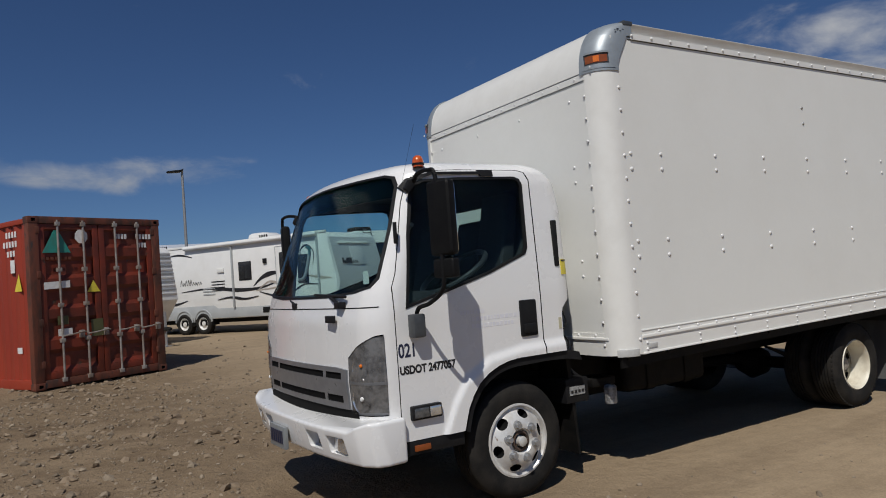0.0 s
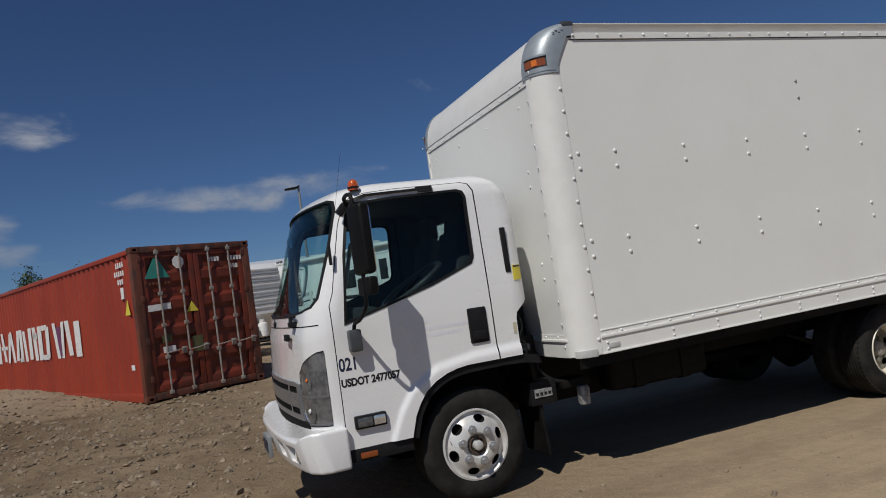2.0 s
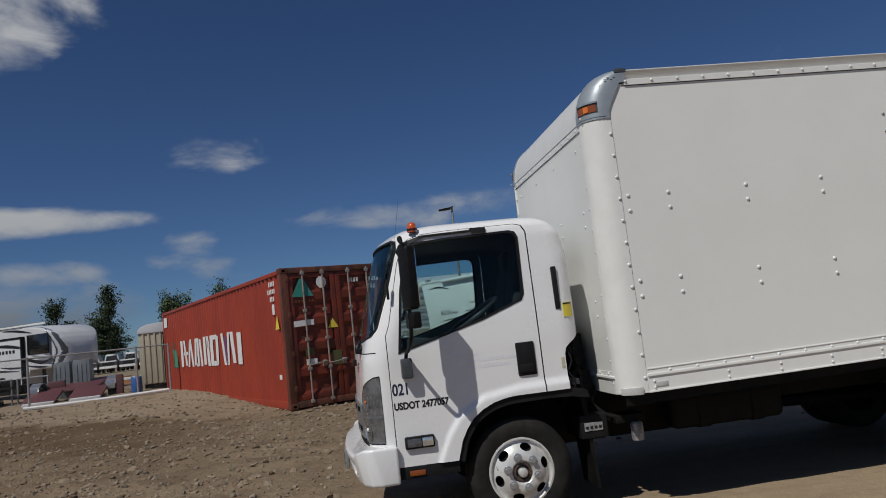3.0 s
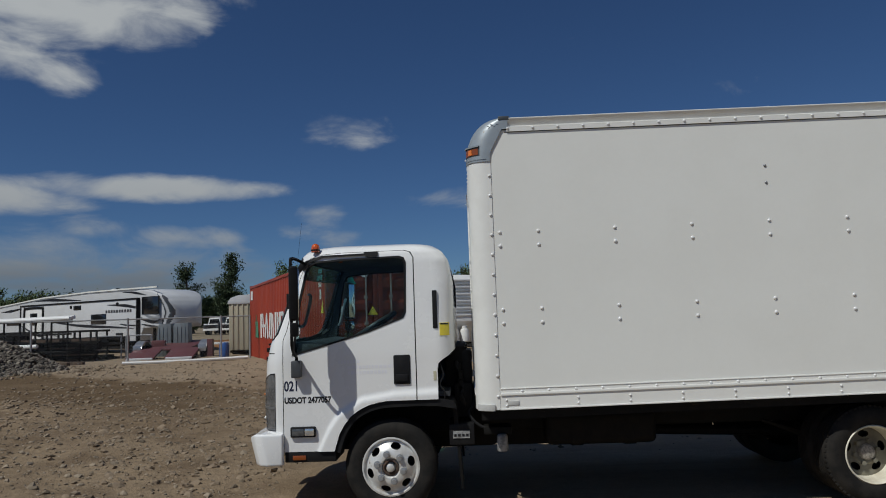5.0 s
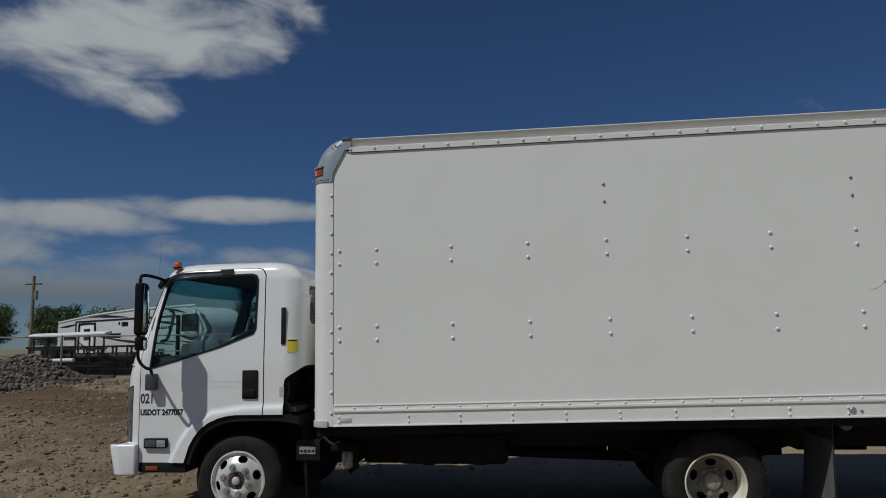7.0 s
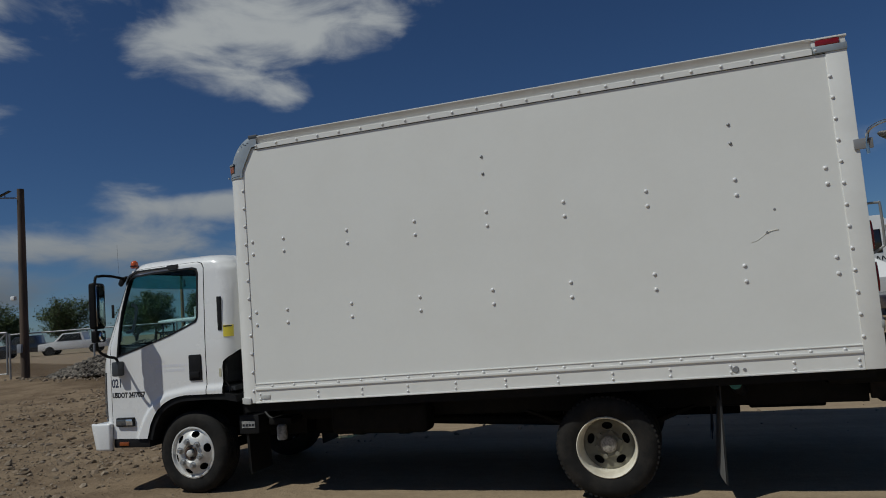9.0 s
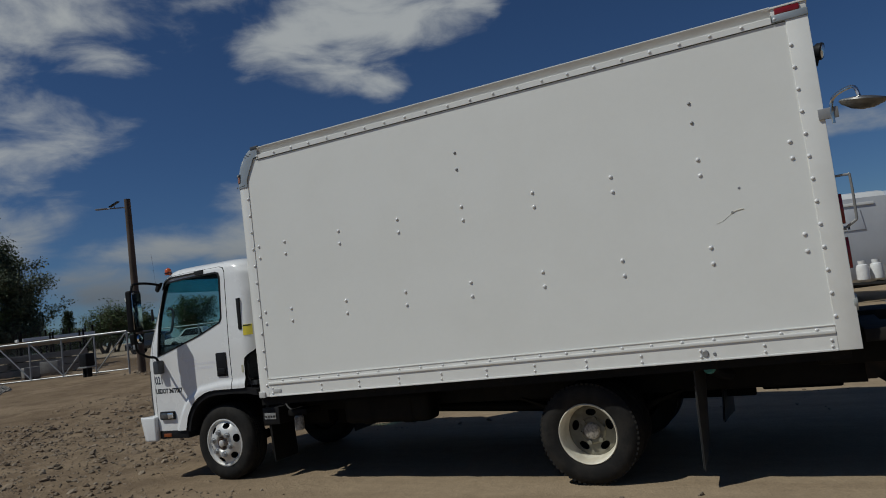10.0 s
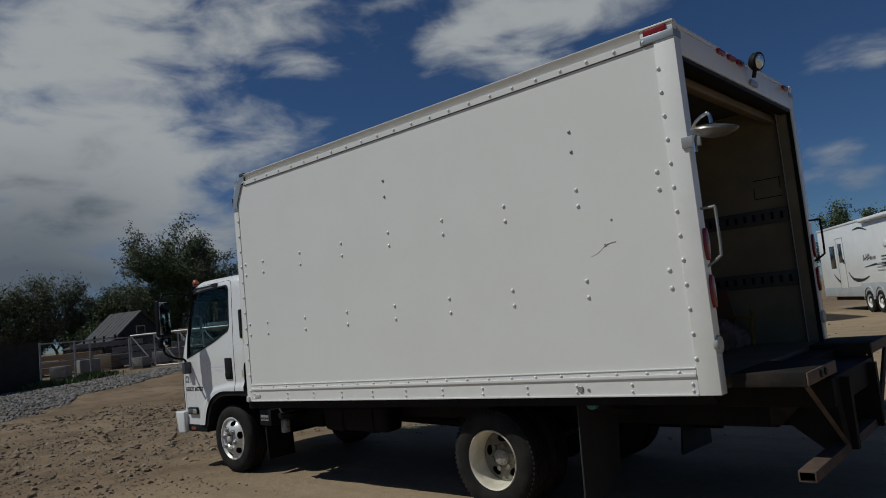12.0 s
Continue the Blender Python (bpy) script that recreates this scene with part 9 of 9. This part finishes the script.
def build_trees():
    ragged = "tall ragged tree with bare branches among grey-green leaves"
    build_tree(-61.5, 27.3, 12.8, 6.6, 1, 1, 30000, 0.30, bare=0.28, trunk=0.3, label=ragged)
    build_tree(-57.8, 33.6, 14.2, 5.6, 2, 1, 30000, 0.30, bare=0.30, trunk=0.3, label=ragged)
    build_tree(-59.4, 30.6, 10.2, 4.4, 3, 0, 20000, 0.30, bare=0.1, trunk=0.3)
    build_tree(-72.0, 20.5, 8.4, 4.2, 4, 1, 15000, 0.32)
    build_tree(-68.0, 23.2, 9.6, 3.8, 5, 1, 17000, 0.30, bare=0.1)
    build_tree(-64.8, 26.6, 7.7, 3.2, 6, 0, 13000, 0.30)
    build_tree(-76.0, 16.0, 8.4, 4.4, 16, 0, 12000, 0.34)
    build_tree(-84, 62.0, 8.2, 4.6, 7, 0, 11000, 0.36)
    build_tree(-87.5, 66.5, 7.4, 3.4, 17, 0, 10000, 0.34)
    build_tree(-84.0, 69.0, 6.2, 3.0, 18, 0, 8000, 0.34)
    build_tree(-93, 63.0, 6.9, 2.2, 8, 2, 6000, 0.34, conifer=True, label="dark pointed conifer beyond the gate")
    for k, (x, y, h) in enumerate(((-95, 57, 4.8), (-96, 61, 4.5), (-98, 66, 4.9), (-101, 71, 4.3))):
        build_tree(x, y, h, 4.2, 90 + k, 0, 6000, 0.36, label="low dark hedge tree far beyond the gate")
    poplar = "dark upright poplar-like tree"
    build_tree(-36.0, 84, 9.1, 2.1, 9, 2, 9000, 0.34, column=True, label=poplar)
    build_tree(-29.9, 83, 10.2, 2.2, 10, 2, 12000, 0.34, column=True, label=poplar)
    build_tree(-33.6, 86, 5.3, 1.6, 11, 0, 5000, 0.34)
    for k, (x, y, h) in enumerate(((-62, 88, 7.2), (-70, 92, 8.0), (-78, 90, 8.4), (-86, 95, 8.0), (-55, 92, 6.8), (-66, 100, 7.4), (-96, 90, 9), (-59, 96, 7.4), (-74, 97, 7.8))):
        build_tree(x, y, h, 4.6, 20 + k, 0, 11000, 0.42)
    for k, (x, y) in enumerate(((-52, 104), (-47.5, 106), (-43, 104), (-39.5, 106))):
        build_tree(x, y, 4.9 + 0.5 * (k % 2), 3.4, 50 + k, 0, 5000, 0.42)
    build_tree(-2.9, 60, 6.3, 2.2, 40, 0, 8000, 0.32)
    build_tree(-0.4, 61, 6.6, 2.0, 41, 0, 8000, 0.32)
    build_tree(-10.8, 80, 9.4, 2.3, 45, 0, 9000, 0.34)
    build_tree(-7.6, 82, 8.2, 1.6, 46, 0, 7000, 0.34)
    build_tree(-21.6, 80, 8.9, 1.7, 42, 0, 7000, 0.36)
    build_tree(-15.5, 80, 9.6, 2.6, 43, 0, 8000, 0.36)
    build_tree(-68.5, 27.0, 7.6, 3.4, 71, 1, 13000, 0.30)
    build_tree(-64.5, 30.0, 8.2, 3.2, 72, 0, 13000, 0.30)
    build_tree(-74.0, 23.0, 8.0, 3.8, 73, 0, 12000, 0.32)
    for k, (x, y, h, r) in enumerate(((-66, 25, 4.8, 3.0), (-70.5, 21, 5.2, 3.4), (-60.5, 29.5, 4.8, 3.0), (-58, 32.5, 4.6, 3.2), (-75, 18, 5.0, 3.4), (-63, 27.5, 4.6, 2.6), (-62.5, 25.0, 4.4, 3.0))):
        build_tree(x, y, h, r, 60 + k, k % 2, 9000, 0.30, trunk=0.12, label="low dense shrub below the trees")

build_trees()
